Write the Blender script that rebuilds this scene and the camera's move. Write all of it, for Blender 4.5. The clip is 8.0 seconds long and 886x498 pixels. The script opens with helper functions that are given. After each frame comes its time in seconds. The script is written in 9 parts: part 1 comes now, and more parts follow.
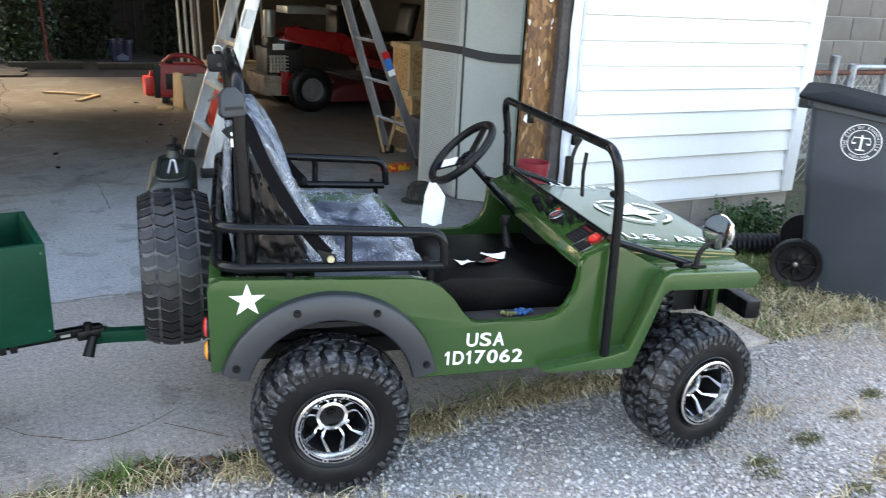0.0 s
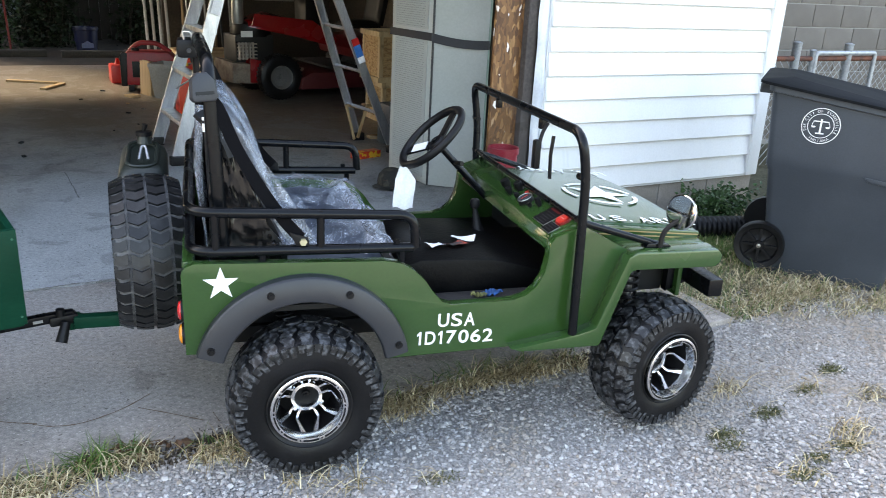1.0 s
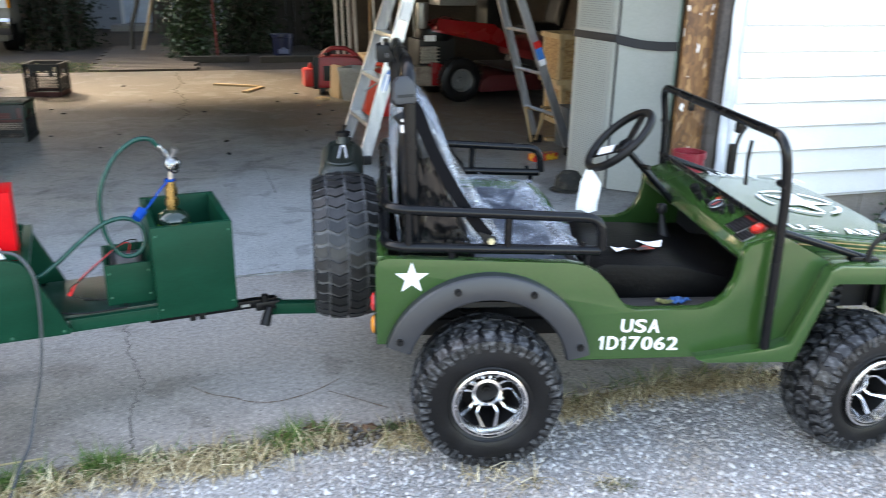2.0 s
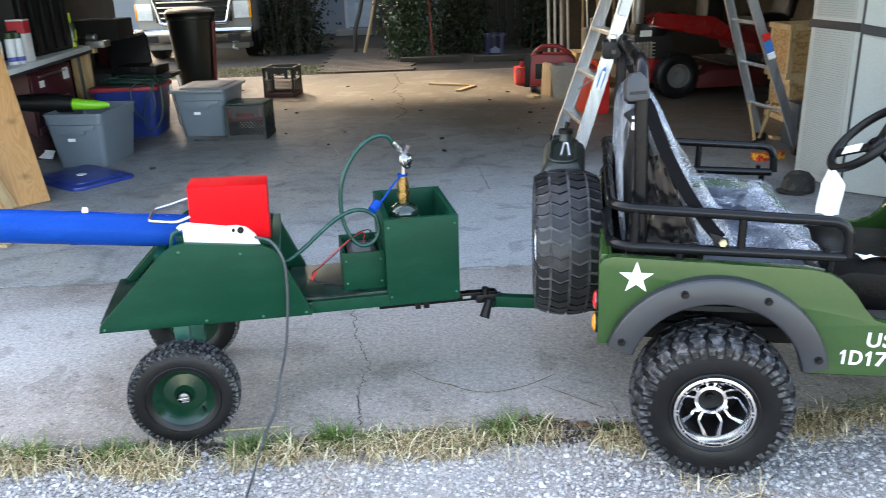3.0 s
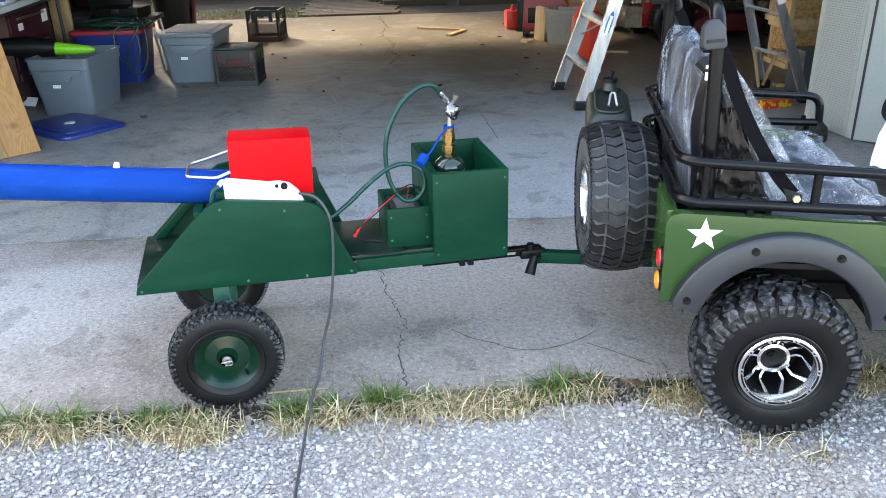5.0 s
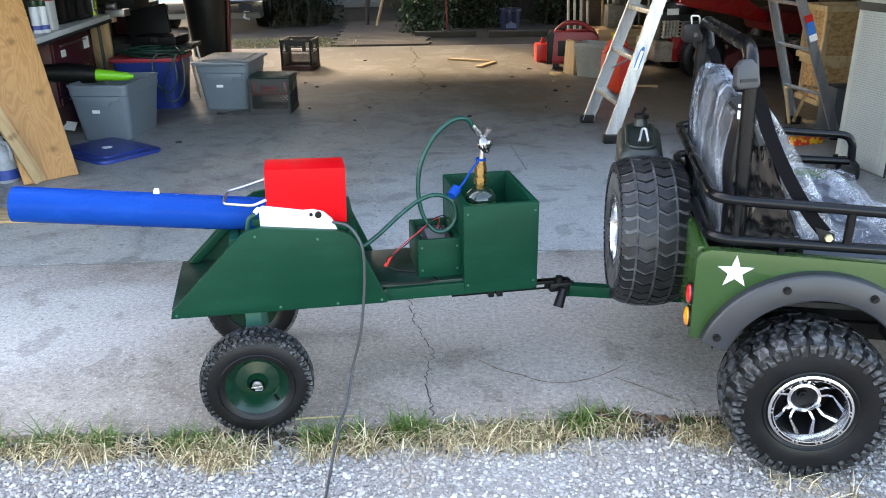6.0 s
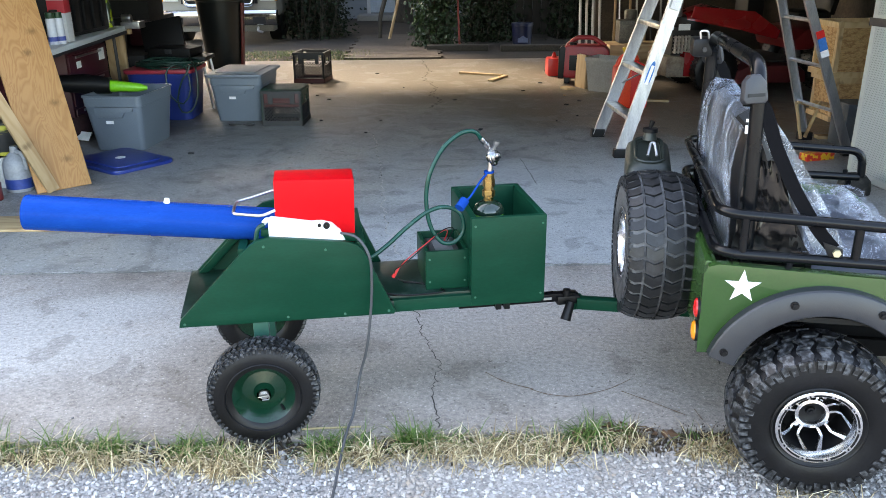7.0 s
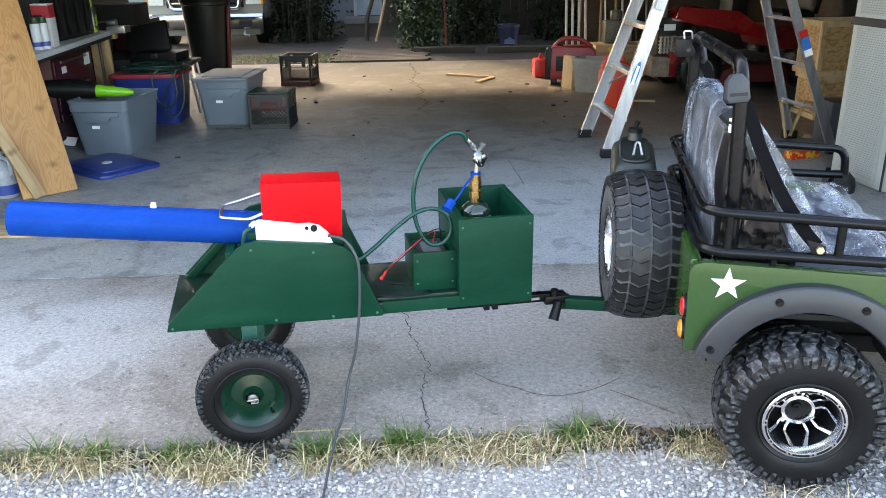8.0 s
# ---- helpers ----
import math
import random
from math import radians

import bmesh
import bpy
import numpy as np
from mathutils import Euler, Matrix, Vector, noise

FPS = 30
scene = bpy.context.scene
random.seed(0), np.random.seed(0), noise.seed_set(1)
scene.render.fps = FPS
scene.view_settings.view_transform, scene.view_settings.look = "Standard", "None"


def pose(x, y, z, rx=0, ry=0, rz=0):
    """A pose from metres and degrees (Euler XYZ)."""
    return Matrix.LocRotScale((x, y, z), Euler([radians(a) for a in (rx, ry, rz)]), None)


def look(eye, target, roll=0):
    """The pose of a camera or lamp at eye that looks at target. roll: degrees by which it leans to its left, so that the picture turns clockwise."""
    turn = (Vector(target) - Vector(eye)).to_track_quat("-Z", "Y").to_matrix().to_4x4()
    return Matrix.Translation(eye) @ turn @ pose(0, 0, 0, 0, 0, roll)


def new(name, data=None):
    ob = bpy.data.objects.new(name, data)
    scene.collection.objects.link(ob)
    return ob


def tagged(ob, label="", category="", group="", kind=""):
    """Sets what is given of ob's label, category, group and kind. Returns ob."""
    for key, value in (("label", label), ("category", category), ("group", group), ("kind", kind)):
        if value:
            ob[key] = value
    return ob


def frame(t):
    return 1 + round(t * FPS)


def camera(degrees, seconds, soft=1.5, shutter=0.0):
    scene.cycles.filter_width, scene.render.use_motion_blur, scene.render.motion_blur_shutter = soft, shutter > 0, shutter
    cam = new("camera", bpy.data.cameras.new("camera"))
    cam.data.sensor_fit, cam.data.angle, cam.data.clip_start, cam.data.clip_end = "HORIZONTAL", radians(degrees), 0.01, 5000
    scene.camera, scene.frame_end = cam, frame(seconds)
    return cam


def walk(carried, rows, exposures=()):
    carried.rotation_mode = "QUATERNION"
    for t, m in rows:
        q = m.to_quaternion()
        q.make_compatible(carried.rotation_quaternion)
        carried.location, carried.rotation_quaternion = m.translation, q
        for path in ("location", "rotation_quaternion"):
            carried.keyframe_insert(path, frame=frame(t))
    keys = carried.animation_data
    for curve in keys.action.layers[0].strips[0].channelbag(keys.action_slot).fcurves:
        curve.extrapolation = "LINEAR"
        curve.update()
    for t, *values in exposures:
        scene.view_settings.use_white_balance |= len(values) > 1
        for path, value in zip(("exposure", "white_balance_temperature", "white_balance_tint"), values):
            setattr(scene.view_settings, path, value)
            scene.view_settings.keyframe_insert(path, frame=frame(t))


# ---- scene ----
from collections import namedtuple

cam = camera(58.09, 8.0, soft=0.8, shutter=0.35)
# seconds, eye, target, roll
PATH = [
    (0, (-0.611, -1.799, 1.321), (0.256, -0.111, 0.689), 2.93),
    (0.5, (-0.620, -1.825, 1.316), (0.340, -0.196, 0.664), 3.80),
    (1, (-0.628, -1.840, 1.318), (0.298, -0.193, 0.662), 3.04),
    (1.5, (-0.641, -1.840, 1.321), (0.161, -0.131, 0.661), 2.01),
    (2, (-0.686, -1.843, 1.321), (-0.143, -0.037, 0.656), 1.14),
    (2.2, (-0.708, -1.844, 1.318), (-0.282, -0.007, 0.650), 0.72),
    (3.3, (-0.774, -1.854, 1.325), (-0.786, 0.031, 0.657), -2.64),
    (3.5, (-0.795, -1.838, 1.324), (-0.824, 0.043, 0.645), -3.03),
    (4, (-0.901, -1.784, 1.338), (-0.925, 0.078, 0.608), -3.72),
    (4.5, (-0.964, -1.752, 1.328), (-0.875, 0.083, 0.536), -2.47),
    (4.7, (-0.973, -1.744, 1.323), (-0.845, 0.084, 0.523), -1.40),
    (5.8, (-1.002, -1.758, 1.337), (-0.914, 0.097, 0.596), -0.60),
    (6, (-1.002, -1.763, 1.340), (-0.936, 0.099, 0.613), -0.75),
    (6.5, (-1.004, -1.776, 1.339), (-0.964, 0.097, 0.638), -0.43),
    (7, (-0.993, -1.771, 1.339), (-0.953, 0.103, 0.643), -0.48),
    (7.5, (-0.986, -1.769, 1.339), (-0.934, 0.106, 0.643), -0.70),
    (8, (-0.987, -1.778, 1.340), (-0.921, 0.097, 0.648), -0.85),
]
EXPOSURES = [(0.0, 3.18, 8100, 12), (0.6, 3.05, 8100, 12), (1.0, 3.02, 8100, 12), (1.5, 3.12, 8100, 12), (2.0, 3.36, 8100, 12), (3.3, 3.52, 8100, 12), (4.5, 3.50, 8100, 12), (6.0, 3.48, 8100, 12), (8.0, 3.50, 8100, 12)]
walk(cam, [(t, look(eye, target, roll)) for t, eye, target, roll in PATH], EXPOSURES)

# ---- light ----
world = bpy.data.worlds.new("sky")
scene.world = world
world.use_nodes = True
wn = world.node_tree.nodes
sky = wn.new("ShaderNodeTexSky")
sky.sky_type = "NISHITA"
sky.sun_disc = False
sky.sun_elevation = radians(36)
sky.sun_rotation = radians(-32)
sky.air_density, sky.dust_density, sky.ozone_density = 1.0, 2.2, 1.0
world.node_tree.links.new(sky.outputs[0], wn["Background"].inputs[0])
wn["Background"].inputs[1].default_value = 0.15
sun_data = bpy.data.lights.new("sun", "SUN")
sun_data.energy, sun_data.angle, sun_data.color = 0.8, radians(9), (1.0, 0.90, 0.76)
sun = new("sun", sun_data)
sun.matrix_world = look((-5.3, 8.5, 7.3), (0, 0, 0))

# ---- mesh and thing helpers ----


class Shape:
    """Gathers vertices and faces of one mesh."""

    def __init__(self):
        self.v, self.f = [], []

    def add(self, verts, faces, m=None):
        n = len(self.v)
        self.v += [tuple(m @ Vector(p)) if m else tuple(p) for p in verts]
        self.f += [[i + n for i in q] for q in faces]
        return self

    def box(self, x0, x1, y0, y1, z0, z1, m=None):
        vs = [(x, y, z) for x in (x0, x1) for y in (y0, y1) for z in (z0, z1)]
        return self.add(vs, [(0, 1, 3, 2), (4, 6, 7, 5), (0, 4, 5, 1), (2, 3, 7, 6), (0, 2, 6, 4), (1, 5, 7, 3)], m)

    def prism(self, outline, a0, a1, axis="y", m=None):
        """An outline swept along an axis: (x, z) along y, (y, z) along x, (x, y) along z."""
        def at(p, a):
            return {"y": (p[0], a, p[1]), "x": (a, p[0], p[1]), "z": (p[0], p[1], a)}[axis]
        n = len(outline)
        vs = [at(p, a0) for p in outline] + [at(p, a1) for p in outline]
        return self.add(vs, [list(range(n)), list(range(2 * n - 1, n - 1, -1))] + [(i, i + n, (i + 1) % n + n, (i + 1) % n) for i in range(n)], m)

    def strip(self, a, b):
        """A sheet between two rows of points."""
        n = len(a)
        return self.add(list(a) + list(b), [(i, i + 1, i + 1 + n, i + n) for i in range(n - 1)])

    def grid(self, rows):
        n = len(rows[0])
        return self.add([p for r in rows for p in r], [(i * n + j, i * n + j + 1, (i + 1) * n + j + 1, (i + 1) * n + j) for i in range(len(rows) - 1) for j in range(n - 1)])

    def tube(self, pts, r, n=10, closed=False, caps=True):
        pts = [Vector(p) for p in pts]
        k = len(pts)
        ring, vs = None, []
        radii = r if isinstance(r, (list, tuple)) else [r] * k
        for i, p in enumerate(pts):
            d = (pts[(i + 1) % k] - pts[i - 1]) if closed or 0 < i < k - 1 else (pts[1] - p if i == 0 else p - pts[i - 1])
            d.normalize()
            if ring is None:
                ring = d.orthogonal().normalized()
            else:
                ring = (ring - d * ring.dot(d)).normalized()
            side = d.cross(ring)
            vs += [p + (ring * math.cos(2 * math.pi * j / n) + side * math.sin(2 * math.pi * j / n)) * radii[i] for j in range(n)]
        fs = [(i * n + j, i * n + (j + 1) % n, ((i + 1) % k) * n + (j + 1) % n, ((i + 1) % k) * n + j) for i in range(k if closed else k - 1) for j in range(n)]
        if caps and not closed:
            fs += [list(range(n - 1, -1, -1)), list(range((k - 1) * n, k * n))]
        return self.add(vs, fs)

    def band(self, pts, width, thick, up=(0, 0, 1)):
        """A flat strap along points, its width along 'up'."""
        pts, up = [Vector(p) for p in pts], Vector(up).normalized()
        vs = []
        for i, p in enumerate(pts):
            d = (pts[min(i + 1, len(pts) - 1)] - pts[max(i - 1, 0)]).normalized()
            u = (up - d * up.dot(d)).normalized() * width / 2
            s = d.cross(u).normalized() * thick / 2
            vs += [p - u - s, p + u - s, p + u + s, p - u + s]
        n = len(pts)
        fs = [(4 * i + j, 4 * i + (j + 1) % 4, 4 * i + 4 + (j + 1) % 4, 4 * i + 4 + j) for i in range(n - 1) for j in range(4)]
        return self.add(vs, fs + [(3, 2, 1, 0), tuple(4 * n - 4 + j for j in range(4))])

    def lathe(self, profile, n=32, m=None, closed=False):
        """Turns (radius, height) round the z axis."""
        vs = [(r * math.cos(2 * math.pi * j / n), r * math.sin(2 * math.pi * j / n), h) for r, h in profile for j in range(n)]
        k = len(profile)
        fs = [(i * n + j, i * n + (j + 1) % n, ((i + 1) % k) * n + (j + 1) % n, ((i + 1) % k) * n + j) for i in range(k if closed else k - 1) for j in range(n)]
        return self.add(vs, fs, m)

    def disc(self, c, r, normal, n=16, thick=0.002):
        m = Matrix.Translation(c) @ Vector(normal).to_track_quat("Z", "Y").to_matrix().to_4x4()
        return self.lathe([(0.0001, -thick), (r, -thick), (r, thick), (0.0001, thick)], n, m)

    def mesh(self, name, material, bevel=0.0, smooth=40, segments=2):
        me = bpy.data.meshes.new(name)
        me.from_pydata(self.v, [], self.f)
        bm = bmesh.new()
        bm.from_mesh(me)
        if bevel:
            bmesh.ops.remove_doubles(bm, verts=bm.verts, dist=0.0002)
        bmesh.ops.recalc_face_normals(bm, faces=bm.faces)
        if bevel:
            edges = [e for e in bm.edges if len(e.link_faces) == 2 and e.calc_face_angle() > 0.6]
            bmesh.ops.bevel(bm, geom=edges, offset=bevel, segments=segments, profile=0.6, affect="EDGES", clamp_overlap=True)
        bm.to_mesh(me)
        bm.free()
        if smooth:
            me.shade_smooth()
            me.set_sharp_from_angle(angle=radians(smooth))
        for mt in material if isinstance(material, (list, tuple)) else [material]:
            me.materials.append(mt)
        return me


def thing(name, label, category, m=None, group="", kind=""):
    """An empty at a thing's base that holds its parts."""
    ob = tagged(new(name), label, category, group, kind)
    if m:
        ob.matrix_basis = m
    return ob


def part(name, shape, material, parent, label="", bevel=0.0, smooth=40):
    """One mesh object under a thing or a part."""
    ob = new(name, shape.mesh(name, material, bevel, smooth))
    ob.parent = parent
    if label:
        ob["label"] = label
    return ob


def solo(name, shape, material, label, category, m=None, bevel=0.0, smooth=40, group="", kind=""):
    """A thing of one mesh."""
    ob = tagged(new(name, shape.mesh(name, material, bevel, smooth)), label, category, group, kind)
    if m:
        ob.matrix_basis = m
    return ob


def rounded(pts, r, k=5):
    """A polyline with its inner corners rounded."""
    pts = [Vector(p) for p in pts]
    out = [pts[0]]
    for a, b, c in zip(pts, pts[1:], pts[2:]):
        u, w = a - b, c - b
        q = min(r, u.length * 0.49, w.length * 0.49)
        s, e = b + u.normalized() * q, b + w.normalized() * q
        for i in range(k + 1):
            t = i / k
            out.append((1 - t) ** 2 * s + 2 * t * (1 - t) * b + t * t * e)
    return out + [pts[-1]]


def smooth_path(pts, k=6):
    """A smooth curve through points."""
    pts = [Vector(p) for p in pts]
    out = []
    for i in range(len(pts) - 1):
        p0, p1, p2, p3 = pts[max(i - 1, 0)], pts[i], pts[i + 1], pts[min(i + 2, len(pts) - 1)]
        for j in range(k):
            t = j / k
            out.append(0.5 * ((2 * p1) + (p2 - p0) * t + (2 * p0 - 5 * p1 + 4 * p2 - p3) * t * t + (3 * p1 - p0 - 3 * p2 + p3) * t ** 3))
    return out + [pts[-1]]


ONE = [(0.40, 0.0), (0.72, 0.0), (0.72, 1.0), (0.46, 1.0), (0.08, 0.80), (0.08, 0.63), (0.40, 0.76)]


def glyph_mesh(ch):
    """One built-in letter as (vertices, faces) in a box one unit wide and high; the figure 1 gets its flag."""
    if ch == "1":
        return [Vector((x, y, 0)) for x, y in ONE], [list(range(len(ONE)))]
    cu = bpy.data.curves.new("glyph", "FONT")
    cu.body, cu.size, cu.offset = ch, 1.0, 0.016
    tmp = bpy.data.objects.new("glyph", cu)
    scene.collection.objects.link(tmp)
    me = bpy.data.meshes.new_from_object(tmp.evaluated_get(bpy.context.evaluated_depsgraph_get()))
    bpy.data.objects.remove(tmp)
    vs = [v.co.copy() for v in me.vertices]
    fs = [list(f.vertices) for f in me.polygons]
    bpy.data.meshes.remove(me)
    x0, x1, y0, y1 = min(v.x for v in vs), max(v.x for v in vs), min(v.y for v in vs), max(v.y for v in vs)
    tall = 1.0 if ch != "." else 0.2
    return [Vector(((v.x - x0) / (x1 - x0), (v.y - y0) / (y1 - y0) * tall, 0)) for v in vs], fs


def letters(name, text, width, height, m, material, parent=None, label=""):
    """Flat painted lettering as a thin mesh of a given width and height."""
    wide = {"1": 0.62, ".": 0.24, " ": 0.42, "M": 1.2}
    cells = [wide.get(ch, 1.0) for ch in text]
    gap = 0.20
    unit = width / (sum(cells) + gap * (len(text) - 1))
    s, x = Shape(), -width / 2
    for ch, w in zip(text, cells):
        if ch != " ":
            vs, fs = glyph_mesh(ch)
            s.add([(x + v.x * w * unit, (v.y - 0.5) * height, 0) for v in vs], fs)
        x += (w + gap) * unit
    me = bpy.data.meshes.new(name)
    me.from_pydata(s.v, [], s.f)
    me.materials.append(material)
    ob = new(name, me)
    ob.parent = parent
    ob.matrix_basis = m
    if label:
        ob["label"] = label
    return ob


def round_letters(shape, text, radius, height, start, step, foot_out=False):
    """Letters set round a ring in the x z plane, read from -y; angles in degrees, clockwise from the top."""
    for k, ch in enumerate(text):
        if ch == " ":
            continue
        cu = bpy.data.curves.new("glyph", "FONT")
        cu.body, cu.size, cu.align_x = ch, height * 1.4, "CENTER"
        tmp = bpy.data.objects.new("glyph", cu)
        scene.collection.objects.link(tmp)
        me = bpy.data.meshes.new_from_object(tmp.evaluated_get(bpy.context.evaluated_depsgraph_get()))
        bpy.data.objects.remove(tmp)
        m = Matrix.Rotation(radians(start + step * k), 4, "Y") @ Matrix.Translation((0, -0.0012, radius + (height if foot_out else 0))) @ Matrix.Rotation(radians(180 if foot_out else 0), 4, "Y") @ Matrix.Rotation(radians(90), 4, "X")
        shape.add([v.co for v in me.vertices], [list(p.vertices) for p in me.polygons], m)
    return shape


# ---- materials ----


def nodes_of(name):
    mt = bpy.data.materials.new(name)
    mt.use_nodes = True
    return mt, mt.node_tree.nodes, mt.node_tree.links, mt.node_tree.nodes["Principled BSDF"]


def surface(name, colour, rough=0.5, metal=0.0, vary=0.12, scale=6.0, grain=60.0, bump=0.1, second=None, blend=(0.45, 0.65), coat=0.0, rough_vary=0.1, stretch=(1, 1, 1), specular=0.5, random_tint=0.0, where="Object"):
    """Two scales of variation, a second colour in blotches, fine relief."""
    mt, nd, ln, bs = nodes_of(name)
    tc, mp = nd.new("ShaderNodeTexCoord"), nd.new("ShaderNodeMapping")
    mp.inputs["Scale"].default_value = stretch
    ln.new(tc.outputs[where], mp.inputs[0])
    big, fine = nd.new("ShaderNodeTexNoise"), nd.new("ShaderNodeTexNoise")
    for tex, sc, det in ((big, scale, 5), (fine, grain, 4)):
        tex.inputs["Scale"].default_value, tex.inputs["Detail"].default_value = sc, det
        ln.new(mp.outputs[0], tex.inputs["Vector"])
    ramp = nd.new("ShaderNodeValToRGB")
    ramp.color_ramp.elements[0].position, ramp.color_ramp.elements[1].position = blend
    ramp.color_ramp.elements[0].color = (*colour, 1)
    ramp.color_ramp.elements[1].color = (*(second or tuple(c * (1 + vary) for c in colour)), 1)
    ln.new(big.outputs["Fac"], ramp.inputs[0])
    hsv = nd.new("ShaderNodeHueSaturation")
    ln.new(ramp.outputs[0], hsv.inputs["Color"])
    val = nd.new("ShaderNodeMapRange")
    val.inputs["From Min"].default_value, val.inputs["From Max"].default_value = 0.3, 0.7
    val.inputs["To Min"].default_value, val.inputs["To Max"].default_value = 1 - vary, 1 + vary
    ln.new(fine.outputs["Fac"], val.inputs[0])
    if random_tint:
        oi, mul, rnd = nd.new("ShaderNodeObjectInfo"), nd.new("ShaderNodeMath"), nd.new("ShaderNodeMapRange")
        mul.operation = "MULTIPLY"
        rnd.inputs["To Min"].default_value, rnd.inputs["To Max"].default_value = 1 - random_tint, 1 + random_tint
        ln.new(oi.outputs["Random"], rnd.inputs[0])
        ln.new(val.outputs[0], mul.inputs[0])
        ln.new(rnd.outputs[0], mul.inputs[1])
        ln.new(mul.outputs[0], hsv.inputs["Value"])
    else:
        ln.new(val.outputs[0], hsv.inputs["Value"])
    ln.new(hsv.outputs[0], bs.inputs["Base Color"])
    rr = nd.new("ShaderNodeMapRange")
    rr.inputs["To Min"].default_value, rr.inputs["To Max"].default_value = max(rough - rough_vary, 0.02), min(rough + rough_vary, 1)
    ln.new(big.outputs["Fac"], rr.inputs[0])
    ln.new(rr.outputs[0], bs.inputs["Roughness"])
    bs.inputs["Metallic"].default_value = metal
    bs.inputs["Specular IOR Level"].default_value = specular
    bs.inputs["Coat Weight"].default_value = coat
    bs.inputs["Coat Roughness"].default_value = 0.08
    if bump:
        bp = nd.new("ShaderNodeBump")
        bp.inputs["Strength"].default_value, bp.inputs["Distance"].default_value = bump, 0.004
        ln.new(fine.outputs["Fac"], bp.inputs["Height"])
        ln.new(bp.outputs[0], bs.inputs["Normal"])
    return mt


def clear(name, colour, rough=0.02, weight=0.85):
    """Thin clear sheet: lets light straight through and mirrors a little."""
    mt, nd, ln, bs = nodes_of(name)
    out = nd["Material Output"]
    tr, gl, mix = nd.new("ShaderNodeBsdfTransparent"), nd.new("ShaderNodeBsdfGlossy"), nd.new("ShaderNodeMixShader")
    tr.inputs[0].default_value = (*colour, 1)
    gl.inputs["Roughness"].default_value = rough
    mix.inputs[0].default_value = 0.07
    ln.new(tr.outputs[0], mix.inputs[1])
    ln.new(gl.outputs[0], mix.inputs[2])
    ln.new(mix.outputs[0], out.inputs[0])
    return mt


GREEN = surface("olive_green_gloss_paint", (0.0205, 0.059, 0.0135), 0.26, 0, 0.05, 3, 140, 0.015, second=(0.024, 0.066, 0.016), specular=0.30, coat=0.6, rough_vary=0.05)
TRAILER_GREEN = surface("dark_green_brushed_paint", (0.0010, 0.034, 0.0180), 0.38, 0, 0.07, 5, 70, 0.05, specular=0.12, second=(0.0014, 0.041, 0.022), rough_vary=0.12, stretch=(1, 1, 3))
RUBBER = surface("black_rubber", (0.004, 0.004, 0.0045), 0.42, 0, 0.25, 9, 150, 0.12, second=(0.007, 0.007, 0.008), specular=0.26)
DUSTY_RUBBER = surface("dusty_black_rubber", (0.009, 0.0095, 0.0105), 0.40, 0, 0.35, 14, 110, 0.15, second=(0.030, 0.031, 0.034), blend=(0.52, 0.76), specular=0.4)
GROOVE_DUST = surface("dusty_tyre_grooves", (0.10, 0.101, 0.103), 0.7, 0, 0.3, 16, 110, 0.15, second=(0.05, 0.05, 0.052), blend=(0.42, 0.62), specular=0.3)
TREAD = surface("scuffed_tread_rubber", (0.010, 0.0105, 0.0115), 0.40, 0, 0.35, 75, 160, 0.25, second=(0.085, 0.088, 0.094), blend=(0.46, 0.66), specular=0.45)
TRIM_GREY = surface("grey_black_moulded_plastic", (0.017, 0.019, 0.0235), 0.40, 0, 0.1, 8, 300, 0.08)
TUBE_BLACK = surface("black_powder_coat", (0.003, 0.0036, 0.0046), 0.27, 0, 0.12, 7, 220, 0.05, specular=0.24)
BLACK = surface("black_plastic", (0.005, 0.005, 0.0055), 0.46, 0, 0.2, 9, 120, 0.08, specular=0.25)
DARK = surface("dark_underbody", (0.005, 0.005, 0.005), 0.8, 0, 0.2, 9, 90, 0.1)
MACHINED = surface("machined_aluminium", (0.78, 0.78, 0.79), 0.22, 1.0, 0.05, 12, 200, 0.02)
STEEL = surface("zinc_steel", (0.44, 0.44, 0.435), 0.34, 1.0, 0.12, 30, 150, 0.04)
CHROME = surface("bright_chrome", (0.50, 0.51, 0.52), 0.12, 1.0, 0.03, 20, 200, 0.0)
BRASS = surface("brass", (0.42, 0.28, 0.11), 0.28, 1.0, 0.1, 40, 160, 0.03)
WHITE_VINYL = surface("white_vinyl_lettering", (0.82, 0.82, 0.80), 0.5, 0, 0.04, 20, 200, 0.0)
PAPER = surface("white_paper_tag", (0.80, 0.80, 0.80), 0.75, 0, 0.06, 30, 120, 0.05)
RED_PAINT = surface("bright_red_paint", (0.52, 0.003, 0.007), 0.42, 0, 0.06, 6, 120, 0.06, second=(0.58, 0.005, 0.009), specular=0.1)
BLUE_PAINT = surface("bright_blue_paint", (0.0, 0.043, 0.25), 0.26, 0, 0.05, 5, 90, 0.03, second=(0.0, 0.051, 0.285), stretch=(1, 4, 4), specular=0.03)
WHITE_PLASTIC = surface("white_plastic", (0.82, 0.82, 0.80), 0.35, 0, 0.03, 8, 150, 0.02)
HOSE_GREEN = surface("green_rubber_hose", (0.001, 0.042, 0.031), 0.24, 0, 0.1, 20, 200, 0.03, specular=0.35)

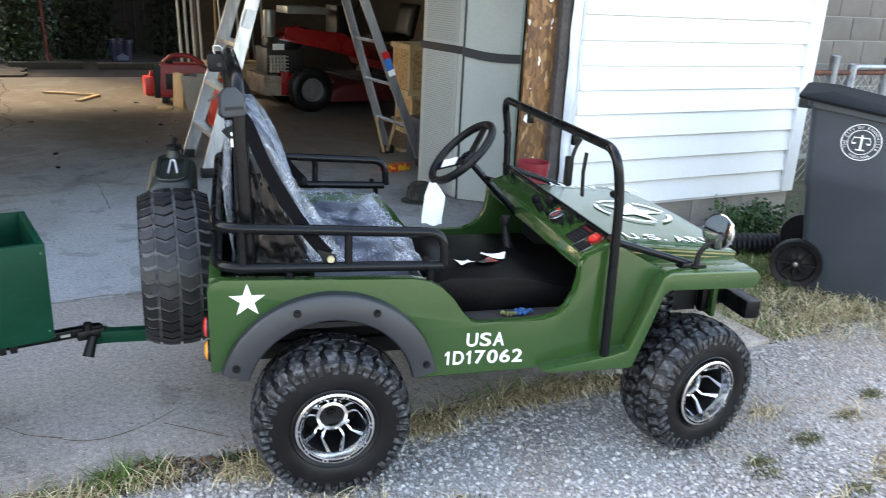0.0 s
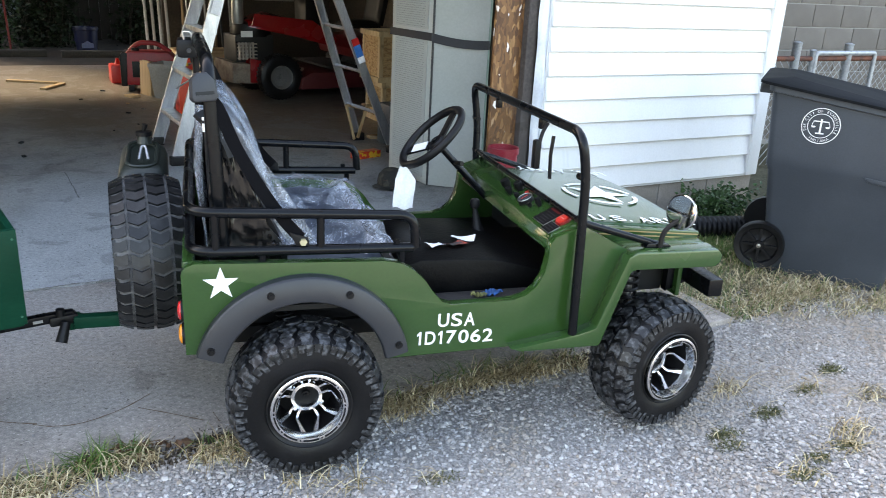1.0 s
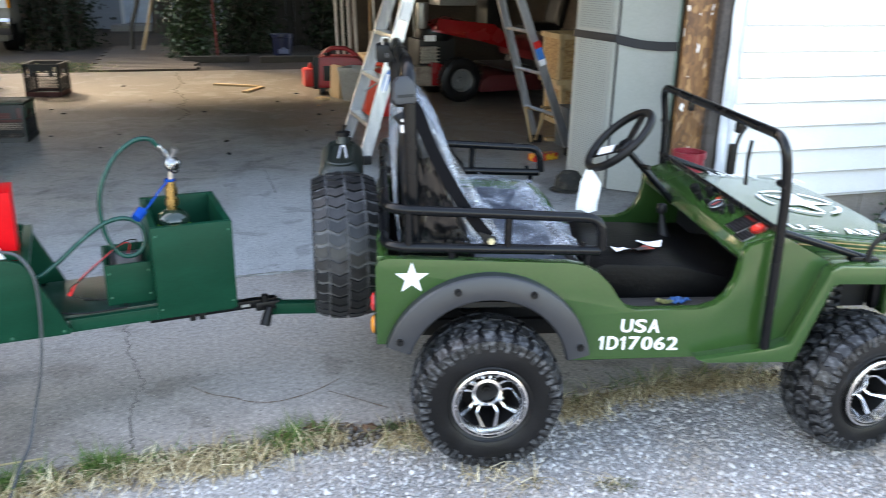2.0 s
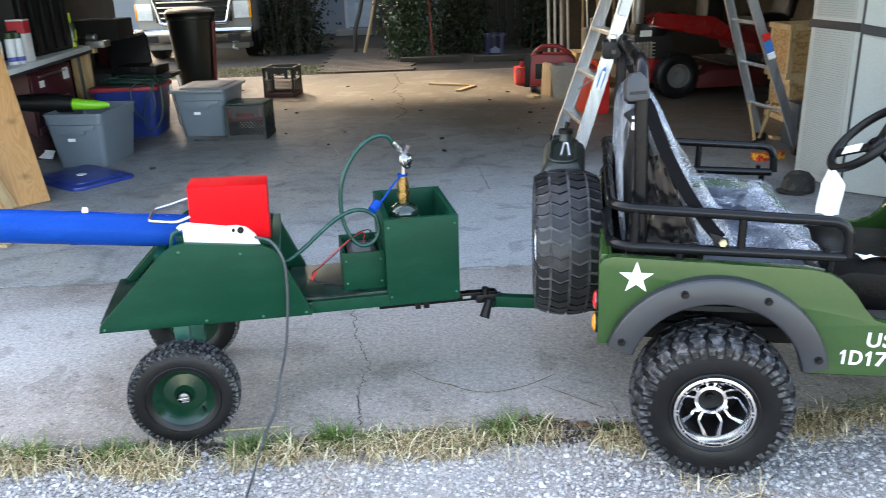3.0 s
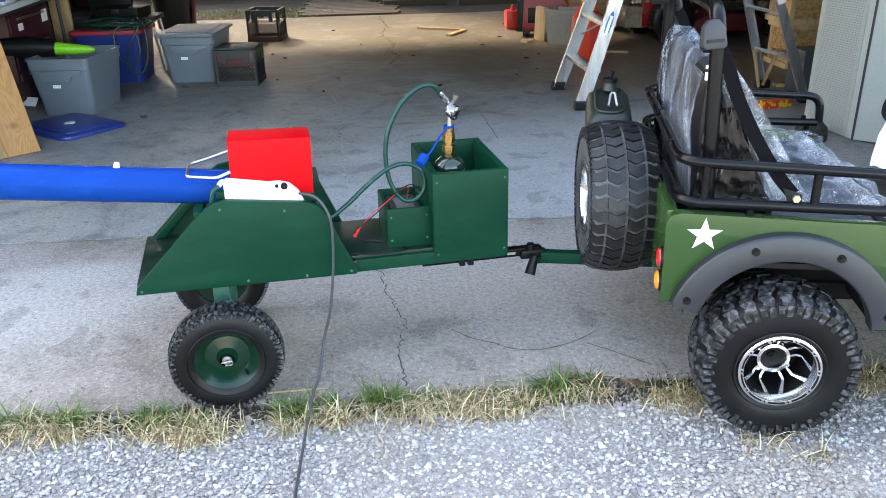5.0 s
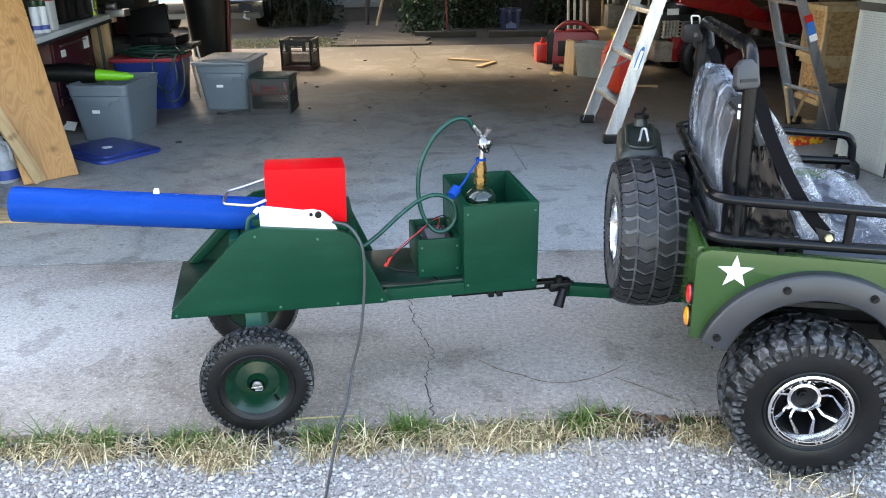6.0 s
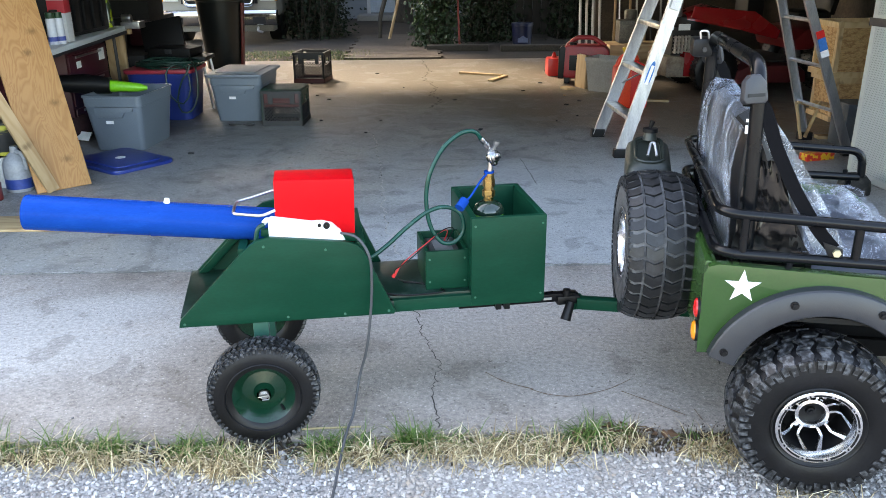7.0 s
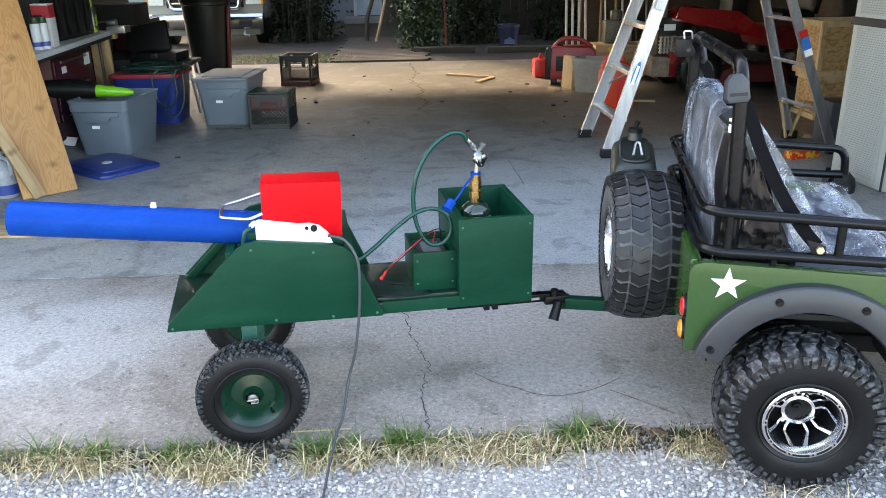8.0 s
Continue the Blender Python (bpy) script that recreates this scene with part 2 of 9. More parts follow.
# ---- ground, slabs and building ----
GRAVEL_BED = surface("crushed_limestone_bed", (0.27, 0.255, 0.235), 0.9, 0, 0.35, 1.6, 130, 0.9, second=(0.36, 0.34, 0.315), specular=0.2)
SOIL = surface("dry_grassy_soil", (0.085, 0.080, 0.050), 0.95, 0, 0.3, 3, 60, 0.8, second=(0.14, 0.125, 0.085), specular=0.15)


def concrete(name, base, patch, stain, patch_scale, contrast, rough, dust=()):
    mt, nd, ln, bs = nodes_of(name)
    tc = nd.new("ShaderNodeTexCoord")
    def tex(scale, detail, dist=0.0):
        t = nd.new("ShaderNodeTexNoise")
        t.inputs["Scale"].default_value, t.inputs["Detail"].default_value, t.inputs["Distortion"].default_value = scale, detail, dist
        ln.new(tc.outputs["Object"], t.inputs["Vector"])
        return t
    def ramp(src, p0, p1, c0, c1):
        r = nd.new("ShaderNodeValToRGB")
        r.color_ramp.elements[0].position, r.color_ramp.elements[1].position = p0, p1
        r.color_ramp.elements[0].color, r.color_ramp.elements[1].color = c0, c1
        ln.new(src.outputs["Fac"], r.inputs[0])
        return r
    def mix(fac, a, b, mode="MIX"):
        m = nd.new("ShaderNodeMix")
        m.data_type, m.blend_type = "RGBA", mode
        for sock, val in ((m.inputs[0], fac), (m.inputs[6], a), (m.inputs[7], b)):
            if isinstance(val, (int, float)):
                sock.default_value = val
            elif isinstance(val, tuple):
                sock.default_value = (*val, 1)
            else:
                ln.new(val, sock)
        return m.outputs[2]
    col = mix(ramp(tex(patch_scale, 6, 0.6), 0.40, 0.62, (0, 0, 0, 1), (1, 1, 1, 1)).outputs[0], base, patch)
    col = mix(ramp(tex(2.6, 9, 1.8), 0.50, 0.72, (0, 0, 0, 1), (0.75, 0.75, 0.75, 1)).outputs[0], col, stain)
    col = mix(ramp(tex(26, 5, 0.3), 0.62, 0.70, (0, 0, 0, 1), (0.6, 0.6, 0.6, 1)).outputs[0], col, tuple(c * 0.45 for c in stain))
    # dust: painted patches of light and tone; centre, reach, colour and amount, with a ragged edge
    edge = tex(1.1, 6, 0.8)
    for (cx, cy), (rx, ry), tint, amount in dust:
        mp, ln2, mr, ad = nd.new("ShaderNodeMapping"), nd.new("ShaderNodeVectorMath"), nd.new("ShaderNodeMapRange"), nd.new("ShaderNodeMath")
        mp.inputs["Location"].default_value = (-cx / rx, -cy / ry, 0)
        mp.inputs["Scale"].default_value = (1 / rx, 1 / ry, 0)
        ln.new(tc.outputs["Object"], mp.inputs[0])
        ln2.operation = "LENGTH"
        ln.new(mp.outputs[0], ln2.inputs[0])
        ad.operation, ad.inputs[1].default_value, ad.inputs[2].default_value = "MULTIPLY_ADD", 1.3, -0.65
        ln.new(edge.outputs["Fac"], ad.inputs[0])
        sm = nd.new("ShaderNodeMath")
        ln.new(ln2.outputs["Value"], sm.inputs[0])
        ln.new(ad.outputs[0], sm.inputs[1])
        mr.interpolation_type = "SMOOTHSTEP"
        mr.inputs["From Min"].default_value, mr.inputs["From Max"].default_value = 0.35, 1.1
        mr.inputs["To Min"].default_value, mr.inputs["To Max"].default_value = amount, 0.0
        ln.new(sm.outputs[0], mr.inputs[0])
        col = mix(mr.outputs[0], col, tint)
    # hard-edged scuffs and bare worn patches
    col = mix(ramp(tex(5.2, 8, 0.5), 0.585, 0.63, (0, 0, 0, 1), (0.34, 0.34, 0.34, 1)).outputs[0], col, tuple(c * 0.8 for c in stain))
    col = mix(ramp(tex(3.1, 10, 0.9), 0.56, 0.60, (0, 0, 0, 1), (0.30, 0.30, 0.30, 1)).outputs[0], col, tuple(min(0.75, c * 1.3) for c in base))
    speck = tex(210, 4)
    pebble = tex(62, 4)
    col = mix(1.0, col, ramp(pebble, 0.34, 0.68, (1 - contrast, 1 - contrast, 1 - contrast, 1), (1.0, 0.985, 0.965, 1)).outputs[0], "MULTIPLY")
    col = mix(1.0, col, ramp(speck, 0.30, 0.72, (0.58, 0.57, 0.56, 1), (1.0, 1.0, 1.0, 1)).outputs[0], "MULTIPLY")
    col = mix(ramp(tex(115, 1), 0.67, 0.71, (0, 0, 0, 1), (0.55, 0.55, 0.55, 1)).outputs[0], col, tuple(min(0.8, c * 1.5) for c in base))
    col = mix(ramp(tex(88, 1, 0.4), 0.68, 0.72, (0, 0, 0, 1), (0.7, 0.7, 0.7, 1)).outputs[0], col, tuple(c * 0.35 for c in stain))
    ln.new(col, bs.inputs["Base Color"])
    bs.inputs["Roughness"].default_value = rough
    bs.inputs["Specular IOR Level"].default_value = 0.35
    bp = nd.new("ShaderNodeBump")
    bp.inputs["Strength"].default_value, bp.inputs["Distance"].default_value = 0.35, 0.003
    ln.new(speck.outputs["Fac"], bp.inputs["Height"])
    ln.new(bp.outputs[0], bs.inputs["Normal"])
    return mt


# First pale patch paints in brighter light before the opening; second pales the left.
APRON = concrete("weathered_driveway_concrete", (0.51, 0.45, 0.40), (0.43, 0.37, 0.32), (0.28, 0.235, 0.195), 1.3, 0.34, 0.85, (((-0.7, 1.1), (1.5, 0.9), (0.63, 0.60, 0.57), 0.75), ((-2.9, 1.0), (1.5, 0.7), (0.70, 0.67, 0.64), 0.9)))
# Painted-in light: pale skylit pool by the opening, warm tans towards the rear.
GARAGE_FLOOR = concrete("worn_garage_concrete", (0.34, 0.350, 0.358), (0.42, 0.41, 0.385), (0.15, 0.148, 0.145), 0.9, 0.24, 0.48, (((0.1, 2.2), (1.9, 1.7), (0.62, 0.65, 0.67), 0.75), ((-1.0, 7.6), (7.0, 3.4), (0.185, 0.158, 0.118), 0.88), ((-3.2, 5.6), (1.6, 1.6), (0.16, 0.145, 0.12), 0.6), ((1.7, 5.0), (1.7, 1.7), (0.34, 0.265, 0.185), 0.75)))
GY, GRAVEL_Z = 1.60, -0.022

tagged(new("ground", Shape().add([(-400, -400, -0.045), (400, -400, -0.045), (400, 400, -0.045), (-400, 400, -0.045)], [(0, 1, 2, 3)]).mesh("ground", SOIL)), "dry bare soil with thin grass", "ground", kind="structure")
# gravel drive, gently uneven
rows = []
for i in range(61):
    y = -14 + 14.26 * i / 60
    rows.append([(-16 + 32 * j / 120, y, GRAVEL_Z + 0.006 * noise.noise(Vector((j * 0.3, i * 0.3, 0)))) for j in range(121)])
tagged(new("gravel_drive", Shape().grid(rows).mesh("gravel_drive", GRAVEL_BED)), "pale grey crushed limestone drive", "gravel", kind="structure")
rows = []
for i in range(20):
    y = 0.24 + 1.40 * i / 19
    rows.append([(1.98 + 5.0 * j / 50, y, GRAVEL_Z - 0.008 + 0.010 * noise.noise(Vector((j * 0.3, i * 0.3, 4)))) for j in range(51)])
tagged(new("verge", Shape().grid(rows).mesh("verge", SOIL)), "dry soil verge along the white wall", "ground", kind="structure")
tagged(new("driveway_slab", Shape().box(-4.6, 1.98, 0.262, GY - 0.006, -0.12, 0.0).mesh("driveway_slab", APRON, 0.006)), "weathered stained concrete driveway slab with cracks", "slab", kind="structure")
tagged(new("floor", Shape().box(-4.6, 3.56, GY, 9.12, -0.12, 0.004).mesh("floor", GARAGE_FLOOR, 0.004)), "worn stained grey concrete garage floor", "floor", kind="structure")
CRACK_PALE = surface("pale_crack_filler", (0.42, 0.40, 0.36), 0.9, 0, 0.3, 20, 90, 0.2, second=(0.10, 0.095, 0.09), blend=(0.5, 0.6))
CRACK = surface("dark_crack_dirt", (0.035, 0.03, 0.025), 0.95)


def crack(pts, width, z, wander=0.006):
    s = Shape()
    full = []
    rnd = random.Random(5)
    for a, b in zip(pts, pts[1:]):
        n = max(2, int((Vector(b) - Vector(a)).length / 0.014))
        full += [Vector(a).lerp(Vector(b), i / n) + Vector((rnd.uniform(-1, 1), rnd.uniform(-1, 1))) * min(wander, 0.008) + Vector((noise.noise(Vector((a[1] * 3 + 5.0 * i / n, a[0], 2))), 0.4 * noise.noise(Vector((a[0] * 3 + 4.0 * i / n, a[1], 9))))) * wander * 3 for i in range(n)]
    full.append(Vector(pts[-1]))
    left, right = [], []
    for i, p in enumerate(full):
        d = (full[min(i + 1, len(full) - 1)] - full[max(i - 1, 0)]).normalized()
        w = width * rnd.uniform(0.3, 1.0)
        left.append((p.x - d.y * w, p.y + d.x * w, z))
        right.append((p.x + d.y * w, p.y - d.x * w, z))
    return s.strip(left, right)


crack_a = crack([(-0.965, 0.285), (-0.985, 0.50), (-0.955, 0.68), (-1.02, 0.95), (-1.05, 1.20), (-1.06, 1.59)], 0.0026, 0.0010)
tagged(new("crack", crack_a.mesh("crack", CRACK)), "dark crack across the concrete slab", "crack", kind="structure")
tagged(new("crack", crack([(-1.10, 1.61), (-1.217, 2.28), (-1.265, 3.01), (-1.30, 3.5), (-1.389, 4.30), (-1.46, 4.6)], 0.0045, 0.0050, 0.010).mesh("crack", CRACK_PALE)), "pale filled crack across the garage floor", "crack", kind="structure")
tagged(new("crack", crack([(-1.02, 9.0), (-0.93, 8.0), (-1.0, 7.4), (-0.87, 6.72), (-0.93, 6.3), (-0.83, 5.86), (-0.95, 5.57)], 0.0075, 0.0050, 0.022).mesh("crack", CRACK)), "dark crack across the garage floor", "crack", kind="structure")

tagged(new("floor_mark", crack([(-0.86, 3.60), (-0.647, 3.58), (-0.34, 3.583), (-0.312, 2.95)], 0.004, 0.0052, 0.002).mesh("floor_mark", surface("grey_scored_line", (0.13, 0.13, 0.13), 0.9))), "dark scored corner mark on the garage floor", "mark", kind="structure")
JOINT = surface("crumbled_pale_joint", (0.42, 0.41, 0.39), 0.95, 0, 0.3, 7, 90, 0.4, second=(0.20, 0.19, 0.175), blend=(0.42, 0.58))
tagged(new("slab_joint", crack([(-4.5, 1.597), (-3.4, 1.600), (-2.3, 1.598), (-1.2, 1.600), (0.2, 1.598), (1.9, 1.598)], 0.007, 0.0056).mesh("slab_joint", JOINT)), "pale crumbled joint between the two slabs", "joint", kind="structure")

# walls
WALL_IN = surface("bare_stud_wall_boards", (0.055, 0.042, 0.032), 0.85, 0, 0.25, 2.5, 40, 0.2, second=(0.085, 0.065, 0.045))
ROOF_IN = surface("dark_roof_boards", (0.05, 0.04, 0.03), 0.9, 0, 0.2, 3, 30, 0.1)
BLOCK = surface("grey_concrete_block", (0.150, 0.130, 0.112), 0.9, 0, 0.14, 4, 130, 0.5, second=(0.18, 0.158, 0.138), random_tint=0.08)
FOUND = surface("tan_foundation_block", (0.27, 0.235, 0.20), 0.9, 0, 0.14, 4, 130, 0.5, second=(0.32, 0.285, 0.25), random_tint=0.08)
MORTAR = surface("block_mortar", (0.28, 0.265, 0.245), 0.95, 0, 0.1, 6, 120, 0.4)
SIDING = surface("white_vinyl_siding", (0.80, 0.80, 0.79), 0.42, 0, 0.03, 2, 90, 0.04, second=(0.76, 0.76, 0.75), random_tint=0.012)


def strand_board(name):
    """Pressed wood flakes, each turned and tinted its own way."""
    mt, nd, ln, bs = nodes_of(name)
    tc, mp = nd.new("ShaderNodeTexCoord"), nd.new("ShaderNodeMapping")
    mp.inputs["Scale"].default_value, mp.inputs["Rotation"].default_value = (1.0, 1.0, 0.36), (0, radians(24), 0)
    warp, add, flake = nd.new("ShaderNodeTexNoise"), nd.new("ShaderNodeVectorMath"), nd.new("ShaderNodeTexVoronoi")
    warp.inputs["Scale"].default_value, warp.inputs["Detail"].default_value = 9.0, 3
    scl = nd.new("ShaderNodeVectorMath")
    scl.operation, scl.inputs["Scale"].default_value = "SCALE", 0.07
    flake.inputs["Scale"].default_value = 66
    ln.new(tc.outputs["Object"], warp.inputs["Vector"])
    ln.new(warp.outputs["Color"], scl.inputs[0])
    ln.new(tc.outputs["Object"], add.inputs[0])
    ln.new(scl.outputs[0], add.inputs[1])
    ln.new(add.outputs[0], mp.inputs[0])
    ln.new(mp.outputs[0], flake.inputs["Vector"])
    sep, rp = nd.new("ShaderNodeSeparateColor"), nd.new("ShaderNodeValToRGB")
    ln.new(flake.outputs["Color"], sep.inputs[0])
    for pos, col in ((0.25, (0.115, 0.048, 0.016)), (0.5, (0.15, 0.065, 0.021)), (0.78, (0.20, 0.090, 0.030)), (0.97, (0.36, 0.19, 0.075))):
        rp.color_ramp.elements.new(pos).color = (*col, 1)
    rp.color_ramp.elements[0].color = (0.080, 0.032, 0.011, 1)
    ln.new(sep.outputs[0], rp.inputs[0])
    ln.new(rp.outputs[0], bs.inputs["Base Color"])
    bs.inputs["Roughness"].default_value = 0.62
    bp = nd.new("ShaderNodeBump")
    bp.inputs["Strength"].default_value, bp.inputs["Distance"].default_value = 0.5, 0.003
    ln.new(flake.outputs["Distance"], bp.inputs["Height"])
    ln.new(bp.outputs[0], bs.inputs["Normal"])
    return mt


OSB = strand_board("oriented_strand_board")


def structure(name, shape, mt, label, bevel=0.0):
    return tagged(new(name, shape.mesh(name, mt, bevel)), label, "wall", kind="structure")


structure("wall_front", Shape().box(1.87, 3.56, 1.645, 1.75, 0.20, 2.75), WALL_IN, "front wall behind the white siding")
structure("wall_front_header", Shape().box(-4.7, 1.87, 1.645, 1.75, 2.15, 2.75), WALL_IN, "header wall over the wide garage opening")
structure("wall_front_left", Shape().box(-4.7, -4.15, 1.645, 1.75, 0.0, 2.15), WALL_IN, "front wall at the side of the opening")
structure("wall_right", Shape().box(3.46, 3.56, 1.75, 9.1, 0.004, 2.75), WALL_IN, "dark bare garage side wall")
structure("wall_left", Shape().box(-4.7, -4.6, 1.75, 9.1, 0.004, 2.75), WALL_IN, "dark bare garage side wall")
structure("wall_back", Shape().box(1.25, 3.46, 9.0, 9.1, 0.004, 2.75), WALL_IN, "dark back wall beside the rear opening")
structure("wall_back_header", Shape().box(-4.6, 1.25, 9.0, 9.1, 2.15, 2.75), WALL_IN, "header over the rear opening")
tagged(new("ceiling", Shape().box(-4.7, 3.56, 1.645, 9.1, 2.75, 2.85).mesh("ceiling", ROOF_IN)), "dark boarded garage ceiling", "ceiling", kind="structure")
roof = Shape().prism([(1.25, 2.80), (5.35, 4.6), (9.45, 2.80), (9.45, 2.92), (5.35, 4.75), (1.25, 2.92)], -4.9, 3.8, "x")
structure("roof", roof, surface("grey_roof_shingles", (0.09, 0.085, 0.08), 0.9, 0, 0.2, 6, 50, 0.4), "grey shingled gable roof")

# siding: one course at a time, each lapping the next
EXPO = 0.127
siding = tagged(new("wall_siding", Shape().box(1.88, 3.535, 1.630, 1.645, 0.20, 2.75).mesh("wall_siding", SIDING)), "white lapped vinyl siding", "siding", kind="structure")
course = Shape().prism([(1.602, 0.0), (1.606, -0.004), (1.630, -0.004), (1.630, EXPO), (1.622, EXPO), (1.604, 0.010)], 1.885, 3.50, "x").mesh("siding_course", SIDING, 0.0, 30)
for k in range(20):
    ob = new("siding_course", course)
    ob.parent = siding
    ob.location = (0, 0, 0.196 + EXPO * k)
corner = Shape().box(3.492, 3.585, 1.592, 1.629, 0.186, 2.74)
structure("corner_trim", corner, SIDING, "white vinyl corner post", 0.006)
structure("starter_trim", Shape().box(1.885, 3.50, 1.612, 1.640, 0.180, 0.192), SIDING, "white starter strip under the siding")
found = structure("wall_foundation", Shape().box(1.87, 3.57, 1.632, 1.76, -0.12, 0.184), MORTAR, "grey concrete block foundation course")
blk = Shape().box(0, 0.388, 1.626, 1.70, 0, 0.172).mesh("block", FOUND, 0.004)
for k in range(5):
    ob = new("block", blk)
    ob.parent = found
    ob.location = (1.60 + 0.398 * k if k else 1.875, 0, 0.008 if k else 0.008)
    if k == 0:
        ob.scale = (0.30, 1, 1)

# neighbouring block wall behind a chain-link fence
BX0 = 3.9
far_wall = structure("wall_neighbour", Shape().box(BX0 + 0.02, 14, 3.17, 3.4, -0.1, 3.4), MORTAR, "grey concrete block wall of the next building")
blk2 = Shape().box(0, 0.390, 3.162, 3.25, 0, 0.192).mesh("block", BLOCK, 0.004)
for r in range(11):
    for c in range(16):
        ob = new("block", blk2)
        ob.parent = far_wall
        ob.location = (BX0 + 0.4 * c - (0.2 if r % 2 else 0.0) + 0.2, 0, 0.004 + 0.202 * r)
GALV = surface("galvanised_pipe", (0.40, 0.42, 0.44), 0.4, 0.45, 0.15, 12, 90, 0.1, second=(0.30, 0.31, 0.33))
RUST = surface("rusty_pipe", (0.16, 0.055, 0.03), 0.8, 0.2, 0.3, 14, 90, 0.3, second=(0.09, 0.04, 0.03))
fence = thing("chain_link_fence", "galvanised chain-link fence with a rusty top rail", "fence", Matrix.Translation((0, 0, -0.03)))
for x, h, r in ((4.78, 0.96, 0.034), (4.98, 0.90, 0.026), (5.40, 0.95, 0.034), (6.9, 0.95, 0.024)):
    part("post", Shape().tube([(x, 2.40, 0), (x, 2.40, h), (x, 2.40, h + 0.012), (x, 2.40, h + 0.022)], [r, r, r * 1.12, r * 0.5], 14), GALV, fence)
part("top_rail", Shape().tube([(4.0, 2.40, 0.85), (7.5, 2.40, 0.85)], 0.020, 10), RUST, fence, "rusty top rail")
part("gate_rail", Shape().tube(rounded([(4.99, 2.38, 0.10), (4.99, 2.38, 0.895), (5.72, 2.38, 0.895), (5.72, 2.38, 0.10)], 0.03), 0.018, 10), GALV, fence)
wire = Shape()
for k in range(-16, 46):
    x = 4.0 + 0.075 * k
    for sgn in (1, -1):
        a, b = (x, 0.02), (x + sgn * 0.83, 0.85)
        lo, hi = (a, b)
        pts = []
        for t in (0, 1):
            pts.append((lo[0] + (hi[0] - lo[0]) * t, 2.40 + 0.004 * sgn, lo[1] + (hi[1] - lo[1]) * t))
        if min(pts[0][0], pts[1][0]) >= 3.95 and max(pts[0][0], pts[1][0]) <= 7.4:
            wire.tube(pts, 0.0022, 4, caps=False)
tagged(part("chain_mesh", wire, GALV, fence), kind="stuff")

# opening's side: strand board strip, frame and bent flashing
structure("jamb_board", Shape().box(1.60, 1.770, 1.700, 1.720, 0.02, 2.15), OSB, "raw strand board strip beside the opening", 0.002)
structure("jamb_frame", Shape().box(1.765, 1.825, 1.655, 1.745, 0.0, 2.15), surface("dark_weathered_timber", (0.055, 0.045, 0.04), 0.85, 0, 0.25, 8, 60, 0.3), "dark weathered door frame post", 0.004)
fl = Shape().grid([[(1.820 + 0.062 * u + 0.006 * noise.noise(Vector((u * 2, v * 9, 0))), 1.640 - 0.020 * math.sin(u * 3.0) + 0.012 * noise.noise(Vector((u * 3, v * 11, 7))), 0.10 + 2.05 * v) for u in [i / 8 for i in range(9)]] for v in [j / 60 for j in range(61)]])
structure("jamb_flashing", fl, surface("white_coated_flashing", (0.62, 0.66, 0.72), 0.35, 0.3, 0.06, 8, 80, 0.05), "bent white metal flashing on the door post")
structure("jamb_inner", Shape().box(1.770, 1.87, 1.70, 1.75, 0.0, 2.15), WALL_IN, "inner door jamb")

# folding door leaves standing in the opening, held by a strap
LEAF = surface("pale_grey_green_door_skin", (0.42, 0.445, 0.41), 0.5, 0, 0.05, 2.5, 90, 0.03, second=(0.46, 0.48, 0.45))
PERF = surface("pale_grey_perforated_skin", (0.37, 0.395, 0.375), 0.55, 0, 0.06, 3, 90, 0.03)
A, B, C = Vector((1.665, 3.06, 0)), Vector((1.722, 2.60, 0)), Vector((1.985, 2.36, 0))


def leaf(a, b, name, mt):
    d = (b - a).normalized()
    m = Matrix.Translation(a) @ Matrix.Rotation(math.atan2(d.y, d.x), 4, "Z")
    return (b - a).length, m


door = thing("door_1", "pale grey folding door leaves standing ajar, held by a black strap", "door", None, kind="structure")
L1, M1 = leaf(A, B, "a", PERF)
L2, M2 = leaf(B, C, "b", LEAF)
l1 = part("door_leaf", Shape().box(0, L1 - 0.004, -0.004, 0.036, 0.01, 2.05), LEAF, door, "perforated door leaf", 0.004)
l1.matrix_basis = M1
for z0, z1 in ((0.05, 0.92), (0.98, 1.98)):
    part("perforated_panel", Shape().box(0.045, L1 - 0.05, -0.009, -0.003, z0, z1), PERF, l1)
    dots = Shape()
    nx, nz = int((L1 - 0.13) / 0.0135), int(min(z1, 1.35) / 0.0135 - z0 / 0.0135) - 1
    for i in range(nx):
        for j in range(nz):
            x, z = 0.062 + 0.0135 * (i + 0.5 * (j % 2)), z0 + 0.012 + 0.0135 * j
            dots.add([(x - 0.0038, -0.0094, z), (x, -0.0094, z - 0.0038), (x + 0.0038, -0.0094, z), (x, -0.0094, z + 0.0038)], [(0, 1, 2, 3)])
    tagged(part("perforation", dots, surface("perforation_shade", (0.20, 0.215, 0.205), 0.8), l1), kind="stuff")
l2 = part("door_leaf", Shape().box(0.004, L2, -0.004, 0.036, 0.01, 2.05), LEAF, door, "smooth door leaf", 0.004)
l2.matrix_basis = M2
part("edge_strip", Shape().box(L2 - 0.012, L2 + 0.002, -0.006, 0.038, 0.01, 2.05), surface("green_grey_edge", (0.20, 0.28, 0.23), 0.5), l2)
part("edge_strip", Shape().box(-0.004, 0.008, -0.012, 0.03, 0.01, 2.05), TRIM_GREY, l2)
STRAP = surface("black_webbing_strap", (0.022, 0.023, 0.028), 0.6, 0, 0.12, 20, 200, 0.1)
part("strap", Shape().box(-0.01, L1 + 0.004, -0.016, -0.010, 0.915, 0.962), STRAP, l1, "black webbing strap", 0.002)
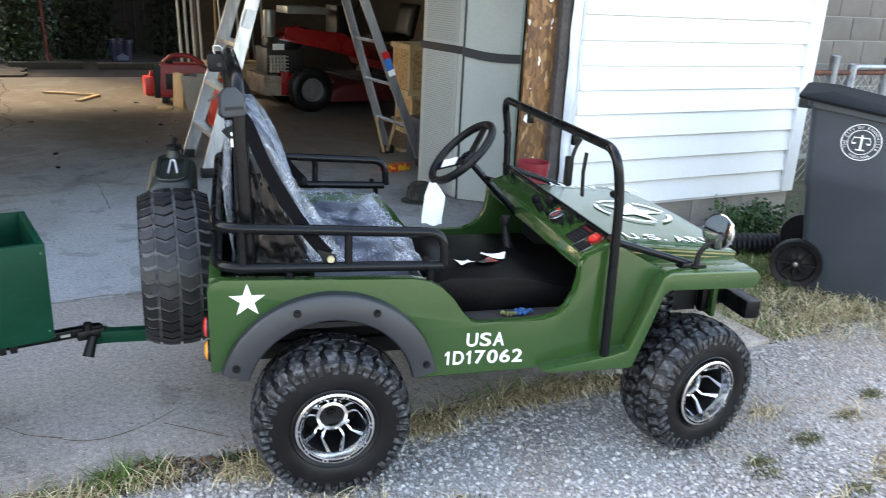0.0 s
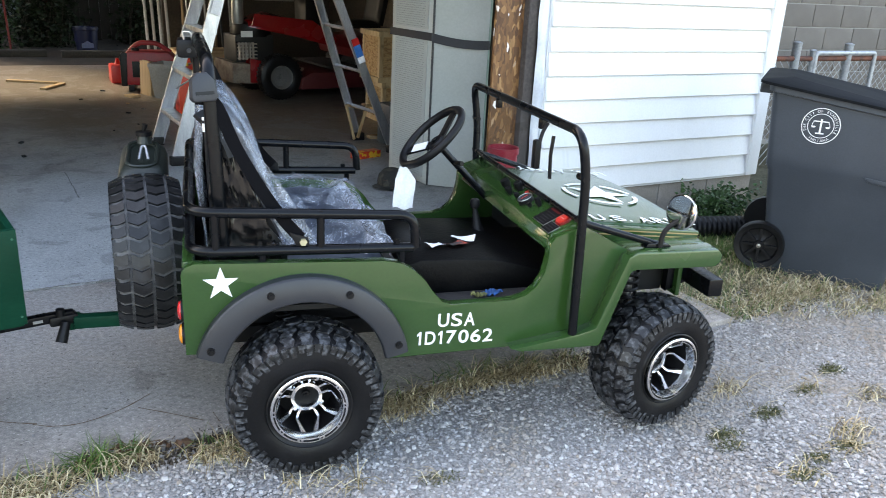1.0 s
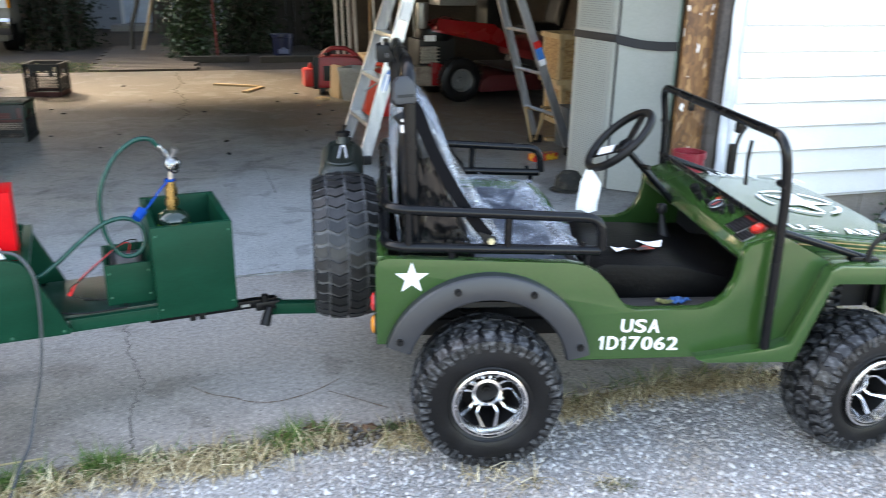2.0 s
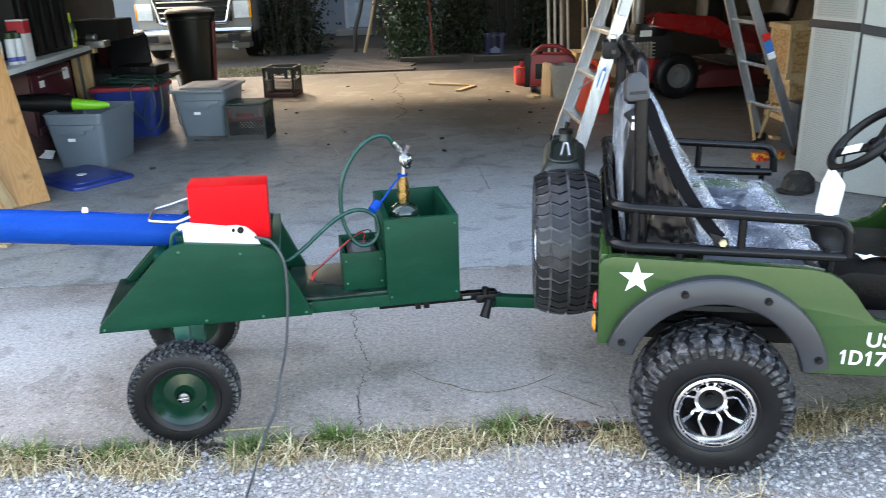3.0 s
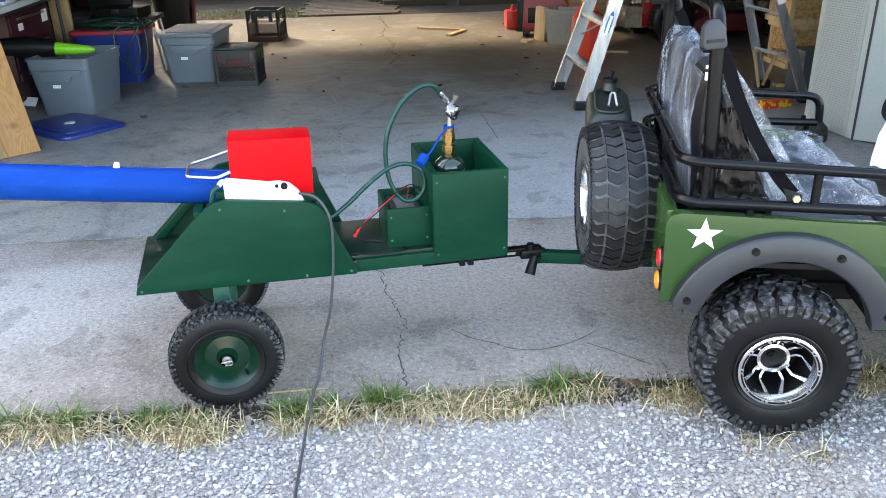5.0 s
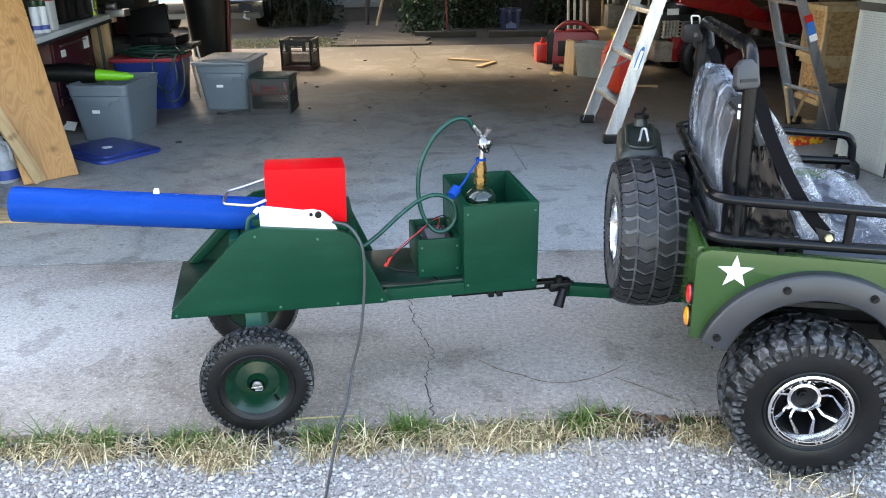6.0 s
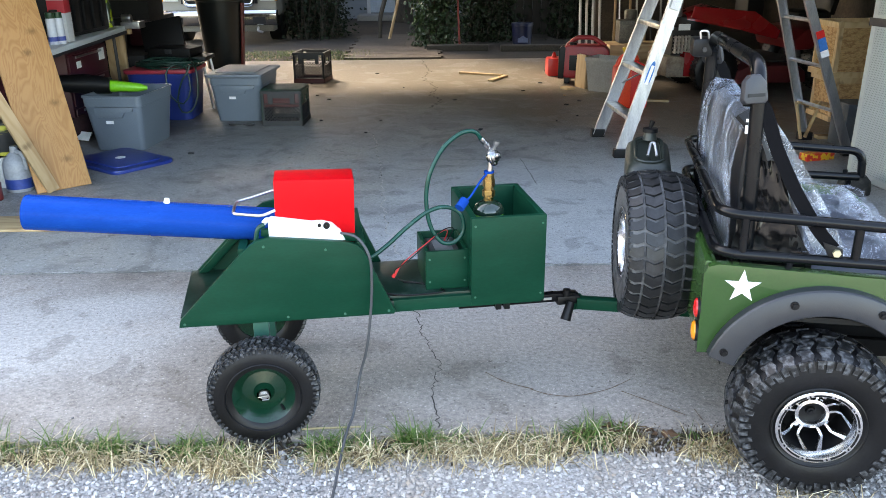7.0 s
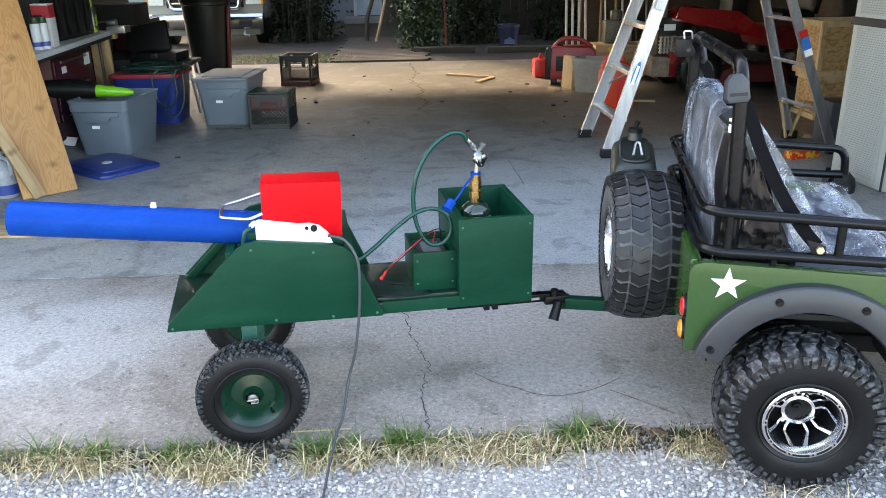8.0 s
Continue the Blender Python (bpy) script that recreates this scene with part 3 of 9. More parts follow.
sag = Shape().band([(L2 * i / 10, -0.013 - 0.012 * math.sin(math.pi * i / 10), 0.935 - 0.022 * i / 10 - 0.012 * math.sin(math.pi * i / 10)) for i in range(11)], 0.052, 0.005)
part("strap", sag, STRAP, l2, "black webbing strap")

# ---- small off-road utility car ----
CAR = Matrix.Rotation(radians(-12), 4, "Z")
jeep = thing("mini_off_road_car", "olive green miniature military-style open off-road car on knobby tyres", "vehicle", CAR)
HALF = 0.48  # centre line


def arc(cx, cz, r, a0, a1, k=14):
    return [(cx + r * math.cos(radians(a0 + (a1 - a0) * i / k)), cz + r * math.sin(radians(a0 + (a1 - a0) * i / k))) for i in range(k + 1)]


def tread(s, radius, width, pitches, depth=0.016, hand=1, fill=0.90):
    """Chevron blocks laid round a tyre."""
    def put(outline, a0):
        base, top = [], []
        cw = sum(w for u, w in outline) / len(outline)
        cu = sum(u for u, w in outline) / len(outline)
        for u, w in outline:
            crown = 0.022 * (abs(w) / (width / 2)) ** 2.6
            for lst, r, q in ((base, radius - crown - depth, fill + 0.04), (top, radius - crown, fill)):
                uu, ww = cu + (u - cu) * q, cw + (w - cw) * q
                a = a0 + uu / radius
                lst.append((r * math.cos(a), r * math.sin(a), ww))
        n = len(outline)
        s.add(base + top, [list(range(n, 2 * n))] + [(i, (i + 1) % n, (i + 1) % n + n, i + n) for i in range(n)])
    p = 2 * math.pi * radius / pitches
    h = width / 2
    for i in range(pitches):
        a = 2 * math.pi * i / pitches
        for side in (1, -1):
            b = a + (0.5 * p / radius if side < 0 else 0)
            mid = [(0.02, 0.025), (0.82, 0.025), (0.52, 0.28), (0.84, 0.555), (0.04, 0.555), (-0.30, 0.28)]
            put([(hand * u * p, side * w * h) for u, w in mid], b)
            out = [(0.10, 0.60), (0.88, 0.60), (0.70, 0.80), (0.78, 0.99), (0.10, 0.99), (-0.06, 0.80)]
            put([(hand * u * p, side * w * h) for u, w in out], b)
            # shoulder lugs that run down the sidewall, every other one shorter
            for f0, f1, drop in ((0.08, 0.44, 0.052), (0.60, 0.92, 0.044)):
                a0, a1 = b + hand * f0 * p / radius, b + hand * f1 * p / radius
                vs = []
                for r, z, out in ((radius - 0.021, h - 0.003, 0.0030), (radius - drop, h - 0.001, 0.0022)):
                    for aa in (a0, a1):
                        for dz in (-0.006, out):
                            vs.append((r * math.cos(aa), r * math.sin(aa), side * (z + dz)))
                s.add(vs, [(1, 3, 7, 5), (0, 1, 5, 4), (2, 6, 7, 3), (4, 5, 7, 6), (0, 2, 3, 1)])


def tyre_shape(radius, width, bead, depth=0.016):
    s = Shape()
    h = width / 2
    c = radius - depth
    prof = [(bead, -h * 0.80), (bead + 0.012, -h * 0.93), (bead + 0.35 * (radius - bead), -h * 1.0), (radius - 0.06, -h * 1.0), (c - 0.016, -h * 0.95), (c - 0.008, -h * 0.8), (c, -h * 0.4), (c + 0.001, 0)]
    prof = prof + [(r, -z) for r, z in reversed(prof[:-1])]
    s.lathe(prof, 48)
    rr = bead + 0.016  # raised ring on the sidewall
    s.lathe([(rr - 0.003, h - 0.004), (rr, h - 0.001), (rr + 0.003, h - 0.003)], 48)
    return s


RIM_SLOT = Shape().prism([(r * math.cos(0.22 * k), r * math.sin(0.22 * k)) for r, ks in ((0.1035, (-1, -0.5, 0, 0.5, 1)), (0.1085, (1, 0.5, 0, -0.5, -1))) for k in ks], 0.0905, 0.0936, "z").mesh("rim_slot", BLACK)
RIM_RIVET = Shape().disc((0.106, 0, 0.0925), 0.0028, (0, 0, 1), 8, 0.0014).mesh("rivet", BLACK)


def wheel(parent, m, tyre_radius, width, rubber=RUBBER, hand=1):
    """Black dish with a polished lip, bent spokes and a knobby tyre; its axle is z, outwards."""
    dish = Shape()
    dish.lathe([(0.0001, -0.030), (0.050, -0.028), (0.084, -0.034), (0.089, -0.05), (0.089, -0.09), (0.0001, -0.09)], 32)
    hub = part("wheel", dish, BLACK, parent)
    hub.matrix_basis = m
    part("tyre", tyre_shape(tyre_radius, width, 0.098, 0.0085), GROOVE_DUST if rubber is DUSTY_RUBBER else rubber, hub, "black knobby rubber tyre")
    blocks = Shape()
    tread(blocks, tyre_radius, width, 36 if rubber is DUSTY_RUBBER else 27, 0.0115, hand, 0.92 if rubber is DUSTY_RUBBER else 0.85)
    tagged(part("tread", blocks, TREAD if rubber is RUBBER else rubber, hub, "moulded chevron tread blocks"), kind="stuff")
    rim = Shape()
    rim.lathe([(0.107, 0.070), (0.117, 0.084), (0.116, 0.090), (0.110, 0.093), (0.101, 0.091), (0.099, 0.084), (0.0975, 0.060)], 48)
    part("rim_barrel", Shape().lathe([(0.0976, 0.0602), (0.094, 0.0), (0.092, -0.040)], 48), BLACK, hub)
    part("rim", rim, MACHINED, hub, "polished aluminium rim lip")
    for i in range(10):
        a = 2 * math.pi * i / 10
        for nm, me in (("rim_slot", RIM_SLOT), ("rivet", RIM_RIVET)):
            ob = new(nm, me)
            ob.parent = hub
            ob.matrix_basis = Matrix.Rotation(a + (math.pi / 10 if nm == "rivet" else 0), 4, "Z")
    for i in range(5):
        for sd in (-1, 1):
            spoke = Shape()
            a = 2 * math.pi * i / 5
            path = [(0.044, 0.26, 0.014), (0.066, 0.20, 0.014), (0.078, 0.19, 0.024), (0.0985, 0.44, 0.062)]
            left, right = [], []
            for r, d, z in path:
                h = (0.0034 if r < 0.09 else 0.0070) / r
                for lst, k in ((left, -1), (right, 1)):
                    aa = a + sd * d + k * h
                    lst.append((r * math.cos(aa), r * math.sin(aa), z))
            n = len(path)
            low = [(x, y, z - 0.014) for x, y, z in left + right]
            spoke.add(left + right + low, [(q, q + 1, q + 1 + n, q + n) for q in range(n - 1)] + [(q, q + 1, q + 1 + 2 * n, q + 2 * n) for q in list(range(n - 1)) + list(range(n, 2 * n - 1))])
            part("spoke", spoke, MACHINED, hub)
    ring = Shape().lathe([(0.035, -0.005), (0.035, 0.020), (0.038, 0.024), (0.047, 0.022), (0.049, 0.016), (0.049, -0.005)], 32)
    part("hub_ring", ring, MACHINED, hub, "polished centre ring")
    cap = Shape().lathe([(0.035, 0.002), (0.022, 0.0), (0.014, 0.0), (0.012, 0.010), (0.0001, 0.011)], 24)
    cap.tube([(0, 0, 0.006), (0, 0, 0.016)], 0.007, 6)
    part("centre_cap", cap, BLACK, hub)
    for i in range(4):
        a = 2 * math.pi * (i + 0.4) / 4
        nut = Shape().tube([(0.058 * math.cos(a), 0.058 * math.sin(a), -0.030), (0.058 * math.cos(a), 0.058 * math.sin(a), 0.004)], 0.0075, 6)
        part("wheel_nut", nut, CHROME, hub)
    for ob in hub.children:
        if not ob.name.startswith(("tyre", "tread")):
            ob.matrix_basis = Matrix.Diagonal((0.90, 0.90, 1, 1)) @ ob.matrix_basis
    return hub


NEAR_OUT, FAR_OUT = Matrix.Rotation(radians(90), 4, "X"), Matrix.Rotation(radians(-90), 4, "X")
AXLE_Z = 0.194
for wx, wy, out, turn, r, w in ((0.008, 0.045, NEAR_OUT, 0, 0.216, 0.190), (0.008, 2 * HALF - 0.045, FAR_OUT, 0, 0.216, 0.190), (1.102, 0.056, NEAR_OUT, 14, 0.209, 0.172), (1.102, 2 * HALF - 0.056, FAR_OUT, 14, 0.209, 0.172)):
    wheel(jeep, Matrix.Translation((wx, wy, AXLE_Z)) @ Matrix.Rotation(radians(turn), 4, "Z") @ out @ Matrix.Rotation(radians(20), 4, "Z"), r, w)
wheel(jeep, Matrix.Translation((-0.402, 0.46, 0.487)) @ Matrix.Rotation(radians(5.5), 4, "Z") @ Matrix.Rotation(radians(-90), 4, "Y"), 0.232, 0.194, DUSTY_RUBBER)

# body sides
ARCH = arc(0.005, 0.275, 0.232, 162, 3, 18)
side = [(-0.300, 0.347)] + ARCH + [(0.236, 0.288), (0.60, 0.292), (0.86, 0.292), (0.935, 0.53), (0.945, 0.575), (0.80, 0.652), (0.716, 0.622), (0.700, 0.600), (0.698, 0.56), (0.690, 0.515), (0.670, 0.475), (0.640, 0.450), (0.600, 0.438), (0.415, 0.437), (0.388, 0.447), (0.360, 0.478), (0.335, 0.515), (0.300, 0.549), (0.262, 0.570), (0.22, 0.578), (-0.268, 0.596), (-0.292, 0.588), (-0.302, 0.57)]
for y0, y1 in ((0.03, 0.062), (2 * HALF - 0.062, 2 * HALF - 0.03)):
    part("body_side", Shape().prism(side, y0, y1), GREEN, jeep, bevel=0.010)
part("tailgate", Shape().box(-0.300, -0.268, 0.062, 2 * HALF - 0.062, 0.347, 0.594), GREEN, jeep, bevel=0.012)
# moulded sill and front wings, one sweep along each side
wing = [(0.585, 0.304), (0.62, 0.294), (0.868, 0.291), (0.944, 0.520), (0.96, 0.526), (1.225, 0.522), (1.244, 0.536), (1.244, 0.560), (1.228, 0.578), (0.958, 0.580), (0.930, 0.566), (0.850, 0.350), (0.80, 0.336)]
for y0, y1 in ((-0.018, 0.055), (2 * HALF - 0.055, 2 * HALF + 0.018)):
    part("wing", Shape().prism(wing, y0, y1), GREEN, jeep, bevel=0.009)
top = [(0.93, 0.540), (1.232, 0.536), (1.240, 0.556), (1.228, 0.576), (0.955, 0.578), (0.935, 0.568)]
for y0, y1 in ((0.053, 0.20), (2 * HALF - 0.20, 2 * HALF - 0.053)):
    part("wing_top", Shape().prism(top, y0, y1), GREEN, jeep, bevel=0.006)
# bonnet with a slight crown and its sides
rows = []
for i in range(9):
    x = 0.80 + 0.452 * i / 8
    z0 = 0.640 - 0.040 * i / 8 - (0.012 if i == 8 else 0)
    a, b = 0.135 + 0.012 * i / 8, 2 * HALF - 0.135 - 0.012 * i / 8
    row = [(x, a, z0 - 0.075), (x, a, z0 - 0.012), (x, a + 0.006, z0 - 0.003)]
    row += [(x, a + 0.02 + (b - a - 0.04) * j / 12, z0 + 0.010 * math.sin(math.pi * j / 12)) for j in range(13)]
    rows.append(row + [(x, b - 0.006, z0 - 0.003), (x, b, z0 - 0.012), (x, b, z0 - 0.075)])
rows.append([(x + 0.012, y, z - 0.03) for x, y, z in rows[-1]])
rows.append([(x - 0.03, y, min(z, 0.53)) for x, y, z in rows[-1]])
part("bonnet", Shape().grid(rows), GREEN, jeep, "green bonnet with a white ringed star", smooth=35)
for y0, y1 in ((0.112, 0.148), (2 * HALF - 0.148, 2 * HALF - 0.112)):
    part("bonnet_side", Shape().prism([(0.80, 0.57), (1.235, 0.565), (1.245, 0.585), (1.24, 0.592), (0.80, 0.632)], y0, y1), GREEN, jeep, bevel=0.008)
    stripe = surface("tan_pinstripe", (0.35, 0.24, 0.10), 0.5)
    for k in (0, 0.012):
        lines = Shape().prism([(0.86, 0.6175 - k), (1.238, 0.584 - k), (1.238, 0.580 - k), (0.86, 0.6135 - k)], y0 - 0.0012 if y0 < HALF else y1, y0 if y0 < HALF else y1 + 0.0012)
        part("pinstripe", lines, stripe, jeep, "thin tan pinstripe")
grille = Shape().box(1.215, 1.232, 0.15, 2 * HALF - 0.15, 0.36, 0.575)
part("grille", grille, GREEN, jeep, bevel=0.006)
for i in range(7):
    part("grille_slot", Shape().box(1.231, 1.236, 0.26 + 0.065 * i, 0.295 + 0.065 * i, 0.40, 0.54), DARK, jeep)
# cowl and sloped dashboard
dash = [(0.700, 0.575), (0.716, 0.622), (0.790, 0.660), (0.815, 0.655), (0.86, 0.63), (0.86, 0.60), (0.76, 0.575)]
part("dashboard", Shape().prism(dash, 0.055, 2 * HALF - 0.055), GREEN, jeep, "green sloped dashboard panel", bevel=0.010)
part("firewall", Shape().box(0.845, 0.865, 0.06, 2 * HALF - 0.06, 0.33, 0.62), DARK, jeep)
CABIN_BLACK = surface("matt_black_cabin_plastic", (0.0025, 0.0025, 0.0028), 0.42, 0, 0.25, 7, 110, 0.25, second=(0.005, 0.0049, 0.0048), specular=0.10)
part("floor_pan", Shape().box(0.25, 0.86, 0.06, 2 * HALF - 0.06, 0.372, 0.416), CABIN_BLACK, jeep, "black rubber-matted floor pan", bevel=0.004)
part("sill_mat", Shape().box(0.37, 0.70, 0.063, 0.158, 0.415, 0.422), surface("dusty_grey_sill_mat", (0.016, 0.015, 0.0145), 0.7, 0, 0.3, 20, 90, 0.3), jeep, "dusty grey rubber sill mat", bevel=0.002)
part("tub_floor", Shape().box(-0.28, 0.30, 0.06, 2 * HALF - 0.06, 0.440, 0.455), DARK, jeep)
part("seat_riser", Shape().box(0.235, 0.262, 0.06, 2 * HALF - 0.06, 0.385, 0.56), DARK, jeep, bevel=0.004)
tunnel = Shape().prism([(0.30, 0.39), (0.31, 0.505), (0.36, 0.523), (0.58, 0.515), (0.72, 0.48), (0.845, 0.47), (0.845, 0.39)], 0.168, 0.60)
part("centre_tunnel", tunnel, CABIN_BLACK, jeep, "black moulded centre tunnel", bevel=0.014)
part("chassis_rail", Shape().box(-0.20, 1.20, 0.24, 0.29, 0.27, 0.32), DARK, jeep, bevel=0.004)
part("chassis_rail", Shape().box(-0.20, 1.20, 0.67, 0.72, 0.27, 0.32), DARK, jeep, bevel=0.004)
part("rear_axle", Shape().tube([(0, 0.10, AXLE_Z), (0, 0.86, AXLE_Z)], 0.022, 12), DARK, jeep)
part("front_axle", Shape().tube([(1.108, 0.12, AXLE_Z), (1.108, 0.84, AXLE_Z)], 0.016, 12), DARK, jeep)
for y0, y1 in ((0.062, 0.26), (0.70, 2 * HALF - 0.062)):
    o = arc(0.005, 0.275, 0.238, 175, 5, 14)
    part("wheel_arch_liner", Shape().strip([(x, y0, z) for x, z in o], [(x, y1, z) for x, z in o]), DARK, jeep)
for y in (0.262, 0.698):
    part("inner_wing", Shape().box(-0.24, 0.25, y - 0.004, y + 0.004, 0.28, 0.50), DARK, jeep)
for y in (0.16, 2 * HALF - 0.16):
    spring = Shape()
    spring.tube([(1.045 + 0.028 * math.cos(i * 0.6), y + 0.028 * math.sin(i * 0.6), 0.33 + 0.20 * i / 84) for i in range(85)], 0.0055, 6)
    part("coil_spring", spring, BLACK, jeep)
    part("shock_absorber", Shape().tube([(1.045, y, 0.22), (1.045, y, 0.55)], 0.013, 10), STEEL, jeep, "bright steel damper rod")
    for x0, z0, x1 in ((0.90, 0.26, 1.09), (0.94, 0.30, 1.10)):
        part("control_arm", Shape().tube([(x0, y + 0.06, z0), (x1, y - 0.05, z0 - 0.06)], 0.011, 8), TUBE_BLACK, jeep)
    part("side_bracket", Shape().box(0.95, 1.20, y + 0.055 if y < HALF else y - 0.066, y + 0.066 if y < HALF else y - 0.055, 0.36, 0.56), DARK, jeep, bevel=0.004)
for y in (0.13, 2 * HALF - 0.13):
    rs = Shape()
    rs.tube([(-0.03 + 0.024 * math.cos(i * 0.6), y + 0.06 + 0.024 * math.sin(i * 0.6), 0.30 + 0.17 * i / 84) for i in range(85)], 0.005, 6)
    part("coil_spring", rs, BLACK, jeep)
part("front_bumper", Shape().box(1.262, 1.312, 0.045, 2 * HALF - 0.045, 0.395, 0.452), TUBE_BLACK, jeep, "black steel channel bumper", bevel=0.005)
for y in (0.17, 0.75):
    part("bumper_bracket", Shape().prism([(1.19, 0.50), (1.19, 0.37), (1.265, 0.40), (1.265, 0.448)], y, y + 0.03), TUBE_BLACK, jeep, bevel=0.003)

# wheel arch flares with bolts
for near in (True, False):
    s = Shape()
    base, lip = (0.031, -0.012) if near else (2 * HALF - 0.031, 2 * HALF + 0.012)
    rows = []
    for r, d in ((0.291, 0.0), (0.290, 0.62), (0.2865, 0.74), (0.281, 0.80), (0.256, 0.91), (0.230, 1.0), (0.224, 0.97), (0.220, 0.80), (0.222, 0.0)):
        rows.append([(0.005 + r * math.cos(radians(a)) * (1.0 if a > 90 else 0.985), base + (lip - base) * d, 0.275 + r * math.sin(radians(a)) * 0.965) for a in [164 - i * (164 - 9) / 30 for i in range(31)]])
    s.grid(rows)
    n = 31
    for k in (0, n - 1):
        s.add([rw[k] for rw in rows], [list(range(len(rows)))])
    flare = part("wheel_arch_flare", s, TRIM_GREY, jeep, "grey-black plastic wheel arch flare", smooth=24)
    for a in (158, 110, 64, 16):
        r = 0.262
        c = (0.005 + r * math.cos(radians(a)), base + (lip - base) * 0.90, 0.275 + r * math.sin(radians(a)) * 0.965)
        d = (0, -1, 0) if near else (0, 1, 0)
        b = Shape().disc(c, 0.0105, d, 12, 0.003)
        b.disc((c[0], c[1] + d[1] * 0.005, c[2]), 0.007, d, 6, 0.004)
        part("bolt", b, BLACK, flare)

# markings
def star_points(r, inner=0.39, turn=90):
    return [((r if k % 2 == 0 else r * inner) * math.cos(radians(turn + 36 * k)), (r if k % 2 == 0 else r * inner) * math.sin(radians(turn + 36 * k))) for k in range(10)]


for m, nm in ((Matrix.Translation((-0.206, 0.0287, 0.540)), "near"), (Matrix.Translation((-0.206, 2 * HALF - 0.0287, 0.540)), "far")):
    st = Shape().prism(star_points(0.046), -0.0008, 0.0008)
    part("star_marking", st, WHITE_VINYL, jeep, "white five-pointed star").matrix_basis = m
for y, rz in ((0.0285, 0), (2 * HALF - 0.0285, 180)):
    for txt, w, h, x, z in (("USA", 0.110, 0.041, 0.432, 0.391), ("1D17062", 0.228, 0.041, 0.430, 0.338)):
        letters("side_lettering", txt, w, h, pose(x if rz == 0 else 0.86 - x, y, z, 90, 0, rz) @ Matrix.Rotation(radians(-1.5), 4, "Z"), WHITE_VINYL, jeep, "white stencilled lettering")
slope = math.degrees(math.atan2(0.040, 0.452))
HOOD_M = Matrix.Translation((1.056, HALF - 0.042, 0.6205 + 0.0095)) @ Matrix.Rotation(radians(slope), 4, "Y")
hs = Shape().prism(star_points(0.112, 0.39, 0), -0.0005, 0.0015, "z")
part("bonnet_star", hs, WHITE_VINYL, jeep, "white five-pointed star").matrix_basis = HOOD_M
ring = Shape()
for k in range(5):
    a0 = 36 + 72 * k - 27
    o = [(0.128, a0), (0.128, a0 + 54), (0.113, a0 + 54), (0.113, a0)]
    pts = [(0.130 * math.cos(radians(a0 + 54 * i / 8)), 0.130 * math.sin(radians(a0 + 54 * i / 8))) for i in range(9)] + [(0.116 * math.cos(radians(a0 + 54 - 54 * i / 8)), 0.116 * math.sin(radians(a0 + 54 - 54 * i / 8))) for i in range(9)]
    ring.prism(pts, -0.0005, 0.0015, "z")
part("ring_marking", ring, WHITE_VINYL, jeep, "white broken ring round the star").matrix_basis = HOOD_M
for y, rz, x in ((0.164, 0, 1.074), (2 * HALF - 0.164, 180, 1.074)):
    letters("bonnet_lettering", "U.S. ARMY", 0.370, 0.058, Matrix.Translation((x, y, 0.6235 + 0.040 * (1.045 - x) / 0.452)) @ Matrix.Rotation(radians(slope), 4, "Y") @ Matrix.Rotation(radians(rz), 4, "Z"), WHITE_VINYL, jeep, "white stencilled lettering")

# side rails that wrap round the tail
R = 0.0135
for z, end in ((0.617, 0.30), (0.722, 0.245)):
    pts = [(end, 0.045, z - 0.008), (-0.278, 0.045, z + 0.006), (-0.278, 2 * HALF - 0.045, z + 0.006), (end, 2 * HALF - 0.045, z - 0.008)]
    if z > 0.7:
        pts = [(0.307, 0.045, 0.612), (0.300, 0.045, 0.700)] + pts[1:3] + [(0.300, 2 * HALF - 0.045, 0.700), (0.307, 2 * HALF - 0.045, 0.612)]
    part("side_rail", Shape().tube(rounded(pts, 0.07, 6), R, 12), TUBE_BLACK, jeep, "black tubular rail")
for y in (0.045, 2 * HALF - 0.045):
    for x in (0.050, -0.215):
        part("rail_post", Shape().tube([(x, y, 0.612), (x, y, 0.722)], 0.011, 10), TUBE_BLACK, jeep)
    for x in (0.27, -0.10):
        part("rail_foot", Shape().tube([(x, y + 0.004, 0.570), (x, y, 0.612)], 0.010, 8), TUBE_BLACK, jeep)
    part("rail_bolt", Shape().disc((0.255, y, 0.628), 0.008, (0, 0, 1), 8, 0.006), TUBE_BLACK, jeep)
# roll hoop
hoop = rounded([(-0.190, 0.105, 0.46), (-0.215, 0.105, 1.085), (-0.235, 2 * HALF - 0.13, 1.085), (-0.235, 2 * HALF - 0.13, 0.46)], 0.09, 7)
part("roll_hoop", Shape().tube(hoop, 0.0185, 12), TUBE_BLACK, jeep, "black tubular roll hoop")
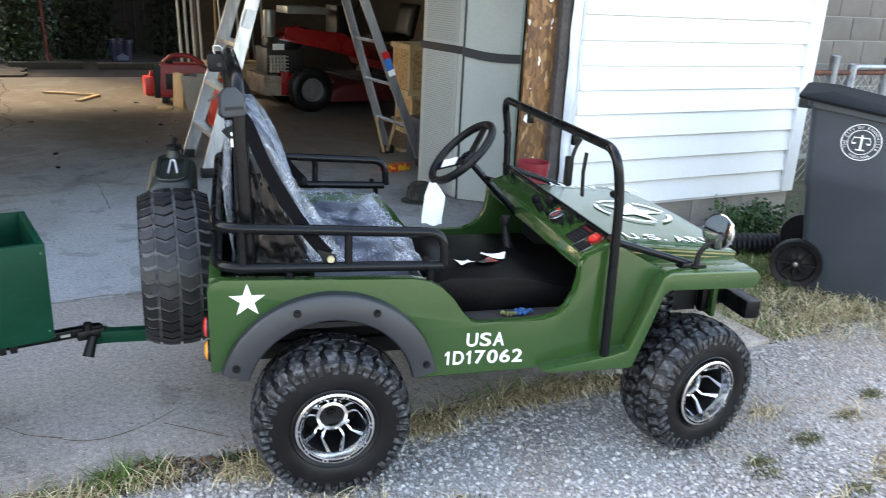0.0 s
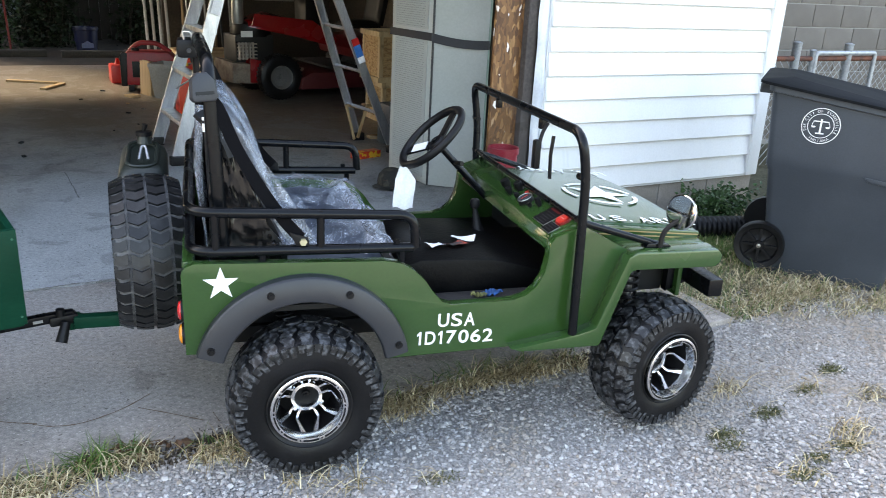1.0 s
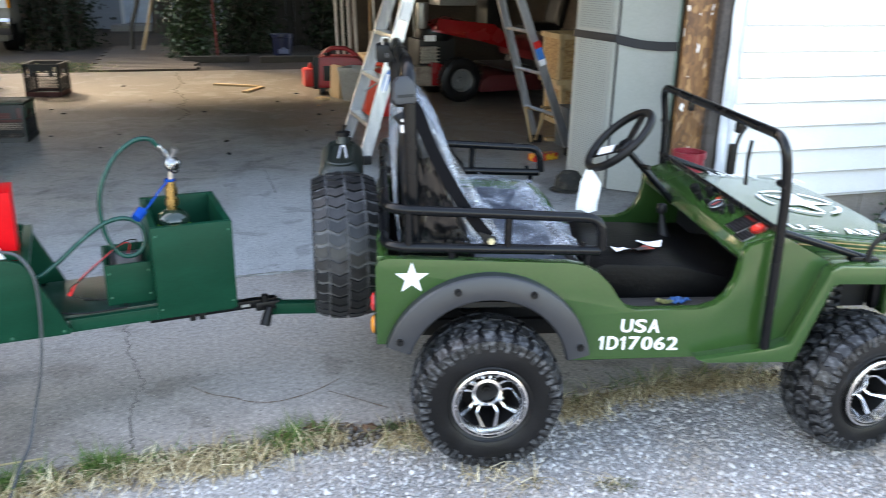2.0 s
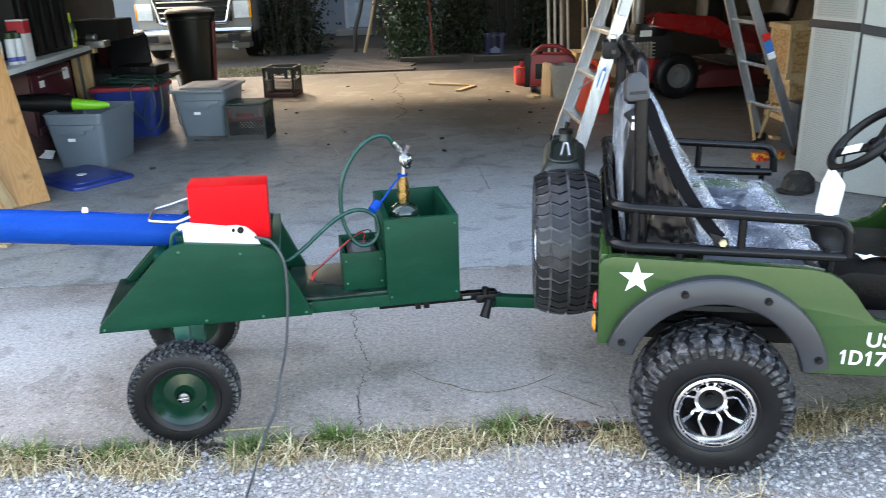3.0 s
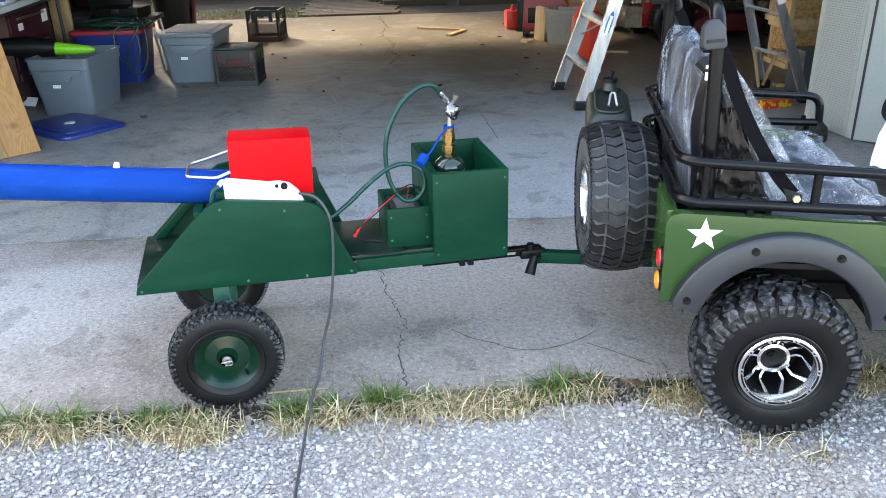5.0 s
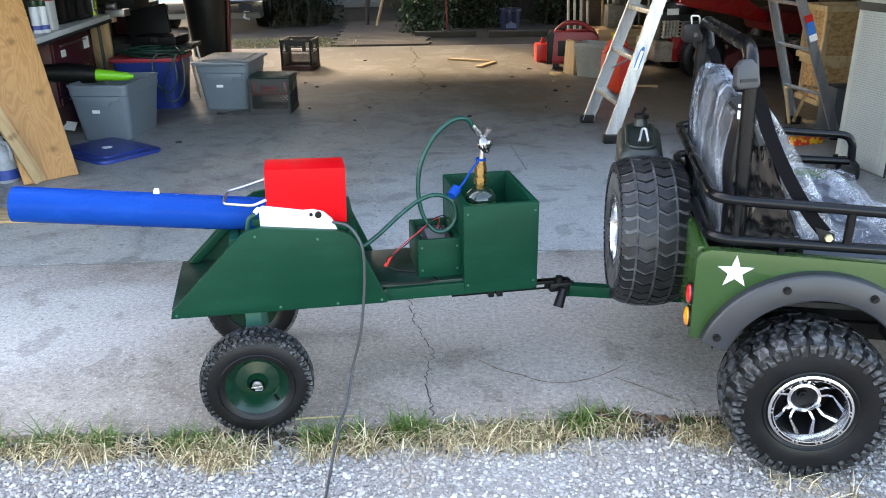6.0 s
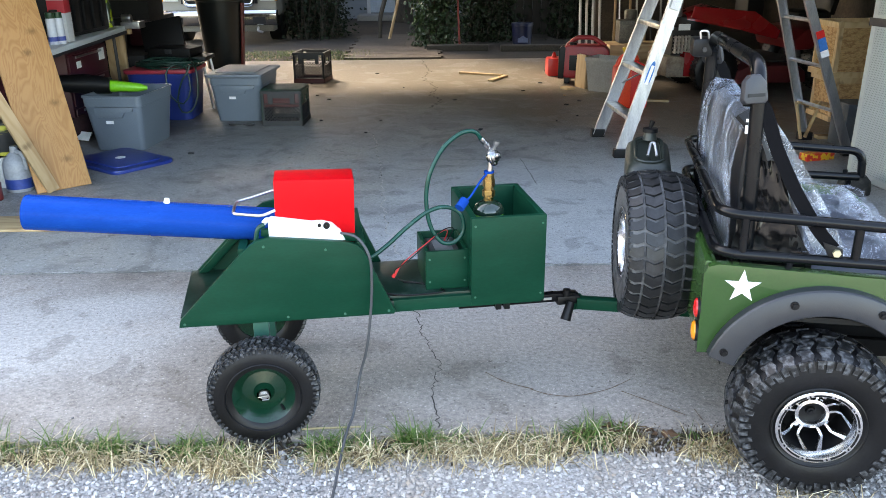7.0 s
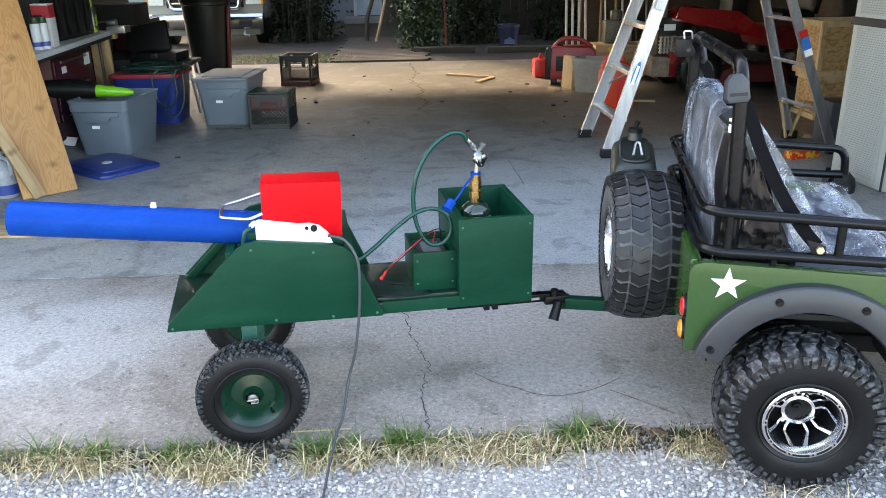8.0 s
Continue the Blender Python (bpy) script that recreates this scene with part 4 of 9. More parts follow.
# windscreen hoop, lower bar, braces and pane
ws = rounded([(0.782, -0.002, 0.318), (0.772, -0.002, 0.80), (0.748, -0.002, 0.928), (0.748, 2 * HALF - 0.028, 0.928), (0.772, 2 * HALF - 0.028, 0.80), (0.782, 2 * HALF - 0.028, 0.318)], 0.075, 7)
part("windscreen_hoop", Shape().tube(ws, 0.0135, 12), TUBE_BLACK, jeep, "black tubular windscreen frame")
part("lower_bar", Shape().tube([(0.778, 0.0, 0.672), (0.778, 2 * HALF - 0.03, 0.672)], 0.0095, 10), TUBE_BLACK, jeep)
for y in (0.0, 2 * HALF - 0.03):
    iy = 0.012 if y < HALF else -0.012
    part("brace_bar", Shape().tube([(0.776, y + iy, 0.672), (1.03, y + iy * 3, 0.590), (1.07, y + iy * 3, 0.580)], 0.0105, 10), TUBE_BLACK, jeep)
    part("brace_foot", Shape().prism([(1.00, 0.5795), (1.09, 0.5775), (1.08, 0.588), (1.01, 0.594)], y + iy * 3 - 0.016, y + iy * 3 + 0.016), TUBE_BLACK, jeep, bevel=0.003)
    for z, x in ((0.80, 0.768), (0.675, 0.775)):
        part("clamp", Shape().tube([(x, y + iy * 0.4 - 0.018, z), (x, y + iy * 0.4 + 0.03, z)], 0.010, 8), TUBE_BLACK, jeep)
for y in (0.28, 0.66):
    part("pane_clip", Shape().box(0.742, 0.762, y - 0.010, y + 0.010, 0.885, 0.915), TUBE_BLACK, jeep, bevel=0.003)
PANE = clear("clear_acrylic", (0.93, 0.95, 0.94), 0.03)
pane = part("windscreen_pane", Shape().add([(0.774, 0.016, 0.682), (0.774, 2 * HALF - 0.046, 0.682), (0.753, 2 * HALF - 0.046, 0.912), (0.753, 0.016, 0.912)], [(0, 1, 2, 3)]), PANE, jeep, "clear windscreen pane")
pane.visible_shadow = False
# mirrors
MIRROR = surface("mirror_glass", (0.55, 0.58, 0.58), 0.03, 1.0, 0.02, 10, 60, 0.0)
for y, sgn in ((0.015, 1),):
    mirror = part("wing_mirror", Shape().tube(rounded([(1.045, y, 0.582), (1.050, y, 0.635), (1.090, y - 0.010 * sgn, 0.668)], 0.03), 0.0075, 8), BLACK, jeep)
    shell = Shape().lathe([(0.0001, -0.022), (0.030, -0.018), (0.050, -0.004), (0.052, 0.004), (0.049, 0.006)], 28)
    back = look((1.094, y - 0.012, 0.692), (1.094 - 1.47, y - 0.012 - 0.53, 0.692 + 0.20)) @ Matrix.Rotation(math.pi, 4, "X")
    part("mirror_shell", shell, CHROME, mirror, "chromed round mirror shell").matrix_basis = back
    part("mirror_glass", Shape().lathe([(0.0001, 0.007), (0.030, 0.0062), (0.0485, 0.004)], 28), MIRROR, mirror, "round mirror glass").matrix_basis = back
rear_view = part("rear_view_mirror", Shape().tube(rounded([(0.752, 0.24, 0.91), (0.735, 0.235, 0.885), (0.725, 0.23, 0.850)], 0.02), 0.006, 8), BLACK, jeep)
part("mirror_shell", Shape().box(0.708, 0.728, 0.215, 0.245, 0.775, 0.862), BLACK, rear_view, bevel=0.007)
part("sun_strap", Shape().band([(0.742, 0.17, 0.885), (0.735, 0.165, 0.83), (0.738, 0.163, 0.76)], 0.013, 0.006, (0, 1, 0)), BLACK, jeep)

# dashboard fittings
d0, d1 = Vector((0.716, 0, 0.622)), Vector((0.790, 0, 0.660))
DN = Vector((-(d1 - d0).z, 0, (d1 - d0).x)).normalized()


def on_dash(y, f):
    return d0.lerp(d1, f) + Vector((0, y, 0)) + DN * 0.001


DASH_RED = surface("red_plastic_button", (0.55, 0.03, 0.02), 0.35)
p = on_dash(0.245, 0.40)
ux = (d1 - d0).normalized()
def plate(s, y, f, wy, wl, thick):
    c = on_dash(y, f)
    vs = [c + Vector((0, a * wy, 0)) + ux * b * wl + DN * h for a in (-0.5, 0.5) for b in (-0.5, 0.5) for h in (0, thick)]
    return s.add(vs, [(0, 1, 3, 2), (4, 6, 7, 5), (0, 4, 5, 1), (2, 3, 7, 6), (0, 2, 6, 4), (1, 5, 7, 3)])
part("switch_panel", plate(Shape(), 0.172, 0.48, 0.082, 0.074, 0.003), STEEL, jeep, "silver-edged black warning plate", bevel=0.001)
part("switch_face", plate(Shape(), 0.172, 0.48, 0.078, 0.070, 0.0036), BLACK, jeep)
PRINT_RED = surface("dull_red_print", (0.16, 0.012, 0.012), 0.5)
part("switch_mark", plate(Shape(), 0.172, 0.80, 0.060, 0.007, 0.0040), PRINT_RED, jeep, "dull red printed bar")
for dy, df, wy in ((0.0, 0.62, 0.058), (-0.008, 0.50, 0.042), (0.004, 0.38, 0.052), (-0.004, 0.26, 0.046), (0.0, 0.14, 0.056)):
    part("switch_mark", plate(Shape(), 0.172 + dy, df, wy, 0.0028, 0.0040), TRIM_GREY, jeep, "grey printed line")
part("start_button_ring", Shape().disc(on_dash(0.100, 0.68) + DN * 0.002, 0.024, DN, 24, 0.004), surface("dark_red_bezel", (0.22, 0.012, 0.012), 0.35), jeep)
part("start_button", Shape().disc(on_dash(0.100, 0.68) + DN * 0.006, 0.019, DN, 24, 0.005), DASH_RED, jeep, "round red button", bevel=0.002)
part("button_mark", plate(Shape(), 0.100, 0.68, 0.024, 0.004, 0.0115), surface("pale_red_print", (0.62, 0.22, 0.20), 0.4), jeep)
part("lower_plate_edge", plate(Shape(), 0.102, 0.16, 0.058, 0.040, 0.0024), STEEL, jeep)
part("lower_plate", plate(Shape(), 0.102, 0.16, 0.054, 0.036, 0.0030), BLACK, jeep)
for df in (0.30, 0.18, 0.06):
    part("plate_mark", plate(Shape(), 0.102, df, 0.042, 0.0026, 0.0034), TRIM_GREY, jeep, "grey printed line")
part("gauge_ring", Shape().tube([on_dash(0.345, 0.45) + DN * 0.014 + Vector((0, 0.024 * math.cos(2 * math.pi * i / 24), 0)) + ux * 0.024 * math.sin(2 * math.pi * i / 24) for i in range(24)], 0.002, 6, True), STEEL, jeep)
part("gauge", Shape().disc(on_dash(0.345, 0.45) + DN * 0.004, 0.026, DN, 24, 0.010), BLACK, jeep, "round black fuel gauge", bevel=0.002)
part("gauge_face", Shape().disc(on_dash(0.345, 0.45) + DN * 0.0148, 0.020, DN, 24, 0.0006), surface("gauge_face_grey", (0.05, 0.05, 0.055), 0.2), jeep)
part("gauge_needle", plate(Shape(), 0.345, 0.45, 0.003, 0.026, 0.0165), DASH_RED, jeep)
for y, f, r, h in ((0.265, 0.62, 0.010, 0.030), (0.445, 0.70, 0.015, 0.030), (0.455, 0.30, 0.012, 0.026), (0.515, 0.45, 0.017, 0.030), (0.40, 0.35, 0.009, 0.018), (0.29, 0.35, 0.008, 0.016)):
    c = on_dash(y, f)
    k = part("dash_knob", Shape().tube([c, c + DN * h * 0.5, c + DN * h], [r * 0.7, r, r * 0.85], 12), BLACK, jeep)
part("warning_lamp", Shape().disc(on_dash(0.392, 0.75) + DN * 0.003, 0.007, DN, 12, 0.004), DASH_RED, jeep)

# steering wheel and column
SW = Vector((0.505, 0.62, 0.792))
axis = Vector((-0.60, 0, 0.62)).normalized()
swm = Matrix.Translation(SW) @ axis.to_track_quat("Z", "Y").to_matrix().to_4x4()
steer = part("steering_column", Shape().tube([SW - axis * 0.01, SW - axis * 0.30], 0.012, 12), TUBE_BLACK, jeep)
part("steering_wheel", Shape().tube([swm @ Vector((0.128 * math.cos(2 * math.pi * i / 40), 0.128 * math.sin(2 * math.pi * i / 40), 0)) for i in range(40)], 0.0135, 12, True), BLACK, steer, "black rubber steering wheel rim")
for a in (228, 348, 108):
    sp = Shape().box(0.02, 0.128, -0.019, 0.019, -0.006, 0.002, swm @ Matrix.Rotation(radians(a), 4, "Z") @ Matrix.Translation((0, 0, -0.030)) @ Matrix.Rotation(radians(-13), 4, "Y"))
    part("spoke", sp, BLACK, steer, bevel=0.003)
part("hub_cap", Shape().lathe([(0.0001, 0.012), (0.025, 0.010), (0.034, 0.0), (0.034, -0.025), (0.0001, -0.025)], 20, swm @ Matrix.Translation((0, 0, -0.026))), BLACK, steer)
part("spoke_label", Shape().box(0.042, 0.098, -0.0195, 0.0195, 0.0022, 0.0045, swm @ Matrix.Rotation(radians(228), 4, "Z") @ Matrix.Translation((0, 0, -0.030)) @ Matrix.Rotation(radians(-13), 4, "Y")), PAPER, steer, "white paper label")
part("ignition_lock", Shape().tube([SW - axis * 0.12 + Vector((0, -0.012, 0)), SW - axis * 0.12 + Vector((0.012, -0.050, 0.005))], 0.008, 10), BLACK, steer)
tag_pts = [[(0.392 + 0.004 * v + (0.030 + 0.040 * min(1, v / 0.3)) * (u - 0.40) + 0.004 * math.sin(5 * v), 0.565 + 0.012 * math.sin(4 * u + 2 * v) + 0.02 * (u - 0.5), 0.706 - 0.140 * v - 0.006 * u + 0.003 * math.sin(9 * u)) for u in [i / 8 for i in range(9)]] for v in [j / 10 for j in range(11)]]
part("hang_tag", Shape().grid(tag_pts), PAPER, jeep, "crumpled white paper hang tag")
shifter = part("gear_lever", Shape().tube([(0.655, 0.50, 0.46), (0.646, 0.512, 0.515), (0.638, 0.518, 0.57)], [0.030, 0.016, 0.007], 12), BLACK, jeep)
part("knob", Shape().lathe([(0.0001, 0.02), (0.014, 0.015), (0.018, 0), (0.014, -0.014), (0.0001, -0.02)], 16, Matrix.Translation((0.637, 0.518, 0.585))), BLACK, shifter)

# wrapped bench seat: dark cover under clear film
VINYL = surface("black_seat_vinyl", (0.006, 0.0068, 0.0085), 0.38, 0, 0.15, 8, 160, 0.10, second=(0.009, 0.010, 0.0125), specular=0.3)
VINYL_BLUE = surface("blue_black_seat_vinyl", (0.016, 0.024, 0.040), 0.45, 0, 0.15, 8, 160, 0.10, second=(0.022, 0.032, 0.050))


def wrap_material(name, body, low, high, scale, stretch):
    """Thin clear wrapping: mostly see-through, milky where it bunches, crease glints painted in as pale lines."""
    mt, nd, ln, bs = nodes_of(name)
    bs.inputs["Base Color"].default_value = (*body, 1)
    bs.inputs["Roughness"].default_value = 0.11
    bs.inputs["Specular IOR Level"].default_value = 0.9
    tc, mp = nd.new("ShaderNodeTexCoord"), nd.new("ShaderNodeMapping")
    mp.inputs["Scale"].default_value = stretch
    ln.new(tc.outputs["Object"], mp.inputs[0])
    haze, fold = nd.new("ShaderNodeTexNoise"), nd.new("ShaderNodeTexNoise")
    for tex, sc, det, dis in ((haze, scale, 4, 1.0), (fold, scale * 2.2, 3, 2.4)):
        tex.inputs["Scale"].default_value, tex.inputs["Detail"].default_value, tex.inputs["Distortion"].default_value = sc, det, dis
        ln.new(mp.outputs[0], tex.inputs["Vector"])
    # painted glints: thin pale creases where the second noise crosses its middle
    sub, ab, cr = nd.new("ShaderNodeMath"), nd.new("ShaderNodeMath"), nd.new("ShaderNodeMapRange")
    sub.operation, ab.operation = "SUBTRACT", "ABSOLUTE"
    sub.inputs[1].default_value = 0.5
    ln.new(fold.outputs["Fac"], sub.inputs[0])
    ln.new(sub.outputs[0], ab.inputs[0])
    cr.inputs["From Min"].default_value, cr.inputs["From Max"].default_value = 0.0, 0.013
    cr.inputs["To Min"].default_value, cr.inputs["To Max"].default_value = 0.75, 0.0
    ln.new(ab.outputs[0], cr.inputs[0])
    hz = nd.new("ShaderNodeMapRange")
    hz.inputs["From Min"].default_value, hz.inputs["From Max"].default_value = 0.36, 0.68
    hz.inputs["To Min"].default_value, hz.inputs["To Max"].default_value = low, high
    ln.new(haze.outputs["Fac"], hz.inputs[0])
    ad = nd.new("ShaderNodeMath")
    ln.new(hz.outputs[0], ad.inputs[0])
    ln.new(cr.outputs[0], ad.inputs[1])
    bp = nd.new("ShaderNodeBump")
    bp.inputs["Strength"].default_value, bp.inputs["Distance"].default_value = 0.9, 0.014
    ln.new(fold.outputs["Fac"], bp.inputs["Height"])
    ln.new(bp.outputs[0], bs.inputs["Normal"])
    tr, mx = nd.new("ShaderNodeBsdfTransparent"), nd.new("ShaderNodeMixShader")
    ln.new(ad.outputs[0], mx.inputs[0])
    ln.new(tr.outputs[0], mx.inputs[1])
    ln.new(bs.outputs[0], mx.inputs[2])
    ln.new(mx.outputs[0], nd["Material Output"].inputs[0])
    return mt


WRAP = wrap_material("clear_seat_wrap", (0.60, 0.68, 0.80), 0.02, 0.27, 8.0, (1.6, 3.0, 0.40))
WRAP_TOP = wrap_material("clear_cushion_wrap", (0.62, 0.68, 0.76), 0.02, 0.28, 9.0, (1.2, 0.9, 1.0))
LOOSE = wrap_material("loose_clear_film", (0.64, 0.68, 0.74), 0.10, 0.50, 11.0, (1, 1, 0.8))


def crumple(p, amount, seed, stretch=(1, 1, 1)):
    """How far a point of loose film stands off: broad folds with sharp ridges on them."""
    q = Vector((p[0] * stretch[0], p[1] * stretch[1], p[2] * stretch[2])) + Vector((seed, seed * 0.7, 0))
    return amount * (0.6 * noise.noise(q * 7) + 0.8 * (0.5 - abs(noise.noise(q * 13))) + 0.4 * (0.4 - abs(noise.noise(q * 29))))


def pad(s, a, b, c, d, thick, up, rough=0.010, n=14, seed=0.0):
    """A soft crumpled cushion over four corners a, b, c, d, bulging along up."""
    a, b, c, d, up = Vector(a), Vector(b), Vector(c), Vector(d), Vector(up).normalized()
    topr = []
    for i in range(n + 1):
        row = []
        for j in range(n + 1):
            u, v = i / n, j / n
            q = a.lerp(b, u).lerp(d.lerp(c, u), v)
            e = (1 - (2 * u - 1) ** 6) * (1 - (2 * v - 1) ** 6)
            k = noise.noise(q * 16 + Vector((seed, 0, 0))) * rough + noise.noise(q * 38 + Vector((0, seed, 0))) * rough * 0.5
            row.append(q + up * (thick * (0.35 + 0.65 * e) + k))
        topr.append(row)
    s.grid(topr)
    edge = [topr[0][j] for j in range(n + 1)] + [topr[i][n] for i in range(1, n + 1)] + [topr[n][j] for j in range(n - 1, -1, -1)] + [topr[i][0] for i in range(n - 1, 0, -1)]
    base = [q - up * thick for q in edge]
    k = len(edge)
    s.add([*edge, *base], [(i, (i + 1) % k, (i + 1) % k + k, i + k) for i in range(k)])
    s.add(base, [list(range(k))])
    return s


part("seat_cushion", pad(Shape(), (-0.08, 0.115, 0.548), (0.235, 0.115, 0.533), (0.235, 0.835, 0.533), (-0.08, 0.835, 0.548), 0.060, (0, 0, 1), 0.006, 24, 3.0), VINYL_BLUE, jeep, "dark seat cushion wrapped in clear plastic film", smooth=60)
part("seat_back", pad(Shape(), (-0.045, 0.14, 0.585), (-0.045, 0.82, 0.585), (-0.195, 0.82, 0.915), (-0.195, 0.14, 0.915), 0.038, (0.915, 0, 0.40), 0.005, 20, 8.0), VINYL, jeep, "black vinyl seat back cushion", smooth=60)
part("seat_back_shell", Shape().prism([(-0.050, 0.55), (-0.196, 0.908), (-0.222, 0.910), (-0.228, 0.80), (-0.218, 0.55)], 0.135, 0.825), VINYL, jeep, "black seat back shell", bevel=0.016, smooth=60)
# loose clear bag over the seat back, with its near end gathered
ring_xz = smooth_path([(-0.012, 0, 0.590), (-0.078, 0, 0.765), (-0.145, 0, 0.910), (-0.185, 0, 0.938), (-0.228, 0, 0.926), (-0.240, 0, 0.820), (-0.238, 0, 0.690), (-0.230, 0, 0.560)], 7)
mid = Vector((-0.16, 0, 0.80))
rows = []
for k in range(50):
    y = 0.122 + 0.715 * k / 49
    row = []
    for p in ring_xz:
        q = Vector((p.x, y, p.z))
        out = Vector((p.x - mid.x, 0, (p.z - mid.z) * 0.6)).normalized()
        row.append(q + out * crumple(q, 0.024, 3.1, (1.6, 2.8, 0.40)))
    rows.append(row)
part("seat_back_wrap", Shape().grid(rows), WRAP, jeep, "loose clear plastic bag over the seat back", smooth=60)
cush = [[Vector((x, y, 0.561 + 0.047 - 0.045 * (x + 0.08) + crumple((x, y, 0), 0.036, 5.7, (1.0, 1.0, 1)) - 0.05 * max(0, abs(2 * (y - 0.48) / 0.75) - 0.86))) for y in [0.095 + 0.77 * j / 56 for j in range(57)]] for x in [-0.075 + 0.335 * i / 30 for i in range(31)]]
part("cushion_wrap", Shape().grid(cush), WRAP_TOP, jeep, "crumpled clear plastic film over the seat cushion", smooth=60)
BIN_BAG = surface("glossy_black_film", (0.003, 0.003, 0.0034), 0.22, 0, 0.1, 30, 120, 0.10, specular=0.5)
sheet = [[Vector((-0.235 + 0.02 * v + (0.195 - 0.12 * v) * u + 0.008 * noise.noise(Vector((u * 3, v * 5, 3))), 0.106 + 0.008 * noise.noise(Vector((u * 5, v * 4, 7))) - 0.008 * abs(noise.noise(Vector((u * 11, v * 7, 1)))), 0.560 + 0.290 * v)) for u in [i / 26 for i in range(27)]] for v in [j / 30 for j in range(31)]]
part("black_film", Shape().grid(sheet), BIN_BAG, jeep, "crumpled glossy black film at the seat's side", smooth=50)
flap = [[Vector((-0.200, 0.118, 0.925)).lerp(Vector((-0.02, 0.112, 0.600)), v) + Vector((0.085 * u * (0.35 + 0.9 * v * (1 - 0.6 * v)), -0.006 + 0.012 * noise.noise(Vector((u * 3, v * 7, 1))) - 0.01 * u, 0.03 * u)) for u in [i / 8 for i in range(9)]] for v in [j / 20 for j in range(21)]]
part("film_flap", Shape().grid(flap), LOOSE, jeep, "loose crumpled clear plastic film", smooth=60)
roll = [[Vector((0.226 + 0.030 * math.sin(a) + 0.010 * noise.noise(Vector((y * 14, a, 2))), y, 0.565 + 0.032 * math.cos(a) + 0.010 * noise.noise(Vector((y * 11, a, 6))))) for a in [radians(-70 + 25 * k) for k in range(9)]] for y in [0.10 + 0.76 * i / 40 for i in range(41)]]
part("film_roll", Shape().grid(roll), LOOSE, jeep, "crumpled clear film along the seat's front edge", smooth=60)
part("seat_frame", Shape().box(-0.20, 0.21, 0.14, 0.82, 0.46, 0.535), DARK, jeep, bevel=0.006)
hinge = Shape().prism([(-0.085, 0.55), (-0.03, 0.55), (-0.03, 0.60), (-0.075, 0.66), (-0.095, 0.66)], 0.105, 0.112)
part("seat_hinge", hinge, BLACK, jeep, bevel=0.002)

# belts
PALE_BOLT = surface("yellow_zinc", (0.55, 0.53, 0.36), 0.35, 0.8)
GUIDE = surface("dark_grey_plastic", (0.014, 0.015, 0.019), 0.5, 0, 0.1, 9, 200, 0.05)
WEB = surface("black_seat_belt_webbing", (0.005, 0.005, 0.006), 0.85, 0, 0.15, 30, 320, 0.15, specular=0.06)
for y, s in ((0.10, 1), (2 * HALF - 0.13, -1)):
    belt = part("seat_belt", Shape().band(smooth_path([(-0.245, y, 1.00), (-0.20, y - 0.004 * s, 0.985), (-0.155, y - 0.012 * s, 0.88), (-0.095, y - 0.022 * s, 0.77), (-0.04, y - 0.035 * s, 0.69), (0.000, y - 0.045 * s, 0.645)]), 0.032, 0.003, (0.8, 0, 0.6)), WEB, jeep, "black seat belt webbing")
    guide = Shape().prism([(-0.034, -0.02), (-0.028, 0.024), (-0.012, 0.040), (0.014, 0.040), (0.030, 0.022), (0.036, -0.02), (0.028, -0.030), (-0.028, -0.030)], -0.010, 0.010, "x")
    gm = Matrix.Translation((-0.228, y - 0.012 * s, 1.022)) @ Matrix.Rotation(radians(-62 * s), 4, "Z") @ Matrix.Rotation(radians(-12), 4, "Y")
    part("belt_guide", guide, GUIDE, belt, "dark grey plastic belt guide", bevel=0.005).matrix_basis = gm
    part("guide_slot", Shape().box(-0.012, 0.012, -0.024, 0.024, -0.014, -0.006), BLACK, belt).matrix_basis = gm
    part("belt_anchor", Shape().disc((0.004, y - 0.062 * s, 0.640), 0.010, (0, -s, 0), 6, 0.005), PALE_BOLT, belt, "pale yellow-zinc anchor bolt")
    part("anchor_tab", Shape().prism([(-0.030, 0.665), (0.018, 0.650), (0.022, 0.622), (-0.010, 0.620)], y - 0.056 * s - 0.003, y - 0.056 * s + 0.003), BLACK, belt, bevel=0.002)
reel = part("belt_reel", Shape().box(-0.300, -0.236, 0.80, 0.90, 1.015, 1.075), BLACK, jeep, bevel=0.014)
part("reel_clip", Shape().tube(rounded([(-0.275, 0.81, 1.07), (-0.280, 0.81, 1.098), (-0.255, 0.81, 1.098), (-0.250, 0.81, 1.07)], 0.008), 0.0035, 6), STEEL, reel)
part("reel_bolt", Shape().disc((-0.262, 0.797, 1.040), 0.008, (0, -1, 0), 6, 0.003), TRIM_GREY, reel)
pad_s = Shape().band(smooth_path([(-0.235, 0.165, 0.955), (-0.185, 0.140, 0.90), (-0.160, 0.125, 0.83)]), 0.062, 0.010, (0.3, 0.9, 0.3))
part("belt_pad", pad_s, BLACK, jeep)
glyph = Shape().prism([(0, 0), (0.024, 0), (0.030, 0.008), (0.030, 0.030), (0.024, 0.036), (0, 0.036), (0, 0.028), (0.018, 0.028), (0.021, 0.024), (0.021, 0.012), (0.018, 0.008), (0.009, 0.008), (0.009, 0.020), (0, 0.020)], -0.001, 0.001)
part("belt_pad_mark", glyph, WHITE_VINYL, jeep, "white printed mark").matrix_basis = Matrix.Translation((-0.232, 0.112, 0.915)) @ Matrix.Rotation(radians(-30), 4, "Z")

